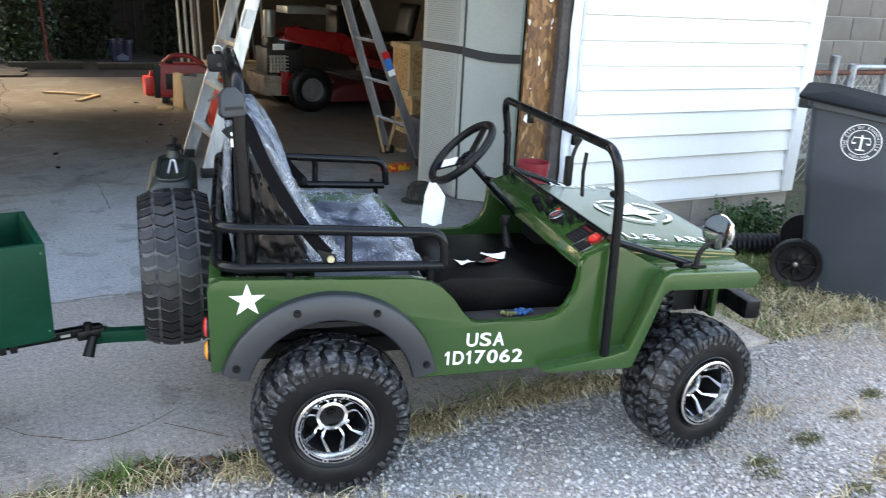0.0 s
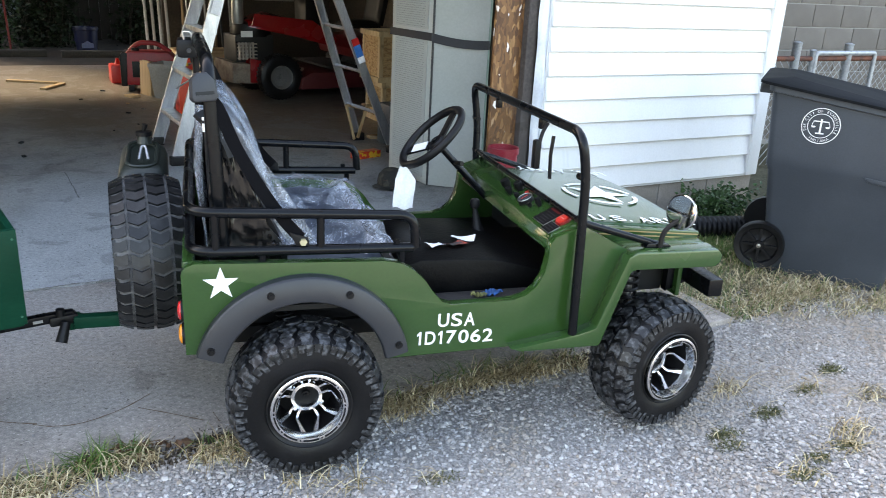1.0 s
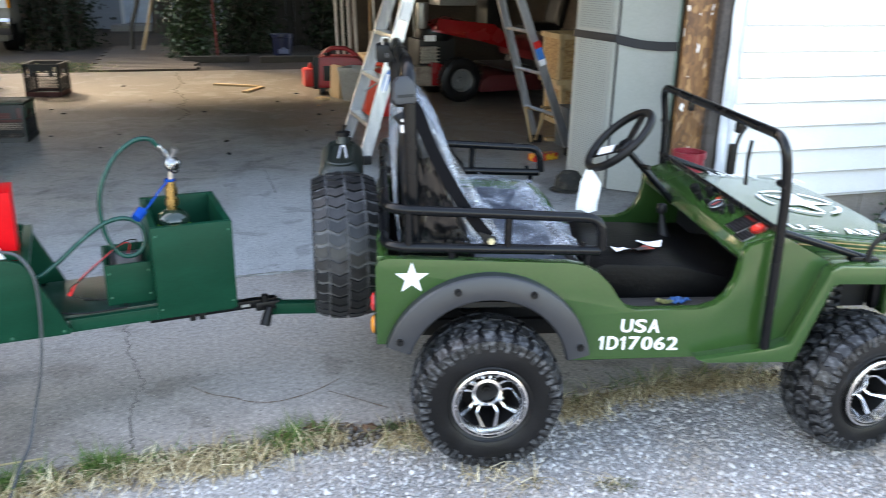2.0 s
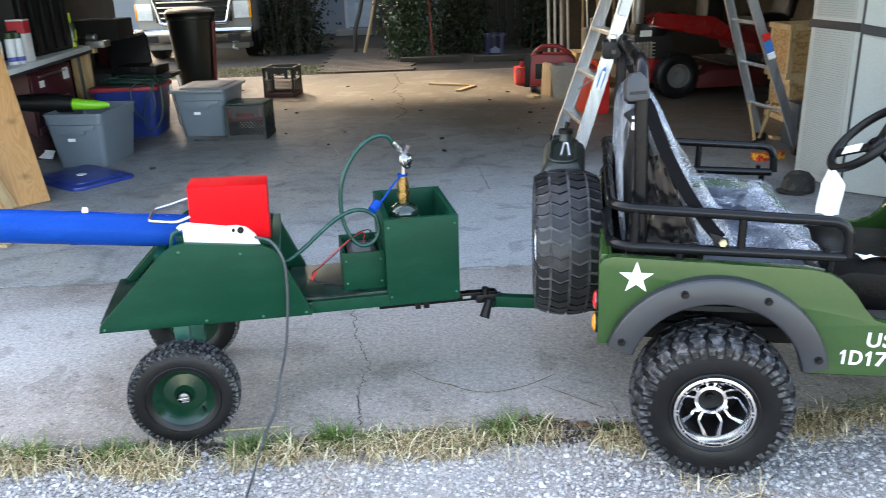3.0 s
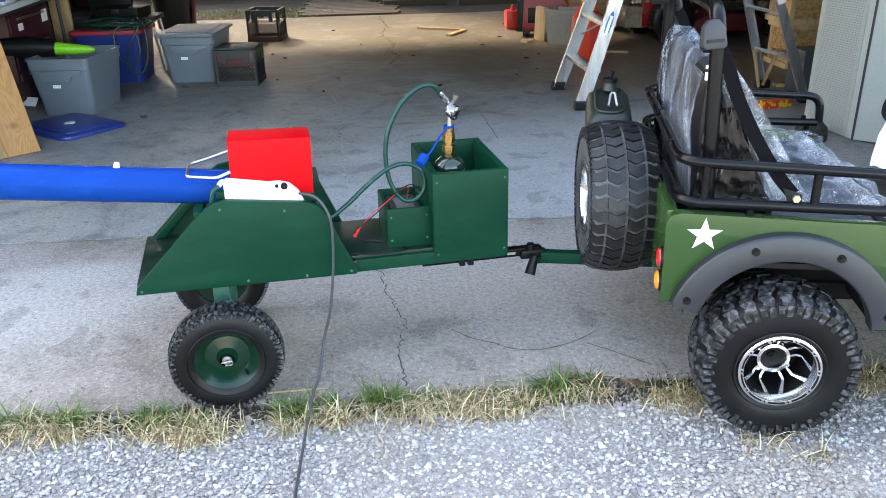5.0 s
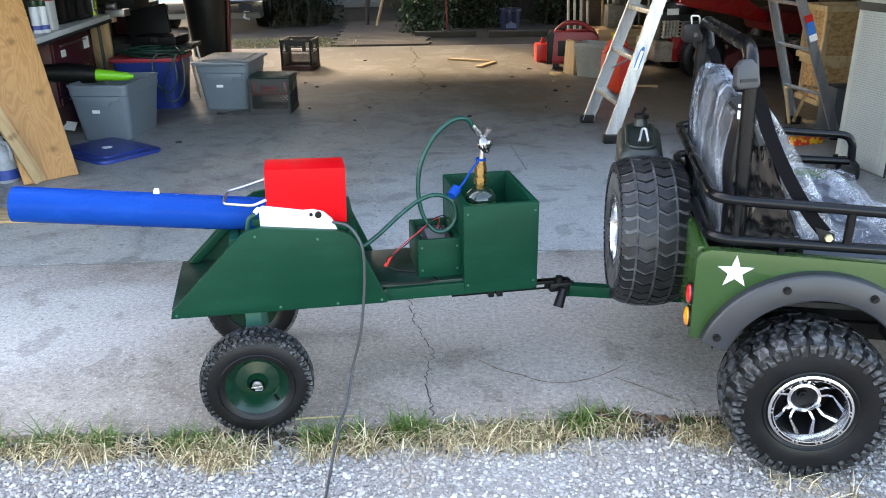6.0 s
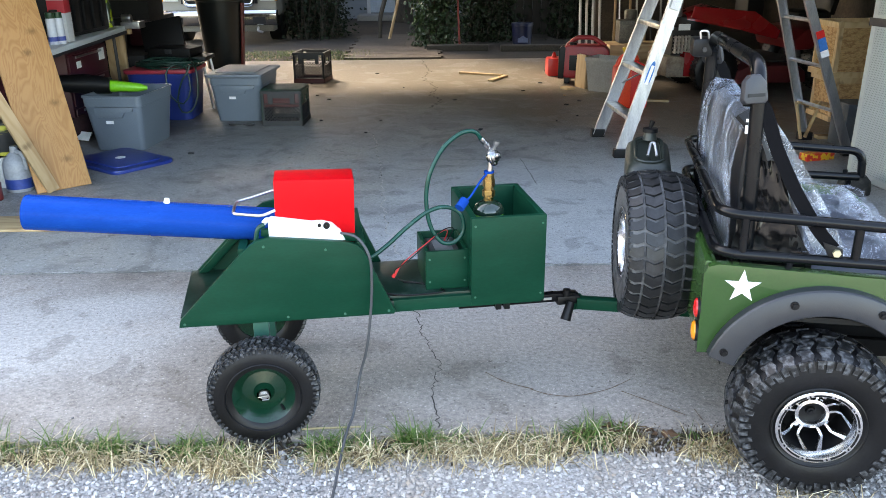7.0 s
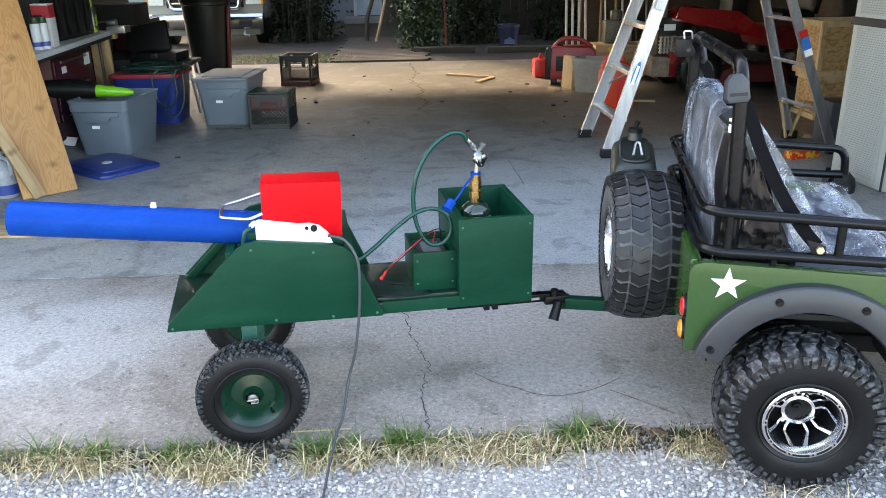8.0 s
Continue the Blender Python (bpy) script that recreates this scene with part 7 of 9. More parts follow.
# ribbed black panels of a tool chest behind the cans
chest = thing("black_tool_chest", "tall black ribbed plastic chest on the table", "chest", None)
part("chest_body", Shape().box(-4.05, -3.60, 4.22, 5.15, 0.769, 1.45), BLACK, chest, bevel=0.02)
for k in range(5):
    part("chest_rib", Shape().box(-3.602, -3.575, 4.27 + 0.18 * k, 4.36 + 0.18 * k, 0.80, 1.42), BLACK, chest, bevel=0.008)
solo("green_bottle", Shape().lathe([(0.0001, 0), (0.036, 0.0), (0.037, 0.18), (0.015, 0.23), (0.014, 0.28), (0.0001, 0.28)], 20), surface("yellow_green_bottle", (0.03, 0.05, 0.02), 0.2, second=(0.30, 0.40, 0.02), blend=(0.5, 0.52), scale=9), "dark bottle with a yellow-green label on the table", "bottle", Matrix.Translation((-3.66, 5.30, 0.769)))
cab_m = thing("steel_cabinet", "maroon steel drawer cabinet under the table", "cabinet", None)
part("cabinet_body", Shape().box(-4.30, -3.66, 4.35, 5.15, 0.02, 0.66), MAROON, cab_m, bevel=0.006)
for k in range(3):
    dr = part("drawer", Shape().box(-3.662, -3.648, 4.38, 5.12, 0.06 + 0.20 * k, 0.235 + 0.20 * k), MAROON, cab_m, bevel=0.004)
    part("drawer_handle", Shape().box(-3.650, -3.640, 4.50, 5.00, 0.205 + 0.20 * k, 0.222 + 0.20 * k), STEEL, dr)
part("cabinet_label", Shape().box(-3.648, -3.644, 4.95, 5.06, 0.54, 0.63), PAPER, cab_m, "white label")
part("cabinet_label", Shape().box(-3.648, -3.644, 4.50, 4.58, 0.53, 0.58), PAPER, cab_m, "white label")
solo("paper_tag", Shape().box(-0.07, 0.07, -0.035, 0.035, 0, 0.003), PAPER, "white card tag lying against a dark bag", "tag", Matrix.Translation((-3.60, 4.30, 0.05)) @ Matrix.Rotation(radians(-25), 4, "Z") @ Matrix.Rotation(radians(55), 4, "X"))
bag = Shape().lathe([(0.0001, 0.0), (0.16, 0.0), (0.20, 0.06), (0.17, 0.16), (0.09, 0.22), (0.0001, 0.24)], 18)
solo("dark_bag", bag, surface("dark_maroon_cloth", (0.035, 0.012, 0.014), 0.8, 0, 0.3, 8, 40, 0.4), "dark cloth bag slumped under the table", "bag", Matrix.Translation((-3.78, 4.45, 0.004)))
solo("shelf_box", Shape().box(-4.3, -3.55, 5.75, 6.9, 0.004, 0.48), DARK, "dark box on the floor beside the wall", "box", None, 0.01)
for k, (x, y, z, sx, sy, sz, mt) in enumerate(((-4.0, 6.1, 0.49, 0.30, 0.25, 0.30, BLACK), (-3.80, 6.6, 0.49, 0.22, 0.3, 0.22, MAROON), (-4.1, 7.2, 0.0, 0.5, 0.5, 0.9, DARK), (-4.2, 7.9, 0.0, 0.5, 0.5, 0.7, BLACK), (-3.75, 7.1, 0.0, 0.3, 0.3, 0.35, TRIM_GREY))):
    solo("box", Shape().box(-sx / 2, sx / 2, -sy / 2, sy / 2, 0.005, sz), mt, "dark box standing against the garage wall", "box", Matrix.Translation((x, y, z)), 0.012, group="boxes by the wall")

# boards leaning at the opening
def leaning(name, label, bl, br, tl, tr, th, mt):
    bl, br, tl, tr = map(Vector, (bl, br, tl, tr))
    ux, uz = (br - bl).normalized(), ((tl + tr) / 2 - (bl + br) / 2).normalized()
    un = ux.cross(uz).normalized()
    uz = un.cross(ux)
    w, h = (br - bl).length, ((tl + tr) / 2 - (bl + br) / 2).length
    m = Matrix.Translation(bl) @ Matrix((ux, un, uz)).transposed().to_4x4()
    return solo(name, Shape().box(0, w, -th / 2, th / 2, 0, h), mt, label, "board", m, 0.002)


leaning("plywood_board", "knotty plywood board leaning upright at the opening", (-3.315, 2.871, 0.006), (-3.079, 3.087, 0.006), (-3.758, 3.355, 1.629), (-3.522, 3.571, 1.629), 0.018, PLY)
leaning("timber_stud", "rough pine timber leaning at the opening", (-3.268, 2.906, -0.000), (-3.222, 2.952, 0.024), (-3.576, 2.591, 1.169), (-3.530, 2.637, 1.194), 0.038, PINE)
solo("scrap_board", Shape().box(-3.75, -2.915, 2.17, 2.40, 0.006, 0.020), PINE_X, "thin scrap board lying on the floor", "board", None, 0.002)
leaning("timber_stud", "short pine timber leaning at the opening", (-3.62, 2.45, 0.02), (-3.50, 2.45, 0.02), (-3.75, 2.35, 0.35), (-3.64, 2.35, 0.35), 0.038, PINE)
jug = thing("plastic_jug", "white plastic jug with a blue label on the floor", "jug", Matrix.Translation((-3.46, 2.98, 0.005)))
part("jug_body", Shape().lathe([(0.0001, 0), (0.075, 0), (0.080, 0.01), (0.080, 0.16), (0.065, 0.20), (0.025, 0.235), (0.022, 0.27), (0.0001, 0.27)], 20), surface("milky_plastic", (0.27, 0.285, 0.30), 0.4), jug)
part("jug_label", Shape().lathe([(0.0805, 0.02), (0.0805, 0.08)], 20), surface("blue_label", (0.02, 0.05, 0.22), 0.4), jug, "blue label")
part("jug_handle", Shape().tube(rounded([(0.02, -0.03, 0.245), (0.075, -0.05, 0.235), (0.082, -0.055, 0.14)], 0.03), 0.012, 8), bpy.data.materials["milky_plastic"], jug)
for x, y, z, r, h, mt, lb in ((-3.58, 3.12, 0.005, 0.11, 0.19, surface("white_paint_bucket", (0.50, 0.50, 0.48), 0.4), "white paint bucket on the floor"), (-3.60, 3.14, 0.20, 0.105, 0.20, surface("black_yellow_tin", (0.03, 0.03, 0.03), 0.35, second=(0.45, 0.42, 0.06), blend=(0.52, 0.56), scale=14, stretch=(0.2, 0.2, 1)), "black tin with yellow bands on a bucket"), (-3.52, 2.76, 0.005, 0.055, 0.10, surface("dull_red_jar", (0.16, 0.02, 0.02), 0.4), "dull red jar lying by the boards")):
    solo("paint_tin", Shape().lathe([(0.0001, 0), (r * 0.97, 0), (r, 0.006), (r, h - 0.012), (r * 1.03, h - 0.010), (r * 1.03, h), (r * 0.9, h - 0.004), (0.0001, h - 0.006)], 26), mt, lb, "tin", Matrix.Translation((x, y, z)))

# step ladder, its two sections opened wide
lad = thing("step_ladder", "tall worn aluminium step ladder standing open", "ladder", None)
APEX = 2.35


def channel(a, b, w, d, wide):
    """A rail of channel section from a to b; wide: the way its web faces."""
    a, b = Vector(a), Vector(b)
    dz = (b - a).normalized()
    wx = (Vector(wide) - dz * dz.dot(Vector(wide))).normalized()
    wy = dz.cross(wx)
    s = Shape()
    t = 0.004
    o = [(-w / 2, 0), (w / 2, 0), (w / 2, d), (w / 2 - t, d), (w / 2 - t, t), (-w / 2 + t, t), (-w / 2 + t, d), (-w / 2, d)]
    n = len(o)
    vs = [p + wx * u + wy * v for p in (a, b) for u, v in o]
    return s.add(vs, [list(range(n)), list(range(2 * n - 1, n - 1, -1))] + [(i, (i + 1) % n, (i + 1) % n + n, i + n) for i in range(n)])


def at_rail(a, b, z):
    a, b = Vector(a), Vector(b)
    return a.lerp(b, (z - a.z) / (b.z - a.z))


LN, LF = ((0.352, 3.585, 0.02), (1.06, 3.70, APEX)), ((0.330, 4.25, 0.02), (1.06, 4.05, APEX))
RN, RF = ((1.925, 3.55, 0.02), (1.01, 3.70, APEX)), ((1.845, 4.06, 0.02), (1.10, 4.05, APEX))
for a, b in (LN, LF):
    part("rail", channel(a, b, 0.085, 0.030 if a[1] < 4 else -0.030, (1, 0, 0)), ALU, lad)
for a, b in (RN, RF):
    part("rail", channel(a, b, 0.060, 0.026 if a[1] < 4 else -0.026, (1, 0, 0)), ALU, lad)
for z in (0.28, 0.58, 0.88, 1.18, 1.48):
    p, q = at_rail(*LN, z), at_rail(*LF, z)
    part("step", Shape().add([p + Vector((-0.04, 0.0, 0)), p + Vector((0.045, 0, 0)), q + Vector((0.045, 0, 0)), q + Vector((-0.04, 0, 0)), p + Vector((-0.04, 0, -0.03)), p + Vector((0.045, 0, -0.03)), q + Vector((0.045, 0, -0.03)), q + Vector((-0.04, 0, -0.03))], [(0, 1, 2, 3), (7, 6, 5, 4), (0, 4, 5, 1), (2, 6, 7, 3), (1, 5, 6, 2), (0, 3, 7, 4)]), ALU, lad, bevel=0.003)
for z in (0.30, 0.60, 0.90, 1.2):
    p, q = at_rail(*RN, z), at_rail(*RF, z)
    part("cross_brace", Shape().tube([p, q], 0.014, 6), ALU, lad)
for a, s in ((LN, 1), (LF, 1), (RN, -1), (RF, -1)):
    f = Vector(a[0])
    part("foot", Shape().box(-0.05, 0.05, -0.03, 0.03, -0.015, 0.045, Matrix.Translation(f)), BLACK, lad, bevel=0.006)
lm = Vector(at_rail(*LN, 0.56))
blue_mt = surface("ladder_label_blue", (0.02, 0.14, 0.42), 0.4)
dirv = (Vector(LN[1]) - Vector(LN[0])).normalized()
oval = Shape().prism([(0.020 * math.cos(2 * math.pi * i / 24), 0.095 * math.sin(2 * math.pi * i / 24)) for i in range(24)], -0.0315, -0.0305)
tilt_m = Matrix.Translation(lm + Vector((0, 0.029, 0))) @ Matrix.Rotation(math.atan2(dirv.x, dirv.z), 4, "Y")
part("rail_label", oval, blue_mt, lad, "blue oval maker's label").matrix_basis = tilt_m
part("rail_label_bar", Shape().box(-0.010, 0.010, -0.0330, -0.0316, -0.065, 0.065), PAPER, lad, "pale bar").matrix_basis = tilt_m
lr = Vector(at_rail(*RN, 0.76))
dr = (Vector(RN[1]) - Vector(RN[0])).normalized()
rm = Matrix.Translation(lr + Vector((0, -0.002, 0))) @ Matrix.Rotation(math.atan2(dr.x, dr.z), 4, "Y")
for z0, z1, mt in ((0.035, 0.085, RED_CAN), (-0.050, 0.035, blue_mt), (-0.095, -0.050, PAPER)):
    part("rail_sticker", Shape().box(-0.026, 0.026, -0.0300, -0.0265, z0, z1), mt, lad, "printed warning sticker").matrix_basis = rm
part("rail_sticker", Shape().box(-0.030, 0.030, -0.0315, -0.0305, 0.44, 0.56), PAPER, lad, "white warning sticker").matrix_basis = tilt_m
part("hinge_strip", Shape().tube([at_rail(*LN, 0.62) + Vector((0.03, 0.02, 0)), at_rail(*LF, 0.42) + Vector((0.03, 0, 0))], 0.006, 6), STEEL, lad)
# little timber cradle at the ladder's second foot
cr = thing("timber_cradle", "small pale timber cradle by the ladder's foot", "frame", None)
for a, b in (((1.80, 4.02, 0.02), (1.72, 4.0, 0.30)), ((1.72, 3.98, 0.30), (2.15, 4.05, 0.19)), ((1.83, 4.02, 0.03), (1.90, 4.0, 0.30)), ((1.88, 4.06, 0.29), (2.18, 4.1, 0.23))):
    part("slat", Shape().tube([a, b], 0.013, 4), PINE, cr)
part("slat", Shape().box(1.95, 2.35, 4.05, 4.12, 0.006, 0.03), PINE_X, cr)

# generator, cans, bins, poles
gen = thing("generator", "red and black portable generator with a carrying handle", "generator", Matrix.Translation((0.745, 6.98, 0.004)) @ Matrix.Rotation(radians(-14), 4, "Z"))
gs = [(-0.23, 0.06), (-0.25, 0.10), (-0.25, 0.36), (-0.20, 0.40), (0.20, 0.40), (0.26, 0.34), (0.26, 0.08), (0.22, 0.05)]
part("casing", Shape().prism(gs, -0.13, 0.13), surface("dull_red_casing", (0.27, 0.008, 0.014), 0.45), gen, bevel=0.025)
part("end_cover", Shape().prism([(-0.275, 0.05), (-0.275, 0.36), (-0.245, 0.395), (-0.20, 0.38), (-0.215, 0.05)], -0.135, 0.135), BLACK, gen, bevel=0.012)
part("side_panel", Shape().box(-0.16, 0.16, -0.137, -0.128, 0.14, 0.30), BLACK, gen, bevel=0.006)
part("panel_text", Shape().box(-0.05, 0.05, -0.140, -0.136, 0.26, 0.285).box(-0.05, 0.06, -0.140, -0.136, 0.20, 0.206).box(-0.05, 0.05, -0.140, -0.136, 0.215, 0.221), TRIM_GREY, gen, "grey printed bars")
part("handle", Shape().tube(rounded([(-0.19, 0, 0.39), (-0.10, 0, 0.475), (0.08, 0, 0.475), (0.21, 0, 0.385)], 0.05), 0.024, 10), bpy.data.materials["dull_red_casing"], gen)
part("fuel_cap", Shape().lathe([(0.04, 0.0), (0.04, 0.03), (0.0001, 0.035)], 16, Matrix.Translation((-0.13, -0.04, 0.395))), BLACK, gen)
for x in (-0.18, 0.17):
    part("foot", Shape().box(x - 0.03, x + 0.03, -0.11, 0.11, 0.0, 0.07), BLACK, gen, bevel=0.008)
smallcan = thing("fuel_can", "small red plastic fuel can beside the generator", "fuel can", Matrix.Translation((0.50, 7.55, 0.004)), "fuel cans")
part("can_body", Shape().box(-0.085, 0.085, -0.11, 0.11, 0.0, 0.20), RED_CAN, smallcan, bevel=0.025)
part("can_neck", Shape().tube([(0.0, 0, 0.19), (0, 0, 0.225), (0, 0, 0.26)], [0.035, 0.025, 0.012], 14), RED_CAN, smallcan)
bigcan = thing("fuel_can", "tall orange-red plastic fuel can behind the ladder", "fuel can", Matrix.Translation((0.87, 5.50, 0.004)), "fuel cans")
part("can_body", Shape().prism([(-0.145, 0.0), (0.145, 0.0), (0.145, 0.33), (0.09, 0.40), (0.02, 0.43), (-0.145, 0.36)], -0.12, 0.12), RED_CAN, bigcan, bevel=0.03)
part("can_handle", Shape().tube(rounded([(-0.13, 0, 0.36), (-0.10, 0, 0.45), (0.02, 0, 0.48), (0.06, 0, 0.41)], 0.05), 0.020, 10), ORANGE_CAN, bigcan)
part("can_front", Shape().box(-0.150, -0.02, -0.127, -0.119, 0.02, 0.35), ORANGE_CAN, bigcan, "orange front panel", bevel=0.004)
part("can_spout", Shape().tube(rounded([(-0.05, 0, 0.42), (-0.06, 0, 0.50), (-0.08, 0, 0.53)], 0.03), 0.016, 10), surface("yellow_spout", (0.65, 0.42, 0.03), 0.4), bigcan, "yellow spout")
bin_t = thing("waste_bin", "pale grey tapered plastic bin with boards beside it", "bin", Matrix.Translation((0.86, 6.42, 0.004)) @ Matrix.Rotation(radians(-40), 4, "Z"))
bs_ = Shape()
bs_.add([(x * k, y * k, z) for k, z in ((0.80, 0.0), (1.0, 0.30), (1.04, 0.30), (1.04, 0.335), (0.96, 0.335), (0.78, 0.02)) for x, y in ((-0.17, -0.14), (0.17, -0.14), (0.17, 0.14), (-0.17, 0.14))], [(4 * i + j, 4 * i + (j + 1) % 4, 4 * i + 4 + (j + 1) % 4, 4 * i + 4 + j) for i in range(5) for j in range(4)] + [(3, 2, 1, 0), (20, 21, 22, 23)])
part("bin_body", bs_, surface("pale_taupe_plastic", (0.33, 0.31, 0.28), 0.45), bin_t, bevel=0.006)
for k, x in enumerate((0.635, 0.665)):
    solo("short_board", Shape().box(-0.009, 0.009, -0.10, 0.10, 0.0, 0.33), PINE, "short pine board standing beside the grey bin", "board", Matrix.Translation((x, 6.62 + 0.05 * k, 0.004)) @ Matrix.Rotation(radians(20), 4, "Z") @ Matrix.Rotation(radians(3), 4, "Y"), 0.002)
POLE = surface("white_grey_pole", (0.50, 0.49, 0.46), 0.45)
for k, (x, lean) in enumerate(((1.02, 0.02), (1.10, 0.015), (1.18, 0.01), (1.27, 0.02))):
    solo("tool_pole", Shape().tube([(x, 8.72, 0.005), (x - lean, 8.93, 1.7)], 0.017, 8), POLE, "pale straight tool handle leaning on the back wall", "pole", group="tool handles")
for k, (x, y, dx, mt, r) in enumerate(((1.42, 8.6, 0.06, PINE, 0.016), (1.52, 8.65, -0.03, STEEL, 0.010), (1.60, 8.5, 0.05, PINE, 0.017), (1.72, 8.6, 0.0, POLE, 0.014), (1.80, 8.55, 0.08, PINE, 0.016), (1.92, 8.6, -0.05, TRIM_GREY, 0.016), (2.02, 8.6, 0.02, POLE, 0.013))):
    solo("tool_pole", Shape().tube([(x, y, 0.005), (x + dx, 8.94, 1.65)], r, 8), mt, "long tool handle leaning on the back wall", "pole", group="tool handles")
solo("small_engine", Shape().box(-0.14, 0.14, -0.1, 0.1, 0, 0.25).tube([(0, 0, 0.25), (0, 0, 0.36)], 0.07, 12), surface("grimy_engine", (0.10, 0.09, 0.075), 0.5, 0.4, 0.3, 20, 70, 0.3), "small grimy engine on a crate", "engine", Matrix.Translation((1.36, 7.6, 0.36)), 0.02)
solo("wooden_box", Shape().box(-0.30, 0.30, -0.2, 0.2, 0, 0.35), PINE_X, "open pale wooden box on the floor", "box", Matrix.Translation((1.40, 7.6, 0.004)), 0.005)

# ride-on mower
mow = thing("ride_on_mower", "red ride-on lawn mower with its engine bare", "mower", Matrix.Translation((1.82, 6.25, 0.004)) @ Matrix.Rotation(radians(6), 4, "Z"))
for x, y, r, w in ((0.03, -0.10, 0.225, 0.15), (0.03, 0.62, 0.225, 0.15), (1.20, -0.12, 0.255, 0.20), (1.20, 0.66, 0.255, 0.20)):
    mm = Matrix.Translation((x, y, r)) @ NEAR_OUT
    hb = part("wheel", Shape().lathe([(0.0001, 0.02), (0.02, 0.022), (0.03, 0.005), (r * 0.42, 0.0), (r * 0.50, w * 0.40), (r * 0.54, w * 0.42), (r * 0.54, -w * 0.42), (0.0001, -w * 0.4)], 28), surface("grey_mower_rim", (0.12, 0.12, 0.118), 0.45), mow, "grey steel rim")
    hb.matrix_basis = mm
    tm = Shape().lathe([(r * 0.53, -w * 0.42), (r * 0.6, -w * 0.5), (r * 0.85, -w * 0.5), (r * 0.97, -w * 0.38), (r, 0), (r * 0.97, w * 0.38), (r * 0.85, w * 0.5), (r * 0.6, w * 0.5), (r * 0.53, w * 0.42)], 36)
    for i in range(36):
        for k in (-1, 1):
            tm.box(r * 0.95, r * 1.015, -0.007, 0.007, k * w * 0.22 - w * 0.16, k * w * 0.22 + w * 0.16, Matrix.Rotation(2 * math.pi * (i + 0.25 * k) / 36, 4, "Z"))
    part("tyre", tm, RUBBER, hb, "black turf tyre")
part("front_frame", Shape().prism([(-0.42, 0.16), (-0.20, 0.15), (0.35, 0.20), (0.35, 0.30), (-0.42, 0.36)], 0.0, 0.52), surface("pale_rusty_frame", (0.26, 0.21, 0.16), 0.6, 0, 0.2, 8, 60, 0.2, second=(0.15, 0.09, 0.06)), mow, "pale rusty frame plate", bevel=0.01)
part("front_skirt", Shape().prism([(-0.24, 0.16), (-0.05, 0.15), (-0.03, 0.36), (-0.24, 0.40)], -0.01, 0.53), RED_GLOSS, mow, bevel=0.01)
part("engine_block", Shape().box(-0.35, 0.06, 0.10, 0.44, 0.35, 0.62), surface("black_engine", (0.02, 0.02, 0.02), 0.5, 0.3), mow, bevel=0.02)
part("engine_shroud", Shape().lathe([(0.20, 0.0), (0.21, 0.05), (0.19, 0.12), (0.10, 0.14), (0.0001, 0.14)], 28, Matrix.Translation((-0.12, 0.27, 0.60))), BLACK, mow, bevel=0.0)
part("shroud_label", Shape().box(-0.30, -0.18, 0.06, 0.064, 0.60, 0.66), PAPER, mow, "white label")
CAST = surface("pale_cast_metal", (0.50, 0.47, 0.42), 0.45, 0.7)
guard = part("exhaust_guard", Shape().box(-0.345, -0.135, 0.075, 0.10, 0.375, 0.555), DARK, mow, "pale cast exhaust guard")
for i in range(5):
    part("guard_bar", Shape().box(-0.33 + 0.035 * i, -0.315 + 0.035 * i, 0.04, 0.075, 0.38, 0.55), CAST, guard)
    part("guard_bar", Shape().box(-0.34, -0.14, 0.046, 0.075, 0.39 + 0.035 * i, 0.40 + 0.035 * i), CAST, guard)
hood_rows = []
for i in range(9):
    x = -0.22 + 0.95 * i / 8
    zt = 0.86 - 0.26 * (i / 8) ** 1.8 + (-0.10 * (1 - i / 2) if i < 2 else 0)
    zb = 0.70 - 0.18 * (i / 8)
    hood_rows.append([(x, 0.26 + 0.24 * math.sin(a) * (1 if i else 0.8), zb + (zt - zb) * max(0.0, math.cos(a)) ** 0.5) for a in [radians(-90 + 180 * j / 12) for j in range(13)]])
part("hood", Shape().grid(hood_rows), RED_GLOSS, mow, "red moulded hood", smooth=50)
part("hood_side", Shape().prism([(-0.20, 0.72), (0.10, 0.66), (0.42, 0.57), (0.72, 0.50), (0.75, 0.58), (0.46, 0.77), (-0.17, 0.83)], 0.02, 0.035), RED_GLOSS, mow, bevel=0.006)
part("dash_tower", Shape().box(0.42, 0.60, 0.12, 0.40, 0.60, 1.05), BLACK, mow, bevel=0.03)
part("steering_wheel", Shape().tube([(0.66 + 0.05 * math.sin(2 * math.pi * i / 28), 0.26 + 0.17 * math.cos(2 * math.pi * i / 28), 1.08 + 0.15 * math.sin(2 * math.pi * i / 28)) for i in range(28)], 0.014, 8, True), BLACK, mow)
part("seat", pad(Shape(), (0.95, 0.08, 0.72), (1.30, 0.08, 0.72), (1.30, 0.46, 0.72), (0.95, 0.46, 0.72), 0.05, (0, 0, 1), 0.0, 10), BLACK, mow)
part("seat_back", pad(Shape(), (1.30, 0.08, 0.72), (1.30, 0.46, 0.72), (1.38, 0.46, 1.08), (1.38, 0.08, 1.08), 0.05, (-1, 0, 0.1), 0.0, 10), BLACK, mow)
part("rear_fender", Shape().prism([(0.82, 0.50), (0.92, 0.60), (1.30, 0.62), (1.52, 0.52), (1.52, 0.44), (0.86, 0.40)], -0.14, 0.68), surface("dark_red_fender", (0.11, 0.006, 0.008), 0.35), mow, bevel=0.03)
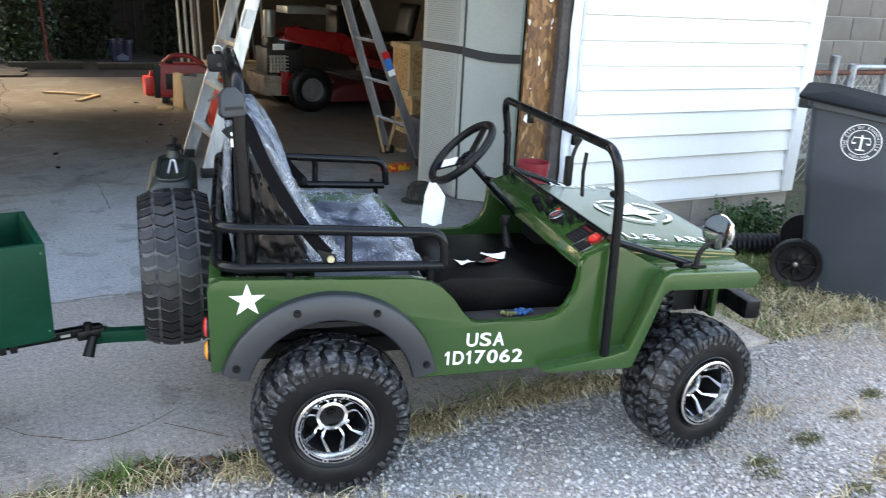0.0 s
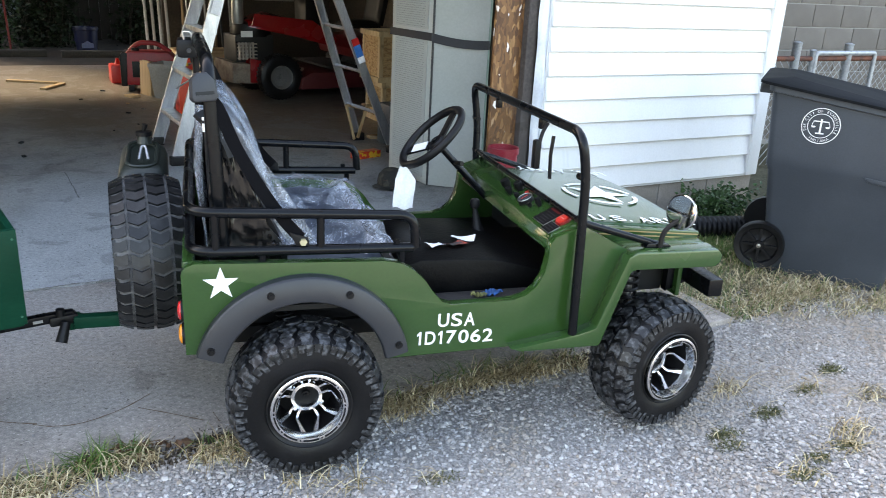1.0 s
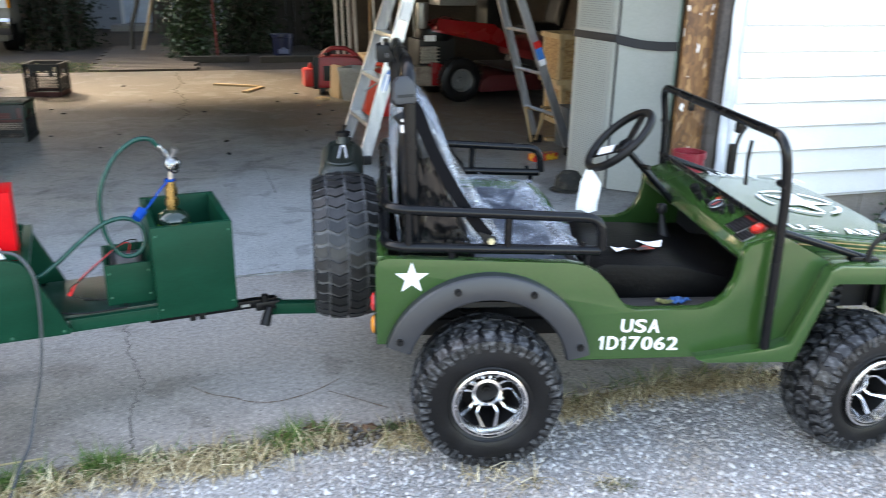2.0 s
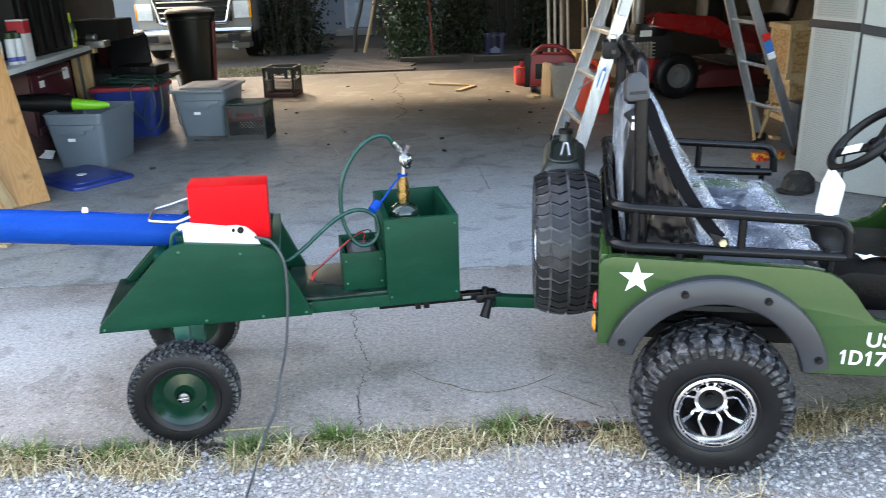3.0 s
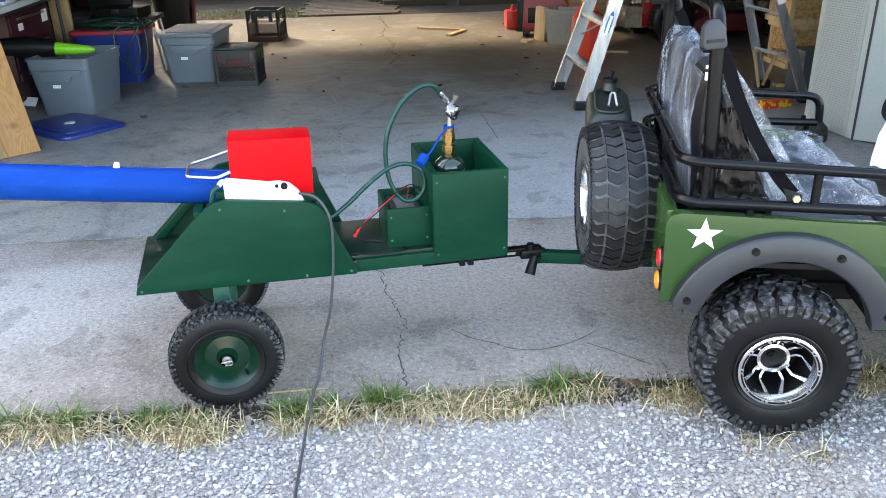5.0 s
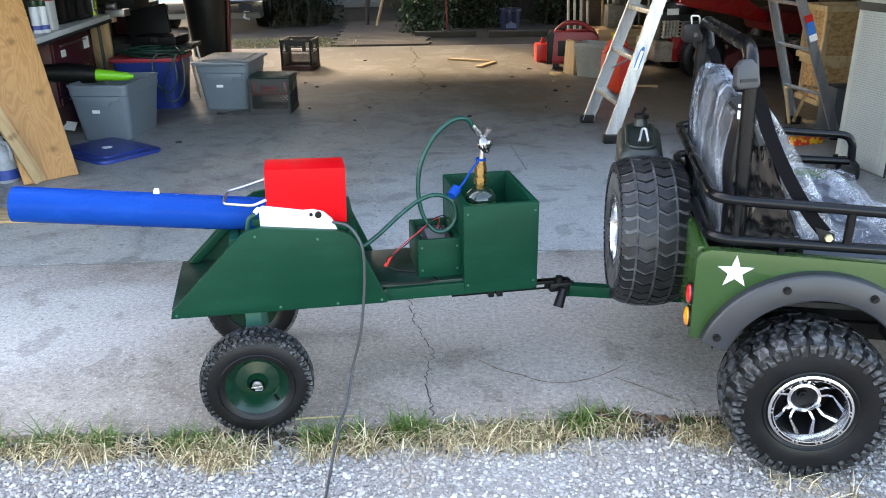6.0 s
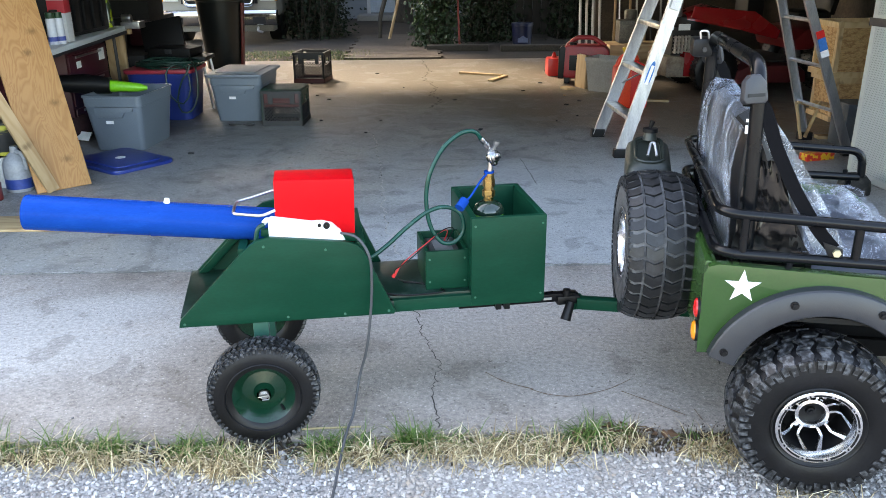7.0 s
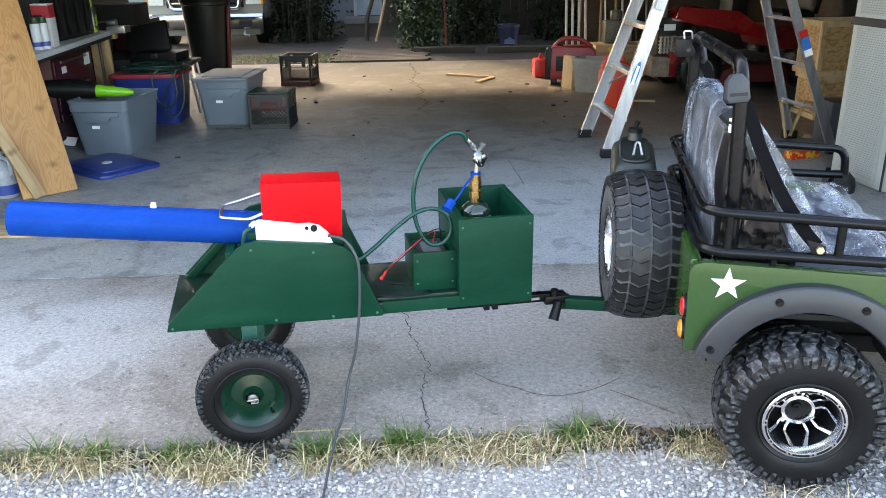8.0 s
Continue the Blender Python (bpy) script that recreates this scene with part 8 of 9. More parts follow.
part("mower_deck", Shape().prism([(0.22, 0.10), (0.24, 0.22), (0.34, 0.27), (0.86, 0.27), (0.95, 0.20), (0.96, 0.10)], -0.20, 0.72), surface("dull_red_deck", (0.075, 0.008, 0.010), 0.5), mow, bevel=0.02)
part("air_filter", Shape().box(-0.12, 0.30, 0.12, 0.42, 0.95, 1.02).tube([(-0.28, 0.2, 0.72), (-0.28, 0.2, 0.98)], 0.06, 12), surface("grey_metal_tray", (0.30, 0.30, 0.29), 0.4, 0.6), mow, bevel=0.01)
part("foot_board", Shape().box(0.55, 0.92, -0.18, 0.70, 0.30, 0.325), DARK, mow, bevel=0.006)

# timber frame boxes by the wall
# Pale crate woods, lightened further to carry the daylight falling on them.
CRATE_PINE = wood("lit_crate_timber", (0.60, 0.44, 0.25), (0.48, 0.32, 0.16), (1, 1, 0.4), 6)
CRATE_BOARD = surface("lit_pale_strand_board", (0.52, 0.33, 0.15), 0.75, 0, 0.2, 22, 70, 0.2, second=(0.36, 0.20, 0.085), blend=(0.48, 0.6), stretch=(1, 1, 2))
for k, (z0, z1, dx, dy) in enumerate(((0.36, 0.80, 0.0, 0.0), (0.0, 0.36, 0.05, 0.03))):
    bx = thing("timber_crate", "pale timber crate with strand board sides, stacked", "crate", Matrix.Translation((2.30 + dx, 4.68 + dy, 0.004 + z0)), "timber crates")
    h = z1 - z0 - 0.003
    for x in (0.0, 0.42):
        for y in (0.0, 0.34):
            part("corner_post", Shape().box(x, x + 0.038, y, y + 0.038, 0, h), CRATE_PINE, bx, bevel=0.002)
    for z in (0.0, h - 0.045):
        for y in (-0.018, 0.378):
            part("rail", Shape().box(-0.018, 0.476, y, y + 0.018, z, z + 0.045), CRATE_PINE, bx, bevel=0.002)
        for x in (-0.018, 0.458):
            part("rail", Shape().box(x, x + 0.018, 0, 0.378, z, z + 0.045), CRATE_PINE, bx, bevel=0.002)
    part("board_side", Shape().box(0.038, 0.42, 0.010, 0.020, 0.045, h - 0.045), CRATE_BOARD, bx)
    part("board_side", Shape().box(0.006, 0.016, 0.038, 0.34, 0.045, h - 0.045), CRATE_BOARD, bx)
solo("grey_bin", Shape().box(1.98, 2.16, 3.75, 3.98, 0.004, 0.32), surface("dark_grey_bin", (0.075, 0.085, 0.095), 0.5), "dark grey plastic bin beside the door leaf", "bin", None, 0.012)
# cap and a small carton on the floor
hat = thing("baseball_cap", "black camouflage cap lying on the floor", "cap", Matrix.Translation((1.50, 2.66, 0.006)) @ Matrix.Rotation(radians(215), 4, "Z"))
HAT = surface("dark_camouflage_cloth", (0.018, 0.018, 0.015), 0.85, 0, 0.2, 22, 120, 0.2, second=(0.05, 0.045, 0.035), blend=(0.5, 0.6))
part("cap_crown", Shape().lathe([(0.092, 0.0), (0.094, 0.03), (0.085, 0.075), (0.055, 0.108), (0.02, 0.118), (0.0001, 0.119)], 24), HAT, hat)
part("cap_peak", Shape().grid([[((0.088 + 0.07 * v * max(0, math.cos(a * 1.3))) * math.cos(a), (0.088 + 0.07 * v * max(0, math.cos(a * 1.3))) * math.sin(a), 0.012 - 0.008 * v * abs(math.sin(a)) + 0.002) for a in [radians(-62 + 124 * i / 14) for i in range(15)]] for v in (0, 0.33, 0.66, 1.0)]), HAT, hat)
part("cap_badge", Shape().disc((0.074, 0, 0.072), 0.026, (0.85, 0, 0.5), 20, 0.003), surface("embroidered_badge", (0.10, 0.045, 0.02), 0.7, second=(0.35, 0.25, 0.08), scale=60), hat, "small embroidered badge")
solo("printed_packet", Shape().box(-0.11, 0.11, -0.04, 0.04, 0.0, 0.05), surface("red_orange_printed_packet", (0.55, 0.03, 0.02), 0.35, 0, 0.1, 26, 60, 0.0, second=(0.70, 0.40, 0.03), blend=(0.5, 0.56)), "bright red and orange printed packet on the floor", "packet", Matrix.Translation((1.66, 3.46, 0.004)) @ Matrix.Rotation(radians(15), 4, "Z"), 0.004)
solo("red_tub", Shape().lathe([(0.0001, 0), (0.062, 0), (0.074, 0.47), (0.080, 0.47), (0.080, 0.50), (0.070, 0.50), (0.058, 0.02), (0.0001, 0.02)], 28), surface("dark_red_tub", (0.24, 0.008, 0.02), 0.4), "tall dull red plastic tub beside the strand board post", "tub", Matrix.Translation((1.555, 1.48, 0.002)))
# offcuts on the floor
for x0, y0, x1, y1 in ((-0.57, 7.76, -0.10, 7.50), (-0.27, 7.10, -0.06, 7.46)):
    a, b = Vector((x0, y0)), Vector((x1, y1))
    solo("timber_offcut", Shape().box(0, (b - a).length, -0.030, 0.030, 0.0, 0.020), PINE_X, "thin pale timber offcut lying on the floor", "offcut", Matrix.Translation((a.x, a.y, 0.005)) @ Matrix.Rotation(math.atan2((b - a).y, (b - a).x), 4, "Z"), 0.002, group="timber offcuts")
solo("timber_offcut", Shape().box(-0.05, 0.05, -0.06, 0.06, 0.0, 0.022), PINE_X, "small pale timber offcut lying on the floor", "offcut", Matrix.Translation((0.49, 6.52, 0.005)) @ Matrix.Rotation(radians(30), 4, "Z"), 0.002, group="timber offcuts")
solo("timber_offcut", Shape().box(-0.16, 0.16, -0.03, 0.03, 0.0, 0.02), PINE_X, "small pale timber offcut lying on the floor", "offcut", Matrix.Translation((1.15, 5.75, 0.005)) @ Matrix.Rotation(radians(-15), 4, "Z"), 0.002, group="timber offcuts")
rnd = random.Random(3)
for k in range(26):
    x, y = rnd.uniform(-2.9, 0.6), rnd.uniform(3.8, 8.4)
    r = rnd.uniform(0.008, 0.022)
    s = Shape().box(-r, r, -r * 0.6, r * 0.6, 0, r * 0.5)
    solo("floor_scrap", s, rnd.choice((DARK, PINE_X, TRIM_GREY, DARK)), "small scrap lying on the garage floor", "scrap", Matrix.Translation((x, y, 0.005)) @ Matrix.Rotation(rnd.uniform(0, 6), 4, "Z"), group="floor scraps")
chain = Shape().tube(smooth_path([(-2.62, 4.86, 0.012), (-2.56, 4.83, 0.012), (-2.50, 4.85, 0.014), (-2.45, 4.82, 0.012), (-2.42, 4.86, 0.012)]), 0.009, 6)
solo("shackle_key", chain, STEEL, "bright metal chain end on the floor", "chain")

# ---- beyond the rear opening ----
# The yard's shade is put into this near-black earth colour.
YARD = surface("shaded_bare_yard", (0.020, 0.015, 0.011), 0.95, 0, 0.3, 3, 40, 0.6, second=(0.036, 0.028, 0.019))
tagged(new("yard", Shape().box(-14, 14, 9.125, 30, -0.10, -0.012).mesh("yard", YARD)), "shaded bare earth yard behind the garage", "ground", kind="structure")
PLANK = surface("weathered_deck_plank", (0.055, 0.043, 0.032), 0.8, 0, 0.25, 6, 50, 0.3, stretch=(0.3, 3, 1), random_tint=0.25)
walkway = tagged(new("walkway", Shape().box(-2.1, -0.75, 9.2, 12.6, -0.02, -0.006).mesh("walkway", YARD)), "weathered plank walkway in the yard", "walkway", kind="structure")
pl = Shape().box(-0.66, 0.66, -0.075, 0.075, 0, 0.025).mesh("plank", PLANK, 0.004)
for k in range(20):
    ob = new("plank", pl)
    ob.parent = walkway
    ob.location = (-1.42 + 0.04 * math.sin(k * 2.1), 9.32 + 0.165 * k, -0.008)
TRUCK = surface("cream_truck_paint", (0.24, 0.225, 0.19), 0.35, 0, 0.05, 2, 90, 0.01, coat=0.4)
truck = thing("pickup_truck", "cream pickup truck with a chrome grille and bumper, parked behind", "vehicle", Matrix.Translation((-4.22, 11.55, -0.012)))
TW = 0.90
part("body_front", Shape().prism([(-0.02, 0.50), (-0.02, 1.00), (0.10, 1.13), (1.5, 1.22), (1.5, 0.45), (0.2, 0.42)], -TW, TW, "x"), TRUCK, truck, bevel=0.03)
part("cab", Shape().prism([(1.4, 1.15), (2.0, 1.85), (3.5, 1.9), (3.6, 1.1), (3.6, 0.5), (1.4, 0.5)], -TW + 0.04, TW - 0.04, "x"), TRUCK, truck, bevel=0.05)
part("windscreen", Shape().prism([(1.43, 1.20), (1.96, 1.80), (1.94, 1.83), (1.40, 1.22)], -TW + 0.12, TW - 0.12, "x"), surface("dark_car_glass", (0.01, 0.012, 0.014), 0.05), truck)
part("truck_bed", Shape().box(-TW, TW, 3.6, 5.4, 0.5, 1.25), TRUCK, truck, bevel=0.04)
bump = part("bumper", Shape().prism([(-0.22, 0.30), (-0.25, 0.36), (-0.25, 0.48), (-0.21, 0.53), (-0.05, 0.53), (-0.05, 0.30)], -TW - 0.02, TW + 0.02, "x"), CHROME, truck, "chrome bumper", bevel=0.012)
for x in (-0.75, 0.55):
    part("bumper_inset", Shape().box(x, x + 0.20, -0.262, -0.24, 0.33, 0.43), DARK, bump)
part("valance", Shape().box(-TW + 0.05, TW - 0.05, -0.12, 0.2, 0.20, 0.32), surface("cream_valance", (0.16, 0.15, 0.13), 0.5), truck, bevel=0.02)
gr = part("grille", Shape().box(-0.60, 0.60, -0.05, 0.02, 0.62, 0.99), DARK, truck)
part("grille_surround", Shape().tube(rounded([(-0.62, -0.06, 0.98), (-0.52, -0.07, 0.60), (0.52, -0.07, 0.60), (0.62, -0.06, 0.98), (-0.62, -0.06, 0.98)], 0.06), 0.034, 10), CHROME, truck, "chrome grille surround")
for z in (0.69, 0.77, 0.85, 0.93):
    part("grille_bar", Shape().box(-0.56, 0.56, -0.075, -0.045, z - 0.012, z + 0.012), CHROME, gr)
part("grille_badge", Shape().prism([(0.085 * math.cos(2 * math.pi * i / 24), 0.81 + 0.035 * math.sin(2 * math.pi * i / 24)) for i in range(24)], -0.095, -0.07), surface("dark_badge", (0.02, 0.03, 0.08), 0.2), gr, "dark oval badge")
LENS = surface("clear_headlamp_lens", (0.62, 0.62, 0.58), 0.12, coat=0.5)
for sx in (-1, 1):
    part("headlamp", Shape().box(min(sx * 0.64, sx * 0.88), max(sx * 0.64, sx * 0.88), -0.055, 0.0, 0.66, 0.92), LENS, truck, "clear headlamp", bevel=0.012)
    part("indicator", Shape().box(min(sx * 0.86, sx * 0.915), max(sx * 0.86, sx * 0.915), -0.045, 0.06, 0.66, 0.92), AMBER_LENS, truck, "amber indicator", bevel=0.008)
    for y in (0.65, 4.3):
        w = part("wheel", Shape().lathe([(0.0001, 0.06), (0.12, 0.06), (0.20, 0.09), (0.21, -0.1), (0.0001, -0.1)], 24), STEEL, truck)
        w.matrix_basis = Matrix.Translation((sx * 0.78, y, 0.36)) @ Matrix.Rotation(radians(90 * sx), 4, "Y")
        part("tyre", Shape().lathe([(0.20, -0.11), (0.30, -0.12), (0.355, -0.10), (0.36, 0), (0.355, 0.10), (0.30, 0.12), (0.20, 0.11)], 32), RUBBER, w)
part("tow_hook", Shape().tube(rounded([(0.62, -0.2, 0.27), (0.62, -0.28, 0.22), (0.70, -0.28, 0.20)], 0.03), 0.018, 8), STEEL, truck)

# next house with a pale blue door
HOUSE = surface("blue_grey_house_siding", (0.20, 0.225, 0.255), 0.6, 0, 0.06, 3, 50, 0.05, stretch=(0.3, 1, 8))
house = thing("neighbour_house", "blue-grey house wall with a pale panelled door across the yard", "house", None)
part("wall", Shape().box(-7.5, 4.5, 16.6, 17.0, -0.1, 3.2), HOUSE, house)
hd = part("door", Shape().box(-2.15, -1.30, 16.52, 16.60, 0.12, 2.15), surface("pale_blue_door_paint", (0.42, 0.50, 0.58), 0.45), house, "pale blue panelled door", bevel=0.006)
part("door_panel", Shape().box(-2.0, -1.45, 16.505, 16.525, 0.75, 1.40), surface("pale_blue_panel", (0.48, 0.55, 0.62), 0.4), hd, bevel=0.006)
part("door_panel", Shape().box(-2.0, -1.45, 16.505, 16.525, 0.22, 0.62), surface("pale_blue_panel_b", (0.45, 0.53, 0.60), 0.4), hd, bevel=0.006)
part("step", Shape().box(-2.4, -1.0, 15.9, 16.55, -0.02, 0.10), surface("grey_step", (0.22, 0.215, 0.20), 0.85), house, bevel=0.01)
for x in (-2.22, -1.30):
    part("door_frame", Shape().box(x, x + 0.07, 16.50, 16.62, 0.10, 2.2), surface("white_frame_paint", (0.55, 0.57, 0.58), 0.5), house)

# LEAF_DK has shade put into its colour, making up for thin canopy shadow.
LEAF_DK = surface("shade_darkened_leaf", (0.007, 0.014, 0.005), 0.6, 0, 0.3, 4, 30, 0.0, second=(0.013, 0.025, 0.008), specular=0.25)
LEAF_MD = surface("ivy_leaf", (0.016, 0.042, 0.012), 0.42, 0, 0.3, 6, 30, 0.0, second=(0.045, 0.085, 0.028), blend=(0.48, 0.72))
TWIG = surface("grey_twig", (0.040, 0.034, 0.026), 0.85, 0, 0.2, 8, 60, 0.2)
BARK = surface("grey_brown_bark", (0.055, 0.045, 0.035), 0.9, 0, 0.3, 10, 40, 0.6, stretch=(2, 2, 0.4))


def leaf_cloud(s, n, place, size, rng, flat=0.5):
    """Many small folded leaves about points that place() gives."""
    for _ in range(n):
        p = place()
        d = Vector((rng.uniform(-1, 1), rng.uniform(-1, 1), rng.uniform(-1, flat))).normalized()
        w = d.cross(Vector((rng.uniform(-1, 1), rng.uniform(-1, 1), rng.uniform(-1, 1)))).normalized()
        l = size * rng.uniform(0.6, 1.4)
        up = d.cross(w) * l * 0.15
        s.add([p, p + d * l * 0.45 + w * l * 0.36 + up, p + d * l, p + d * l * 0.45 - w * l * 0.36 + up], [(0, 1, 2), (0, 2, 3)])


def shrub(name, label, cx, cy, rx, ry, h, n, size, seed, mt, twigs=40):
    rng = random.Random(seed)
    ob = thing(name, label, "shrub", Matrix.Translation((cx, cy, -0.012)), "yard shrubs")
    tw = Shape()
    tips = []
    for k in range(twigs):
        a, q = rng.uniform(0, 6.28), rng.uniform(0.1, 1)
        b = Vector((rng.uniform(-0.5, 0.5) * rx, rng.uniform(-0.5, 0.5) * ry, 0))
        t = Vector((math.cos(a) * rx * q, math.sin(a) * ry * q, h * rng.uniform(0.5, 1.0)))
        mid = b.lerp(t, 0.5) + Vector((rng.uniform(-0.1, 0.1), rng.uniform(-0.1, 0.1), h * 0.12))
        tw.tube(smooth_path([b, mid, t], 4), [0.011, 0.010, 0.009, 0.008, 0.007, 0.006, 0.005, 0.004, 0.003], 5, caps=False)
        tips += [b.lerp(mid, 0.15), b.lerp(mid, 0.5), mid, t, mid.lerp(t, 0.5)]
    tagged(part("branch", tw, TWIG, ob), kind="stuff")
    lv = Shape()
    leaf_cloud(lv, n, lambda: rng.choice(tips) + Vector((rng.gauss(0, 0.16), rng.gauss(0, 0.14), rng.gauss(0, 0.16))), size, rng)
    tagged(part("crown", lv, mt, ob, smooth=0), kind="stuff")


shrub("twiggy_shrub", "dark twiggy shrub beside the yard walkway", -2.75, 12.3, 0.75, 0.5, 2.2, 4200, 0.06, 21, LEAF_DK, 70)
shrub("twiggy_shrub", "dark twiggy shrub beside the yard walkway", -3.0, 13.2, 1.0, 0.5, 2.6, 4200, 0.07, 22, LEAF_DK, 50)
shrub("ivy_clump", "leafy green ivy clump at the foot of a trunk", -0.80, 10.75, 0.34, 0.30, 1.9, 5200, 0.062, 23, LEAF_MD, 40)
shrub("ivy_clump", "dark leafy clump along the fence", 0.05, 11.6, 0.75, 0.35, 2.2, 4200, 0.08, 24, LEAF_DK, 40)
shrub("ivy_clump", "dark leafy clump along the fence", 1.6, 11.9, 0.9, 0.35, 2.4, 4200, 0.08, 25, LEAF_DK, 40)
solo("tree_trunk", Shape().tube([(-0.72, 11.0, -0.05), (-0.74, 11.02, 0.8), (-0.70, 11.05, 2.0), (-0.66, 11.1, 4.0)], [0.17, 0.14, 0.125, 0.10], 16), BARK, "grey tree trunk overgrown with ivy", "tree")
solo("red_stake", Shape().tube([(-0.46, 10.40, -0.01), (-0.52, 10.5, 1.6)], 0.014, 8), surface("dull_red_stake", (0.20, 0.03, 0.025), 0.6), "thin dull red stake in the yard", "stake")
for pts, r in (([(-1.72, 11.9, 0.0), (-1.70, 11.9, 0.35), (-1.60, 11.95, 0.7), (-1.50, 12.0, 1.2)], 0.035), ([(-1.56, 11.75, 0.0), (-1.42, 11.85, 0.55), (-1.28, 12.0, 1.2)], 0.024)):
    solo("old_pole", Shape().tube(smooth_path(pts), r, 8), TWIG if r > 0.03 else PINE, "weathered pole leaning in the yard", "pole")
for x0, x1, y in ((-0.95, -0.05, 10.15), (0.12, 1.9, 10.05)):
    solo("border_timber", Shape().box(x0, x1, y, y + 0.14, -0.02, 0.075), surface("weathered_border_timber", (0.050, 0.042, 0.033), 0.85, 0, 0.2, 5, 40, 0.3), "weathered border timber on the ground", "timber", None, 0.012)
# Boards coloured almost black to carry the yard's shade.
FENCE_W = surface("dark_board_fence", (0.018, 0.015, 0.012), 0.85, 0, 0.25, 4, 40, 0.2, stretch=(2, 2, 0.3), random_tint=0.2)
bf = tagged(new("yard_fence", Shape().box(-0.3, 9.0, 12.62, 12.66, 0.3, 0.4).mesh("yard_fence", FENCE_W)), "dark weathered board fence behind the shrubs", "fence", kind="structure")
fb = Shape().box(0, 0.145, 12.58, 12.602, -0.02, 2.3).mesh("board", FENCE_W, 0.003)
for k in range(62):
    ob = new("board", fb)
    ob.parent = bf
    ob.location = (-0.3 + 0.15 * k, 0, 0.02 * math.sin(k * 1.7))
buck = thing("plastic_bucket", "dark blue plastic bucket in the shaded yard", "bucket", Matrix.Translation((0.47, 10.45, -0.012)))
part("bucket_body", Shape().lathe([(0.0001, 0), (0.13, 0), (0.155, 0.33), (0.165, 0.335), (0.165, 0.37), (0.15, 0.37), (0.12, 0.02), (0.0001, 0.02)], 28), surface("dark_blue_bucket", (0.002, 0.006, 0.038), 0.4), buck)
part("bucket_mark", Shape().prism([(-0.075, 0.10), (0.075, 0.10), (0.075, 0.16), (0.045, 0.165), (0.0, 0.20), (-0.045, 0.165), (-0.075, 0.16)], -0.158, -0.134), surface("pale_print", (0.10, 0.13, 0.24), 0.5), buck, "pale printed shape")
# tall trees added to shade the yard, their crowns out of view
for cx, cy, h, rr, seed in ((3.2, 14.5, 7, 3.0, 32), (0.6, 13.6, 6.5, 2.6, 34), (-1.4, 15.6, 6.5, 2.0, 35), (-8.2, 12.2, 7, 2.6, 36), (-5.2, 17.5, 8, 3.2, 37), (2.1, 12.1, 6, 2.8, 38), (5.6, 12.0, 6.5, 2.8, 39)):
    rng = random.Random(seed)
    tr_ = thing("yard_tree", "broad leafy tree added to shade the back yard, crown out of view", "tree", Matrix.Translation((cx, cy, -0.05)), "yard trees")
    wd = Shape().tube([(0, 0, 0), (0.05, 0, h * 0.3), (0, 0.1, h * 0.8)], [0.20, 0.15, 0.05], 12)
    tips = []
    for k in range(16):
        a, z = rng.uniform(0, 6.28), h * rng.uniform(0.32, 0.75)
        e = Vector((math.cos(a) * rr * rng.uniform(0.4, 1), math.sin(a) * rr * rng.uniform(0.4, 1), z + h * rng.uniform(0.05, 0.28)))
        wd.tube(smooth_path([(0, 0, z), Vector((0, 0, z)).lerp(e, 0.5) + Vector((0, 0, 0.2)), e], 3), [0.07, 0.055, 0.045, 0.035, 0.025, 0.018, 0.01], 6, caps=False)
        tips += [e, e * 0.75 + Vector((0, 0, z * 0.25)), e * 0.5 + Vector((0, 0, z * 0.5))]
    part("trunk", wd, BARK, tr_)
    lv = Shape()
    leaf_cloud(lv, 9000 if cx > 0 else 5600, lambda: rng.choice(tips) + Vector((rng.gauss(0, 0.5), rng.gauss(0, 0.5), rng.gauss(0, 0.4))), 0.30 if cx > 0 else 0.20, rng)
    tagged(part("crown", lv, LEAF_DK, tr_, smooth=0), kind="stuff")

# ---- wheeled refuse cart by the wall ----
cart = thing("refuse_cart", "dark grey wheeled refuse cart with a white round seal", "refuse cart", Matrix.Translation((2.66, 0.60, -0.030)) @ Matrix(((0.596, 0.803, 0, 0), (-0.803, 0.596, 0, 0), (0, 0, 1, 0), (0, 0, 0, 1))))
CART = surface("dark_grey_cart_plastic", (0.040, 0.047, 0.056), 0.45, 0, 0.07, 3, 160, 0.05, second=(0.050, 0.058, 0.068), specular=0.35)


def cart_ring(u0, u1, n0, n1, z0, z1, r=0.035):
    out = []
    for cx, cy, a0 in ((u1 - r, n1 - r, 0), (u0 + r, n1 - r, 90), (u0 + r, n0 + r, 180), (u1 - r, n0 + r, 270)):
        for i in range(5):
            x = cx + r * math.cos(radians(a0 + 22.5 * i))
            out.append((x, cy + r * math.sin(radians(a0 + 22.5 * i)), z0 + (z1 - z0) * (x - u0) / (u1 - u0)))
    return out + [out[0]]


rows = [cart_ring(-0.070, 0.46, 0.02, 0.50, 0.0, 0.0), cart_ring(-0.076, 0.465, 0.015, 0.51, 0.03, 0.03), cart_ring(-0.136, 0.52, -0.012, 0.55, 0.52, 0.50), cart_ring(-0.150, 0.53, -0.026, 0.56, 0.56, 0.53), cart_ring(-0.154, 0.535, -0.026, 0.56, 0.62, 0.56), cart_ring(-0.176, 0.56, -0.038, 0.58, 0.90, 0.80), cart_ring(-0.192, 0.58, -0.058, 0.60, 0.905, 0.805), cart_ring(-0.192, 0.58, -0.058, 0.60, 0.935, 0.830)]
s = Shape().grid(rows)
s.add(rows[0][:-1], [list(range(len(rows[0]) - 1))])
part("bin_body", s, CART, cart, smooth=50)
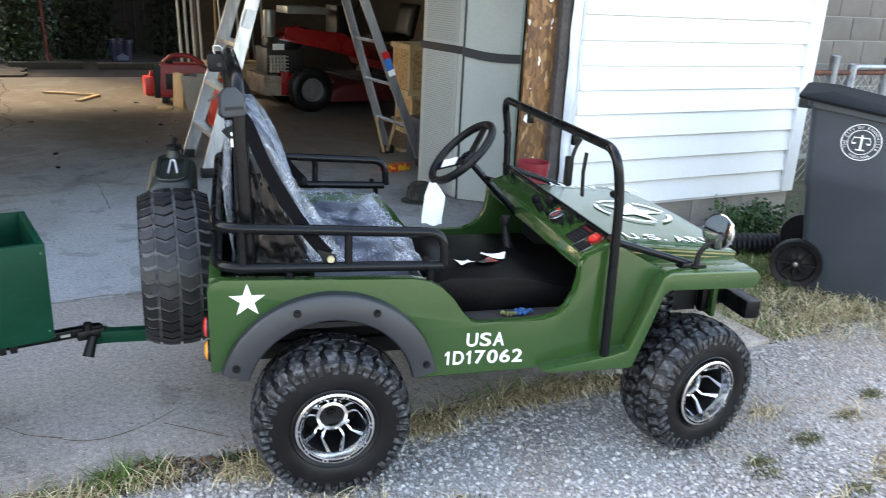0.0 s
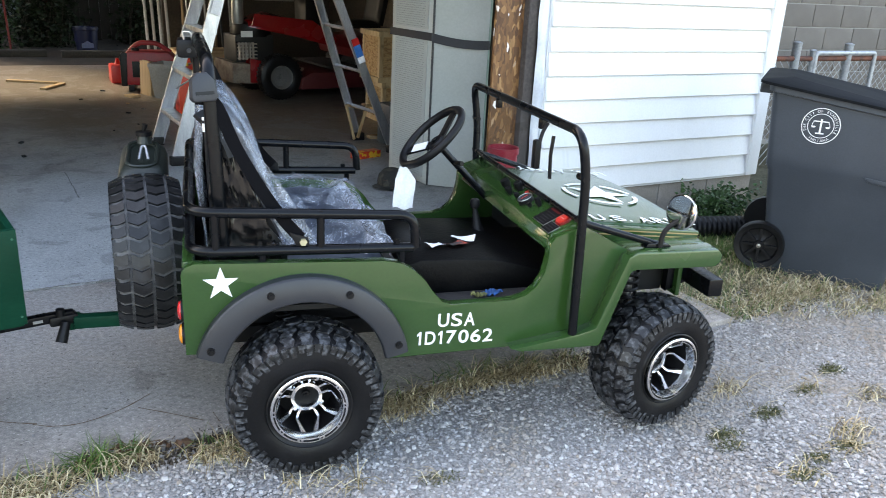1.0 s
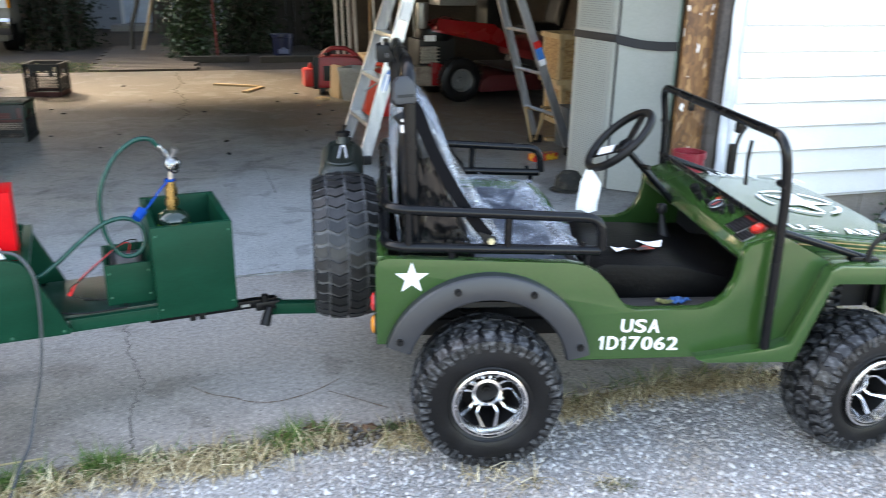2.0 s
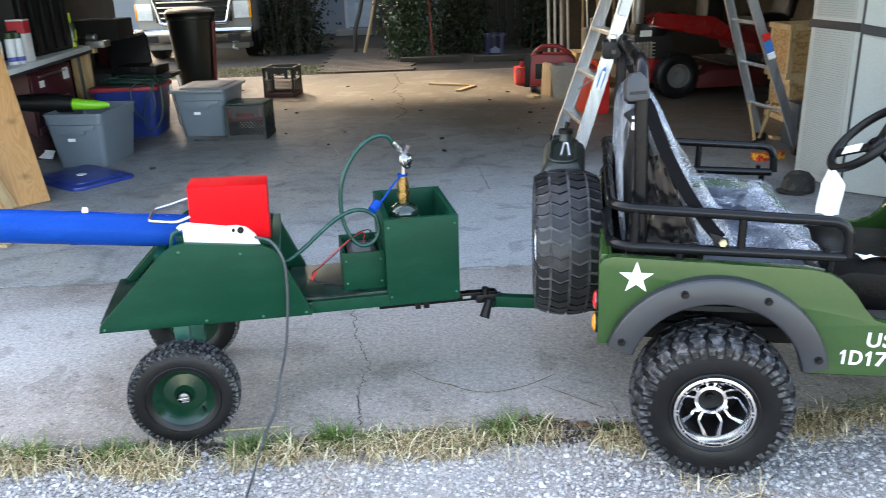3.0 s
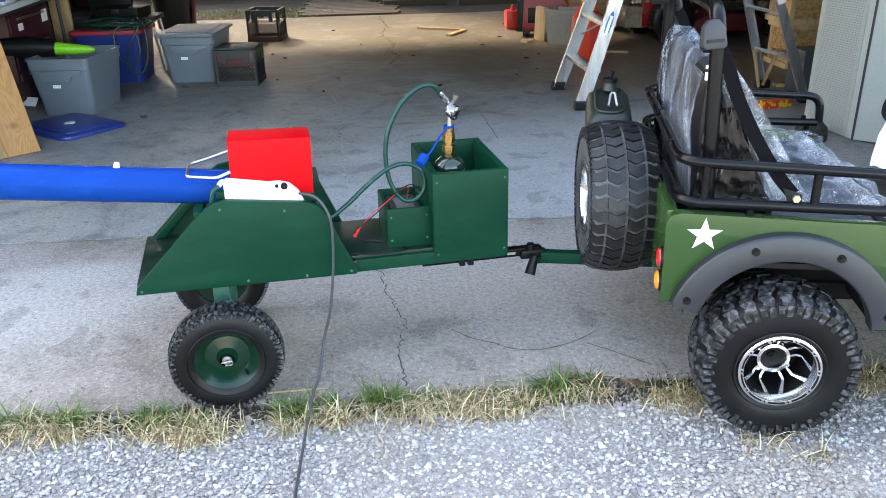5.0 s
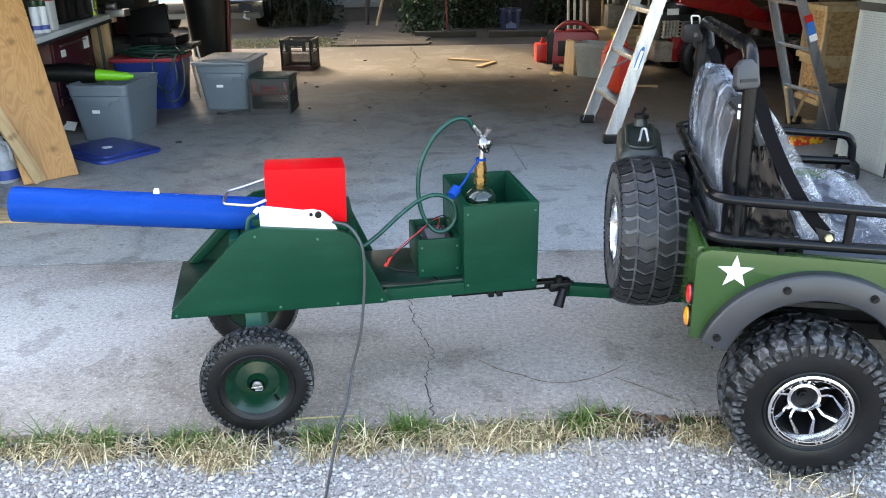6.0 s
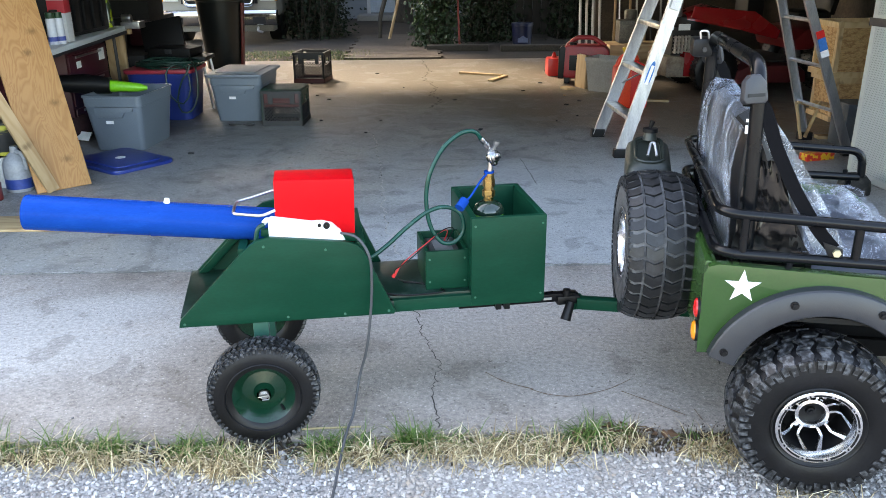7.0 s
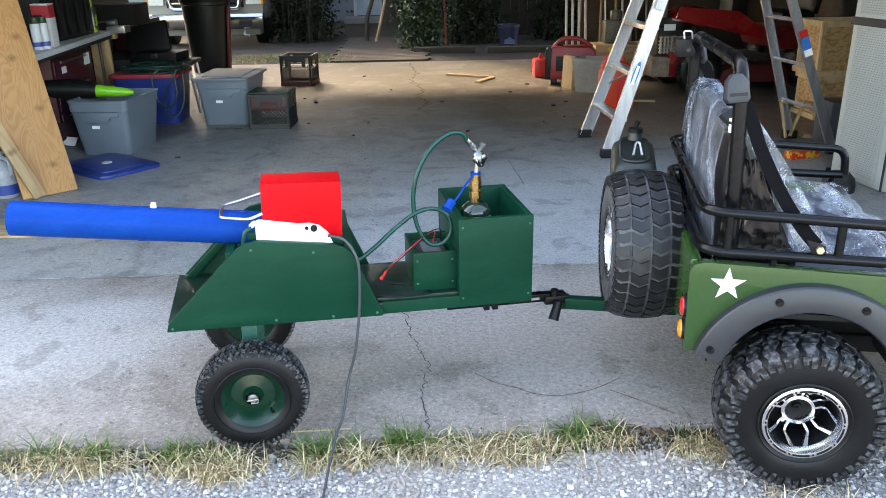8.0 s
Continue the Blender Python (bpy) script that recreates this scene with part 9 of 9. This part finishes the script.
lid_rows = [cart_ring(-0.235, 0.60, -0.075, 0.62, 0.938, 0.826), cart_ring(-0.235, 0.60, -0.075, 0.62, 0.950, 0.838), cart_ring(-0.215, 0.58, -0.058, 0.60, 0.957, 0.846), cart_ring(-0.10, 0.48, 0.05, 0.49, 0.966, 0.858)]
s = Shape().grid(lid_rows)
s.add(lid_rows[0][:-1], [list(range(20))])
s.add(lid_rows[-1][:-1], [list(range(20))[::-1]])
part("lid", s, surface("black_cart_lid", (0.006, 0.007, 0.008), 0.7, specular=0.1), cart, "black hinged lid", smooth=50)
part("handle_bar", Shape().tube([(-0.215, 0.0, 0.905), (-0.215, 0.54, 0.905)], 0.016, 10), CART, cart)
for n in (0.02, 0.52):
    part("handle_arm", Shape().box(-0.235, -0.10, n - 0.02, n + 0.02, 0.885, 0.932), CART, cart, bevel=0.008)
for n, o in ((-0.012, NEAR_OUT), (0.50, FAR_OUT)):
    w = part("wheel", Shape().lathe([(0.0001, 0.010), (0.022, 0.010), (0.026, 0.0), (0.050, -0.012), (0.083, -0.006), (0.090, 0.010), (0.114, 0.016), (0.118, 0.008), (0.118, -0.035), (0.0001, -0.035)], 36), BLACK, cart)
    w.matrix_basis = Matrix.Translation((-0.112, n - 0.012 if n < 0 else n + 0.05, 0.150)) @ o
    for k in range(8):
        part("wheel_rib", Shape().box(0.022, 0.086, -0.006, 0.006, -0.014, 0.004, Matrix.Rotation(math.pi / 4 * k, 4, "Z")), BLACK, w)
    part("axle_end", Shape().lathe([(0.0001, 0.018), (0.011, 0.016), (0.012, 0.0)], 12), STEEL, w)
SEAL_M = Matrix.Translation((0.055, -0.0362, 0.765)) @ Matrix.Rotation(radians(2.5), 4, "X")
seal = Shape()
for r0, r1 in ((0.079, 0.083), (0.054, 0.057)):
    a = [(r1 * math.cos(2 * math.pi * i / 40), r1 * math.sin(2 * math.pi * i / 40)) for i in range(41)] + [(r0 * math.cos(2 * math.pi * i / 40), r0 * math.sin(2 * math.pi * i / 40)) for i in range(40, -1, -1)]
    seal.strip([(x, -0.001, z) for x, z in a[:41]], [(x, -0.001, z) for x, z in reversed(a[41:])])
round_letters(seal, "THE CITY OF EVANSVILLE", 0.0625, 0.012, -112, 10.7)
round_letters(seal, "INDIANA", 0.0625, 0.012, 213, -11.0, True)
seal.box(-0.004, 0.004, -0.0012, 0, -0.034, 0.032).box(-0.032, 0.032, -0.0012, 0, 0.018, 0.023).box(-0.018, 0.018, -0.0012, 0, -0.038, -0.032)
for sx in (-1, 1):
    seal.prism([(sx * 0.040, -0.002), (sx * 0.020, -0.002), (sx * 0.024, -0.010), (sx * 0.036, -0.010)], -0.0012, 0)
    seal.prism([(sx * 0.030, 0.022), (sx * 0.033, 0.022), (sx * 0.040, -0.002), (sx * 0.038, -0.002)], -0.0012, 0)
part("round_seal", seal, WHITE_VINYL, cart, "white printed round seal").matrix_basis = SEAL_M
part("grip_ledge", Shape().prism([(0.27, 0.555), (0.45, 0.535), (0.45, 0.515), (0.30, 0.530)], -0.030, 0.0), CART, cart, bevel=0.006)
cart2 = thing("refuse_cart", "second dark grey refuse cart standing behind the first", "refuse cart", Matrix.Translation((3.36, 0.35, -0.030)) @ Matrix(((0.596, 0.803, 0, 0), (-0.803, 0.596, 0, 0), (0, 0, 1, 0), (0, 0, 0, 1))))
s = Shape().grid([cart_ring(0.0, 0.46, 0.02, 0.50, 0.0, 0.0), cart_ring(-0.09, 0.53, -0.026, 0.56, 0.56, 0.53), cart_ring(-0.125, 0.56, -0.038, 0.58, 0.90, 0.80)])
part("bin_body", s, CART, cart2, smooth=50)
part("lid", Shape().grid([cart_ring(-0.235, 0.60, -0.075, 0.62, 0.90, 0.80), cart_ring(-0.235, 0.60, -0.075, 0.62, 0.93, 0.83), cart_ring(-0.1, 0.48, 0.05, 0.49, 0.96, 0.86)]), BLACK, cart2, smooth=50)

# black drain pipe and a weed at the foot of the wall
pipe = Shape().tube([Vector((2.30, 1.34, 0.035)).lerp(Vector((3.02, 1.09, 0.040)), k / 103) for k in range(104)], [0.067 if k % 4 < 2 else 0.061 for k in range(104)], 16)
solo("drain_pipe", pipe, BLACK, "black corrugated drain pipe lying by the wall", "pipe")
rng = random.Random(77)
weed = thing("leafy_weed", "dark green leafy weed growing against the block foundation", "weed", Matrix.Translation((3.06, 1.42, -0.03)) @ Matrix.Diagonal((0.62, 0.8, 0.72, 1)))
tips, st = [], Shape()
for k in range(46):
    e = Vector((rng.uniform(-0.38, 0.36), rng.uniform(-0.16, 0.12), rng.uniform(0.08, 0.30)))
    st.tube(smooth_path([(e.x * 0.4, e.y * 0.4, 0), e * 0.6 + Vector((0, 0, 0.05)), e], 3), 0.004, 5, caps=False)
    tips += [e, e * 0.8, e * 0.6 + Vector((0, 0, 0.04))]
part("stalks", st, surface("green_stalk", (0.05, 0.09, 0.03), 0.6), weed)
lv = Shape()
leaf_cloud(lv, 1500, lambda: rng.choice(tips) + Vector((rng.gauss(0, 0.03), rng.gauss(0, 0.03), rng.gauss(0, 0.025))), 0.042, rng)
tagged(part("leaves", lv, surface("weed_leaf", (0.030, 0.075, 0.022), 0.5, 0, 0.25, 10, 60, 0.0, second=(0.05, 0.11, 0.03)), weed, smooth=0), kind="stuff")

# ---- loose stones, grass, sticks ----
def stones(name, label, count, x0, x1, y0, y1, small, large, z, seed, density=None):
    """Crushed angular stones, all one mesh."""
    rng = np.random.default_rng(seed)
    base = np.array([(0, 0, 1), (0.89, 0, 0.45), (0.28, 0.85, 0.45), (-0.72, 0.53, 0.45), (-0.72, -0.53, 0.45), (0.28, -0.85, 0.45), (0.72, 0.53, -0.45), (-0.28, 0.85, -0.45), (-0.89, 0, -0.45), (-0.28, -0.85, -0.45), (0.72, -0.53, -0.45)])
    tri = [(0, 1, 2), (0, 2, 3), (0, 3, 4), (0, 4, 5), (0, 5, 1), (1, 6, 2), (2, 6, 7), (2, 7, 3), (3, 7, 8), (3, 8, 4), (4, 8, 9), (4, 9, 5), (5, 9, 10), (5, 10, 1), (1, 10, 6)]
    xs, ys = rng.uniform(x0, x1, count), rng.uniform(y0, y1, count)
    if density is not None:
        keep = np.array([density(x, y) for x, y in zip(xs, ys)]) > rng.uniform(0, 1, count)
        xs, ys = xs[keep], ys[keep]
    n = len(xs)
    size = small + (large - small) * rng.uniform(0, 1, n) ** 1.7
    v = base[None] * (1 + rng.uniform(-0.28, 0.28, (n, 11, 1)))
    v = v * (size[:, None] * rng.uniform(0.65, 1.15, (n, 3)) * np.array([1.0, 0.85, 0.62]))[:, None, :]
    a, b = rng.uniform(0, 6.283, n), rng.uniform(-0.5, 0.5, n)
    ca, sa, cb, sb = np.cos(a), np.sin(a), np.cos(b), np.sin(b)
    x, y, zz = v[..., 0], v[..., 1], v[..., 2]
    x, zz = x * cb[:, None] - zz * sb[:, None], x * sb[:, None] + zz * cb[:, None]
    x, y = x * ca[:, None] - y * sa[:, None], x * sa[:, None] + y * ca[:, None]
    v = np.stack([x + xs[:, None], y + ys[:, None], zz + z + (size * 0.25)[:, None]], -1).reshape(-1, 3)
    f = (np.array(tri)[None] + (np.arange(n) * 11)[:, None, None]).reshape(-1, 3)
    me = bpy.data.meshes.new(name)
    me.from_pydata(v.tolist(), [], f.tolist())
    me.materials.append(STONE)
    return tagged(new(name, me), label, "gravel", kind="stuff")


def island_material(name, stops, rough, spread, specular=0.3, dirt=None, soiled=None):
    """Colour that differs from piece to piece of one mesh."""
    mt, nd, ln, bs = nodes_of(name)
    ge, rp = nd.new("ShaderNodeNewGeometry"), nd.new("ShaderNodeValToRGB")
    while len(rp.color_ramp.elements) < len(stops):
        rp.color_ramp.elements.new(0.5)
    for e, (p, c) in zip(rp.color_ramp.elements, stops):
        e.position, e.color = p, (*c, 1)
    ln.new(ge.outputs["Random Per Island"], rp.inputs[0])
    tc, nz, hs = nd.new("ShaderNodeTexCoord"), nd.new("ShaderNodeTexNoise"), nd.new("ShaderNodeHueSaturation")
    nz.inputs["Scale"].default_value, nz.inputs["Detail"].default_value = spread, 4
    ln.new(tc.outputs["Object"], nz.inputs["Vector"])
    mr = nd.new("ShaderNodeMapRange")
    mr.inputs["To Min"].default_value, mr.inputs["To Max"].default_value = 0.65, 1.35
    ln.new(nz.outputs["Fac"], mr.inputs[0])
    ln.new(mr.outputs[0], hs.inputs["Value"])
    if dirt:
        pn, pr, pm = nd.new("ShaderNodeTexNoise"), nd.new("ShaderNodeValToRGB"), nd.new("ShaderNodeMix")
        pn.inputs["Scale"].default_value, pn.inputs["Detail"].default_value = 2.3, 5
        ln.new(tc.outputs["Object"], pn.inputs["Vector"])
        pr.color_ramp.elements[0].position, pr.color_ramp.elements[1].position = 0.50, 0.72
        pr.color_ramp.elements[1].color = (0.6, 0.6, 0.6, 1)
        ln.new(pn.outputs["Fac"], pr.inputs[0])
        pm.data_type = "RGBA"
        (sx, sy), (rx, ry) = soiled
        mp, le, sr, mx = nd.new("ShaderNodeMapping"), nd.new("ShaderNodeVectorMath"), nd.new("ShaderNodeMapRange"), nd.new("ShaderNodeMath")
        mp.inputs["Location"].default_value, mp.inputs["Scale"].default_value = (-sx / rx, -sy / ry, 0), (1 / rx, 1 / ry, 0)
        ln.new(tc.outputs["Object"], mp.inputs[0])
        le.operation = "LENGTH"
        ln.new(mp.outputs[0], le.inputs[0])
        sr.inputs["From Min"].default_value, sr.inputs["From Max"].default_value = 1.0, 0.3
        sr.inputs["To Max"].default_value = 1.0
        ln.new(le.outputs["Value"], sr.inputs[0])
        sc = nd.new("ShaderNodeMath")
        sc.operation = "MULTIPLY"
        ln.new(sr.outputs[0], sc.inputs[0])
        ln.new(pn.outputs["Fac"], sc.inputs[1])
        mx.use_clamp = True
        ln.new(pr.outputs[0], mx.inputs[0])
        ln.new(sc.outputs[0], mx.inputs[1])
        ln.new(mx.outputs[0], pm.inputs[0])
        ln.new(rp.outputs[0], pm.inputs[6])
        pm.inputs[7].default_value = (*dirt, 1)
        ln.new(pm.outputs[2], hs.inputs["Color"])
    else:
        ln.new(rp.outputs[0], hs.inputs["Color"])
    ln.new(hs.outputs[0], bs.inputs["Base Color"])
    bs.inputs["Roughness"].default_value = rough
    bs.inputs["Specular IOR Level"].default_value = specular
    return mt


STONE = island_material("crushed_limestone", [(0.0, (0.195, 0.182, 0.175)), (0.35, (0.285, 0.270, 0.260)), (0.7, (0.405, 0.387, 0.372)), (0.93, (0.57, 0.55, 0.53)), (1.0, (0.28, 0.225, 0.175))], 0.85, 60, 0.3, (0.33, 0.272, 0.215), ((2.1, -0.15), (1.3, 0.75)))


def thinning(x, y):
    """Loose stones lie thick by the slab and thin out down the drive."""
    return max(0.15, min(1.0, 1.0 + (y + 0.45) * 0.70))


stones("gravel", "loose pale grey crushed limestone", 170000, -2.7, 3.2, -1.9, 0.245, 0.0030, 0.0094, GRAVEL_Z, 1, thinning)
stones("gravel", "loose pale grey crushed limestone", 15000, -2.7, 3.2, -1.9, 0.22, 0.006, 0.0130, GRAVEL_Z, 2, thinning)
stones("gravel", "scattered limestone along the verge", 5000, 1.98, 3.6, 0.22, 0.62, 0.004, 0.012, GRAVEL_Z - 0.006, 3, lambda x, y: max(0.0, 1 - (y - 0.22) / 0.32))
stones("gravel", "scattered stones strayed onto the slab", 260, -2.6, 1.9, 0.26, 0.50, 0.002, 0.006, 0.002, 4, lambda x, y: max(0.0, 1 - (y - 0.26) / 0.2))

GRASS_GREEN = island_material("green_grass_blade", [(0.0, (0.035, 0.085, 0.016)), (0.5, (0.075, 0.145, 0.028)), (1.0, (0.16, 0.20, 0.055))], 0.6, 9)
GRASS_DRY = island_material("dry_straw_blade", [(0.0, (0.11, 0.075, 0.035)), (0.45, (0.36, 0.27, 0.145)), (0.8, (0.58, 0.47, 0.28)), (1.0, (0.76, 0.67, 0.46))], 0.7, 9)
MOSS = island_material("olive_moss", [(0.0, (0.045, 0.048, 0.020)), (0.5, (0.085, 0.092, 0.036)), (1.0, (0.15, 0.13, 0.06))], 0.8, 9)


def grass(name, label, mt, clumps, seed, length, width, lay):
    """Bent blades round clump centres (x, y, spread, count, z)."""
    rng = random.Random(seed)
    vs, fs = [], []
    for cx, cy, sp, count, z in clumps:
        for _ in range(count):
            x, y = cx + rng.gauss(0, sp), cy + rng.gauss(0, sp * 0.55)
            a, l, w = rng.uniform(0, 6.283), length * rng.uniform(0.4, 1.25), width * rng.uniform(0.6, 1.3)
            bend = rng.uniform(0.25, 1.0) * lay
            dx, dy = math.cos(a), math.sin(a)
            px, py = -dy * w, dx * w
            pts = []
            for t in (0.0, 0.4, 0.75, 1.0):
                out = l * t * math.sin(bend * t * 1.3)
                up = l * t * math.cos(bend * t * 1.3)
                k = 1 - 0.9 * t ** 2
                pts += [(x + dx * out + px * k, y + dy * out + py * k, z + max(up, 0.004)), (x + dx * out - px * k, y + dy * out - py * k, z + max(up, 0.004))]
            n = len(vs)
            vs += pts
            fs += [(n, n + 1, n + 3, n + 2), (n + 2, n + 3, n + 5, n + 4), (n + 4, n + 5, n + 7, n + 6)]
    me = bpy.data.meshes.new(name)
    me.from_pydata(vs, [], fs)
    me.materials.append(mt)
    return tagged(new(name, me), label, "grass", kind="stuff")


rng = random.Random(9)
green, dry = [], []
EDGE = [(-2.40, 0.21, 0.06, 70, 120), (-2.25, 0.21, 0.05, 130, 80), (-2.07, 0.225, 0.06, 90, 130), (-1.92, 0.205, 0.055, 120, 120), (-1.69, 0.190, 0.055, 130, 90), (-1.56, 0.165, 0.055, 40, 210),
        (-1.30, 0.185, 0.045, 120, 70), (-1.19, 0.200, 0.045, 50, 110), (-1.04, 0.222, 0.050, 160, 50), (-0.93, 0.215, 0.06, 30, 120), (-0.80, 0.215, 0.06, 24, 150), (-0.68, 0.205, 0.06, 24, 140),
        (-0.53, 0.230, 0.050, 150, 40), (-0.42, 0.245, 0.04, 50, 60), (-0.19, 0.185, 0.05, 24, 110), (0.10, 0.215, 0.06, 14, 120), (0.26, 0.235, 0.06, 10, 170), (0.38, 0.215, 0.06, 10, 130), (0.52, 0.255, 0.05, 14, 60), (0.64, 0.265, 0.06, 30, 90), (0.76, 0.270, 0.06, 34, 150), (0.88, 0.265, 0.06, 30, 150), (1.00, 0.255, 0.06, 20, 110), (1.10, 0.235, 0.05, 20, 60)]
low = []
for cx, cy, sp, g, d in EDGE:
    green.append((cx, cy + 0.012, sp * 0.60, int(g * 1.2), GRAVEL_Z))
    dry.append((cx + 0.010, cy - 0.028, sp * 0.95, int(d * 2.3), GRAVEL_Z + 0.004))
for cx, cy, g, d in ((-0.02, -0.05, 3, 34), (0.085, -0.12, 4, 30), (0.32, -0.20, 26, 12), (1.49, -0.156, 2, 70), (1.25, -0.367, 70, 4), (1.22, -0.42, 40, 4), (1.50, -0.328, 90, 14), (1.77, -0.276, 40, 20), (1.985, -0.206, 80, 6), (1.57, -0.577, 60, 50), (1.66, -0.52, 20, 60), (1.946, -0.395, 20, 60), (1.305, -0.62, 60, 30), (1.42, -0.58, 50, 10)):
    low.append((cx, cy, 0.030, g * 4, GRAVEL_Z))
    dry.append((cx, cy, 0.040, d, GRAVEL_Z))
verge_straw = []
for k in range(420):
    cx, cy = rng.uniform(1.65, 3.75), rng.uniform(0.10, 1.45)
    if cy < 0.10 + 0.32 * max(0, (2.6 - cx)) or rng.random() < 0.1:
        continue
    n = noise.noise(Vector((cx * 1.7, cy * 1.7, 8)))
    green.append((cx, cy, 0.05, int(6 + 190 * max(0, n - 0.02 + 0.12 * (cy > 1.0))), GRAVEL_Z - 0.01))
    verge_straw.append((cx, cy, 0.07, int(30 + 170 * max(0, -n + 0.05)), GRAVEL_Z - 0.006))
grass("green_grass", "tufts of green grass along the slab edge and verge", GRASS_GREEN, green, 41, 0.090, 0.0017, 1.35)
grass("low_grass", "low mossy grass tufts in the gravel", MOSS, low, 45, 0.020, 0.0016, 1.5)
grass("dry_grass", "dry straw-coloured grass along the slab edge and verge", GRASS_DRY, dry, 42, 0.084, 0.0016, 2.4)
grass("verge_straw", "flattened pale dry grass over the verge", GRASS_DRY, verge_straw, 46, 0.105, 0.0015, 2.5)
yard_g, yard_d = [], []
for k in range(220):
    cx, cy = rng.uniform(-4.4, -1.7), rng.uniform(9.15, 10.3)
    yard_g.append((cx, cy, 0.06, 16, -0.012))
    yard_d.append((cx, cy, 0.06, 8, -0.012))
grass("yard_grass", "thin grass strip behind the garage floor", GRASS_GREEN, yard_g, 43, 0.06, 0.0022, 1.2)
grass("yard_straw", "dry grass strip behind the garage floor", GRASS_DRY, yard_d, 44, 0.06, 0.0020, 1.5)

# crumbly dark soil gathered along the slab's edge
rs = random.Random(17)
soil = Shape()
for k in range(4200):
    x = rs.uniform(-2.6, 1.25)
    c = Vector((x, (0.240 if x > -0.25 else 0.212) + 0.03 * noise.noise(Vector((x * 4, 0, 3))) + rs.gauss(0, 0.022), 0.001))
    c.z = 0.001 if c.y > 0.262 else GRAVEL_Z + 0.010
    r = rs.uniform(0.003, 0.008)
    ring = [c + Vector((r * math.cos(1.257 * i + k), r * math.sin(1.257 * i + k), -0.012)) for i in range(5)]
    soil.add(ring + [c + Vector((0, 0, r * 0.6))], [(i, (i + 1) % 5, 5) for i in range(5)])
tagged(solo("soil_crumbs", soil, surface("dark_crumbly_soil", (0.050, 0.036, 0.024), 0.95, 0, 0.3, 30, 90, 0.4), "dark crumbly soil gathered along the slab edge", "soil"), kind="stuff")

# twigs on the slab
STICK = surface("brown_twig", (0.14, 0.095, 0.065), 0.8)
for pts in ([(-0.66, 0.50, 0.003), (-0.61, 0.462, 0.006), (-0.53, 0.452, 0.004), (-0.42, 0.48, 0.008), (-0.325, 0.548, 0.005)], [(-0.37, 0.478, 0.003), (-0.30, 0.41, 0.006), (-0.205, 0.325, 0.004)], [(-0.80, 0.62, 0.002), (-0.74, 0.55, 0.004), (-0.65, 0.50, 0.003)], [(-0.17, 0.36, 0.003), (-0.165, 0.30, 0.004)]):
    solo("twig", Shape().tube(smooth_path(pts), [0.0011 + 0.0009 * (i % 5 == 0) for i in range(len(smooth_path(pts)))], 5), STICK, "thin brown twig lying on the concrete", "twig", group="fallen twigs")
leaf_d = Shape()
rl = random.Random(6)
leaf_cloud(leaf_d, 70, lambda: Vector((rl.gauss(-0.42, 0.07), rl.gauss(0.262, 0.015), 0.004)), 0.03, rl, 0.05)
tagged(solo("dead_leaves", leaf_d, surface("dead_leaf", (0.10, 0.05, 0.025), 0.8), "small heap of dead leaves at the slab edge", "leaves"), kind="stuff")
white_rod = Shape().tube([(-1.42, 0.292, 0.004), (-1.20, 0.300, 0.004)], 0.003, 6)
solo("pale_straw", white_rod, GRASS_DRY, "long pale straw lying on the slab edge", "straw")
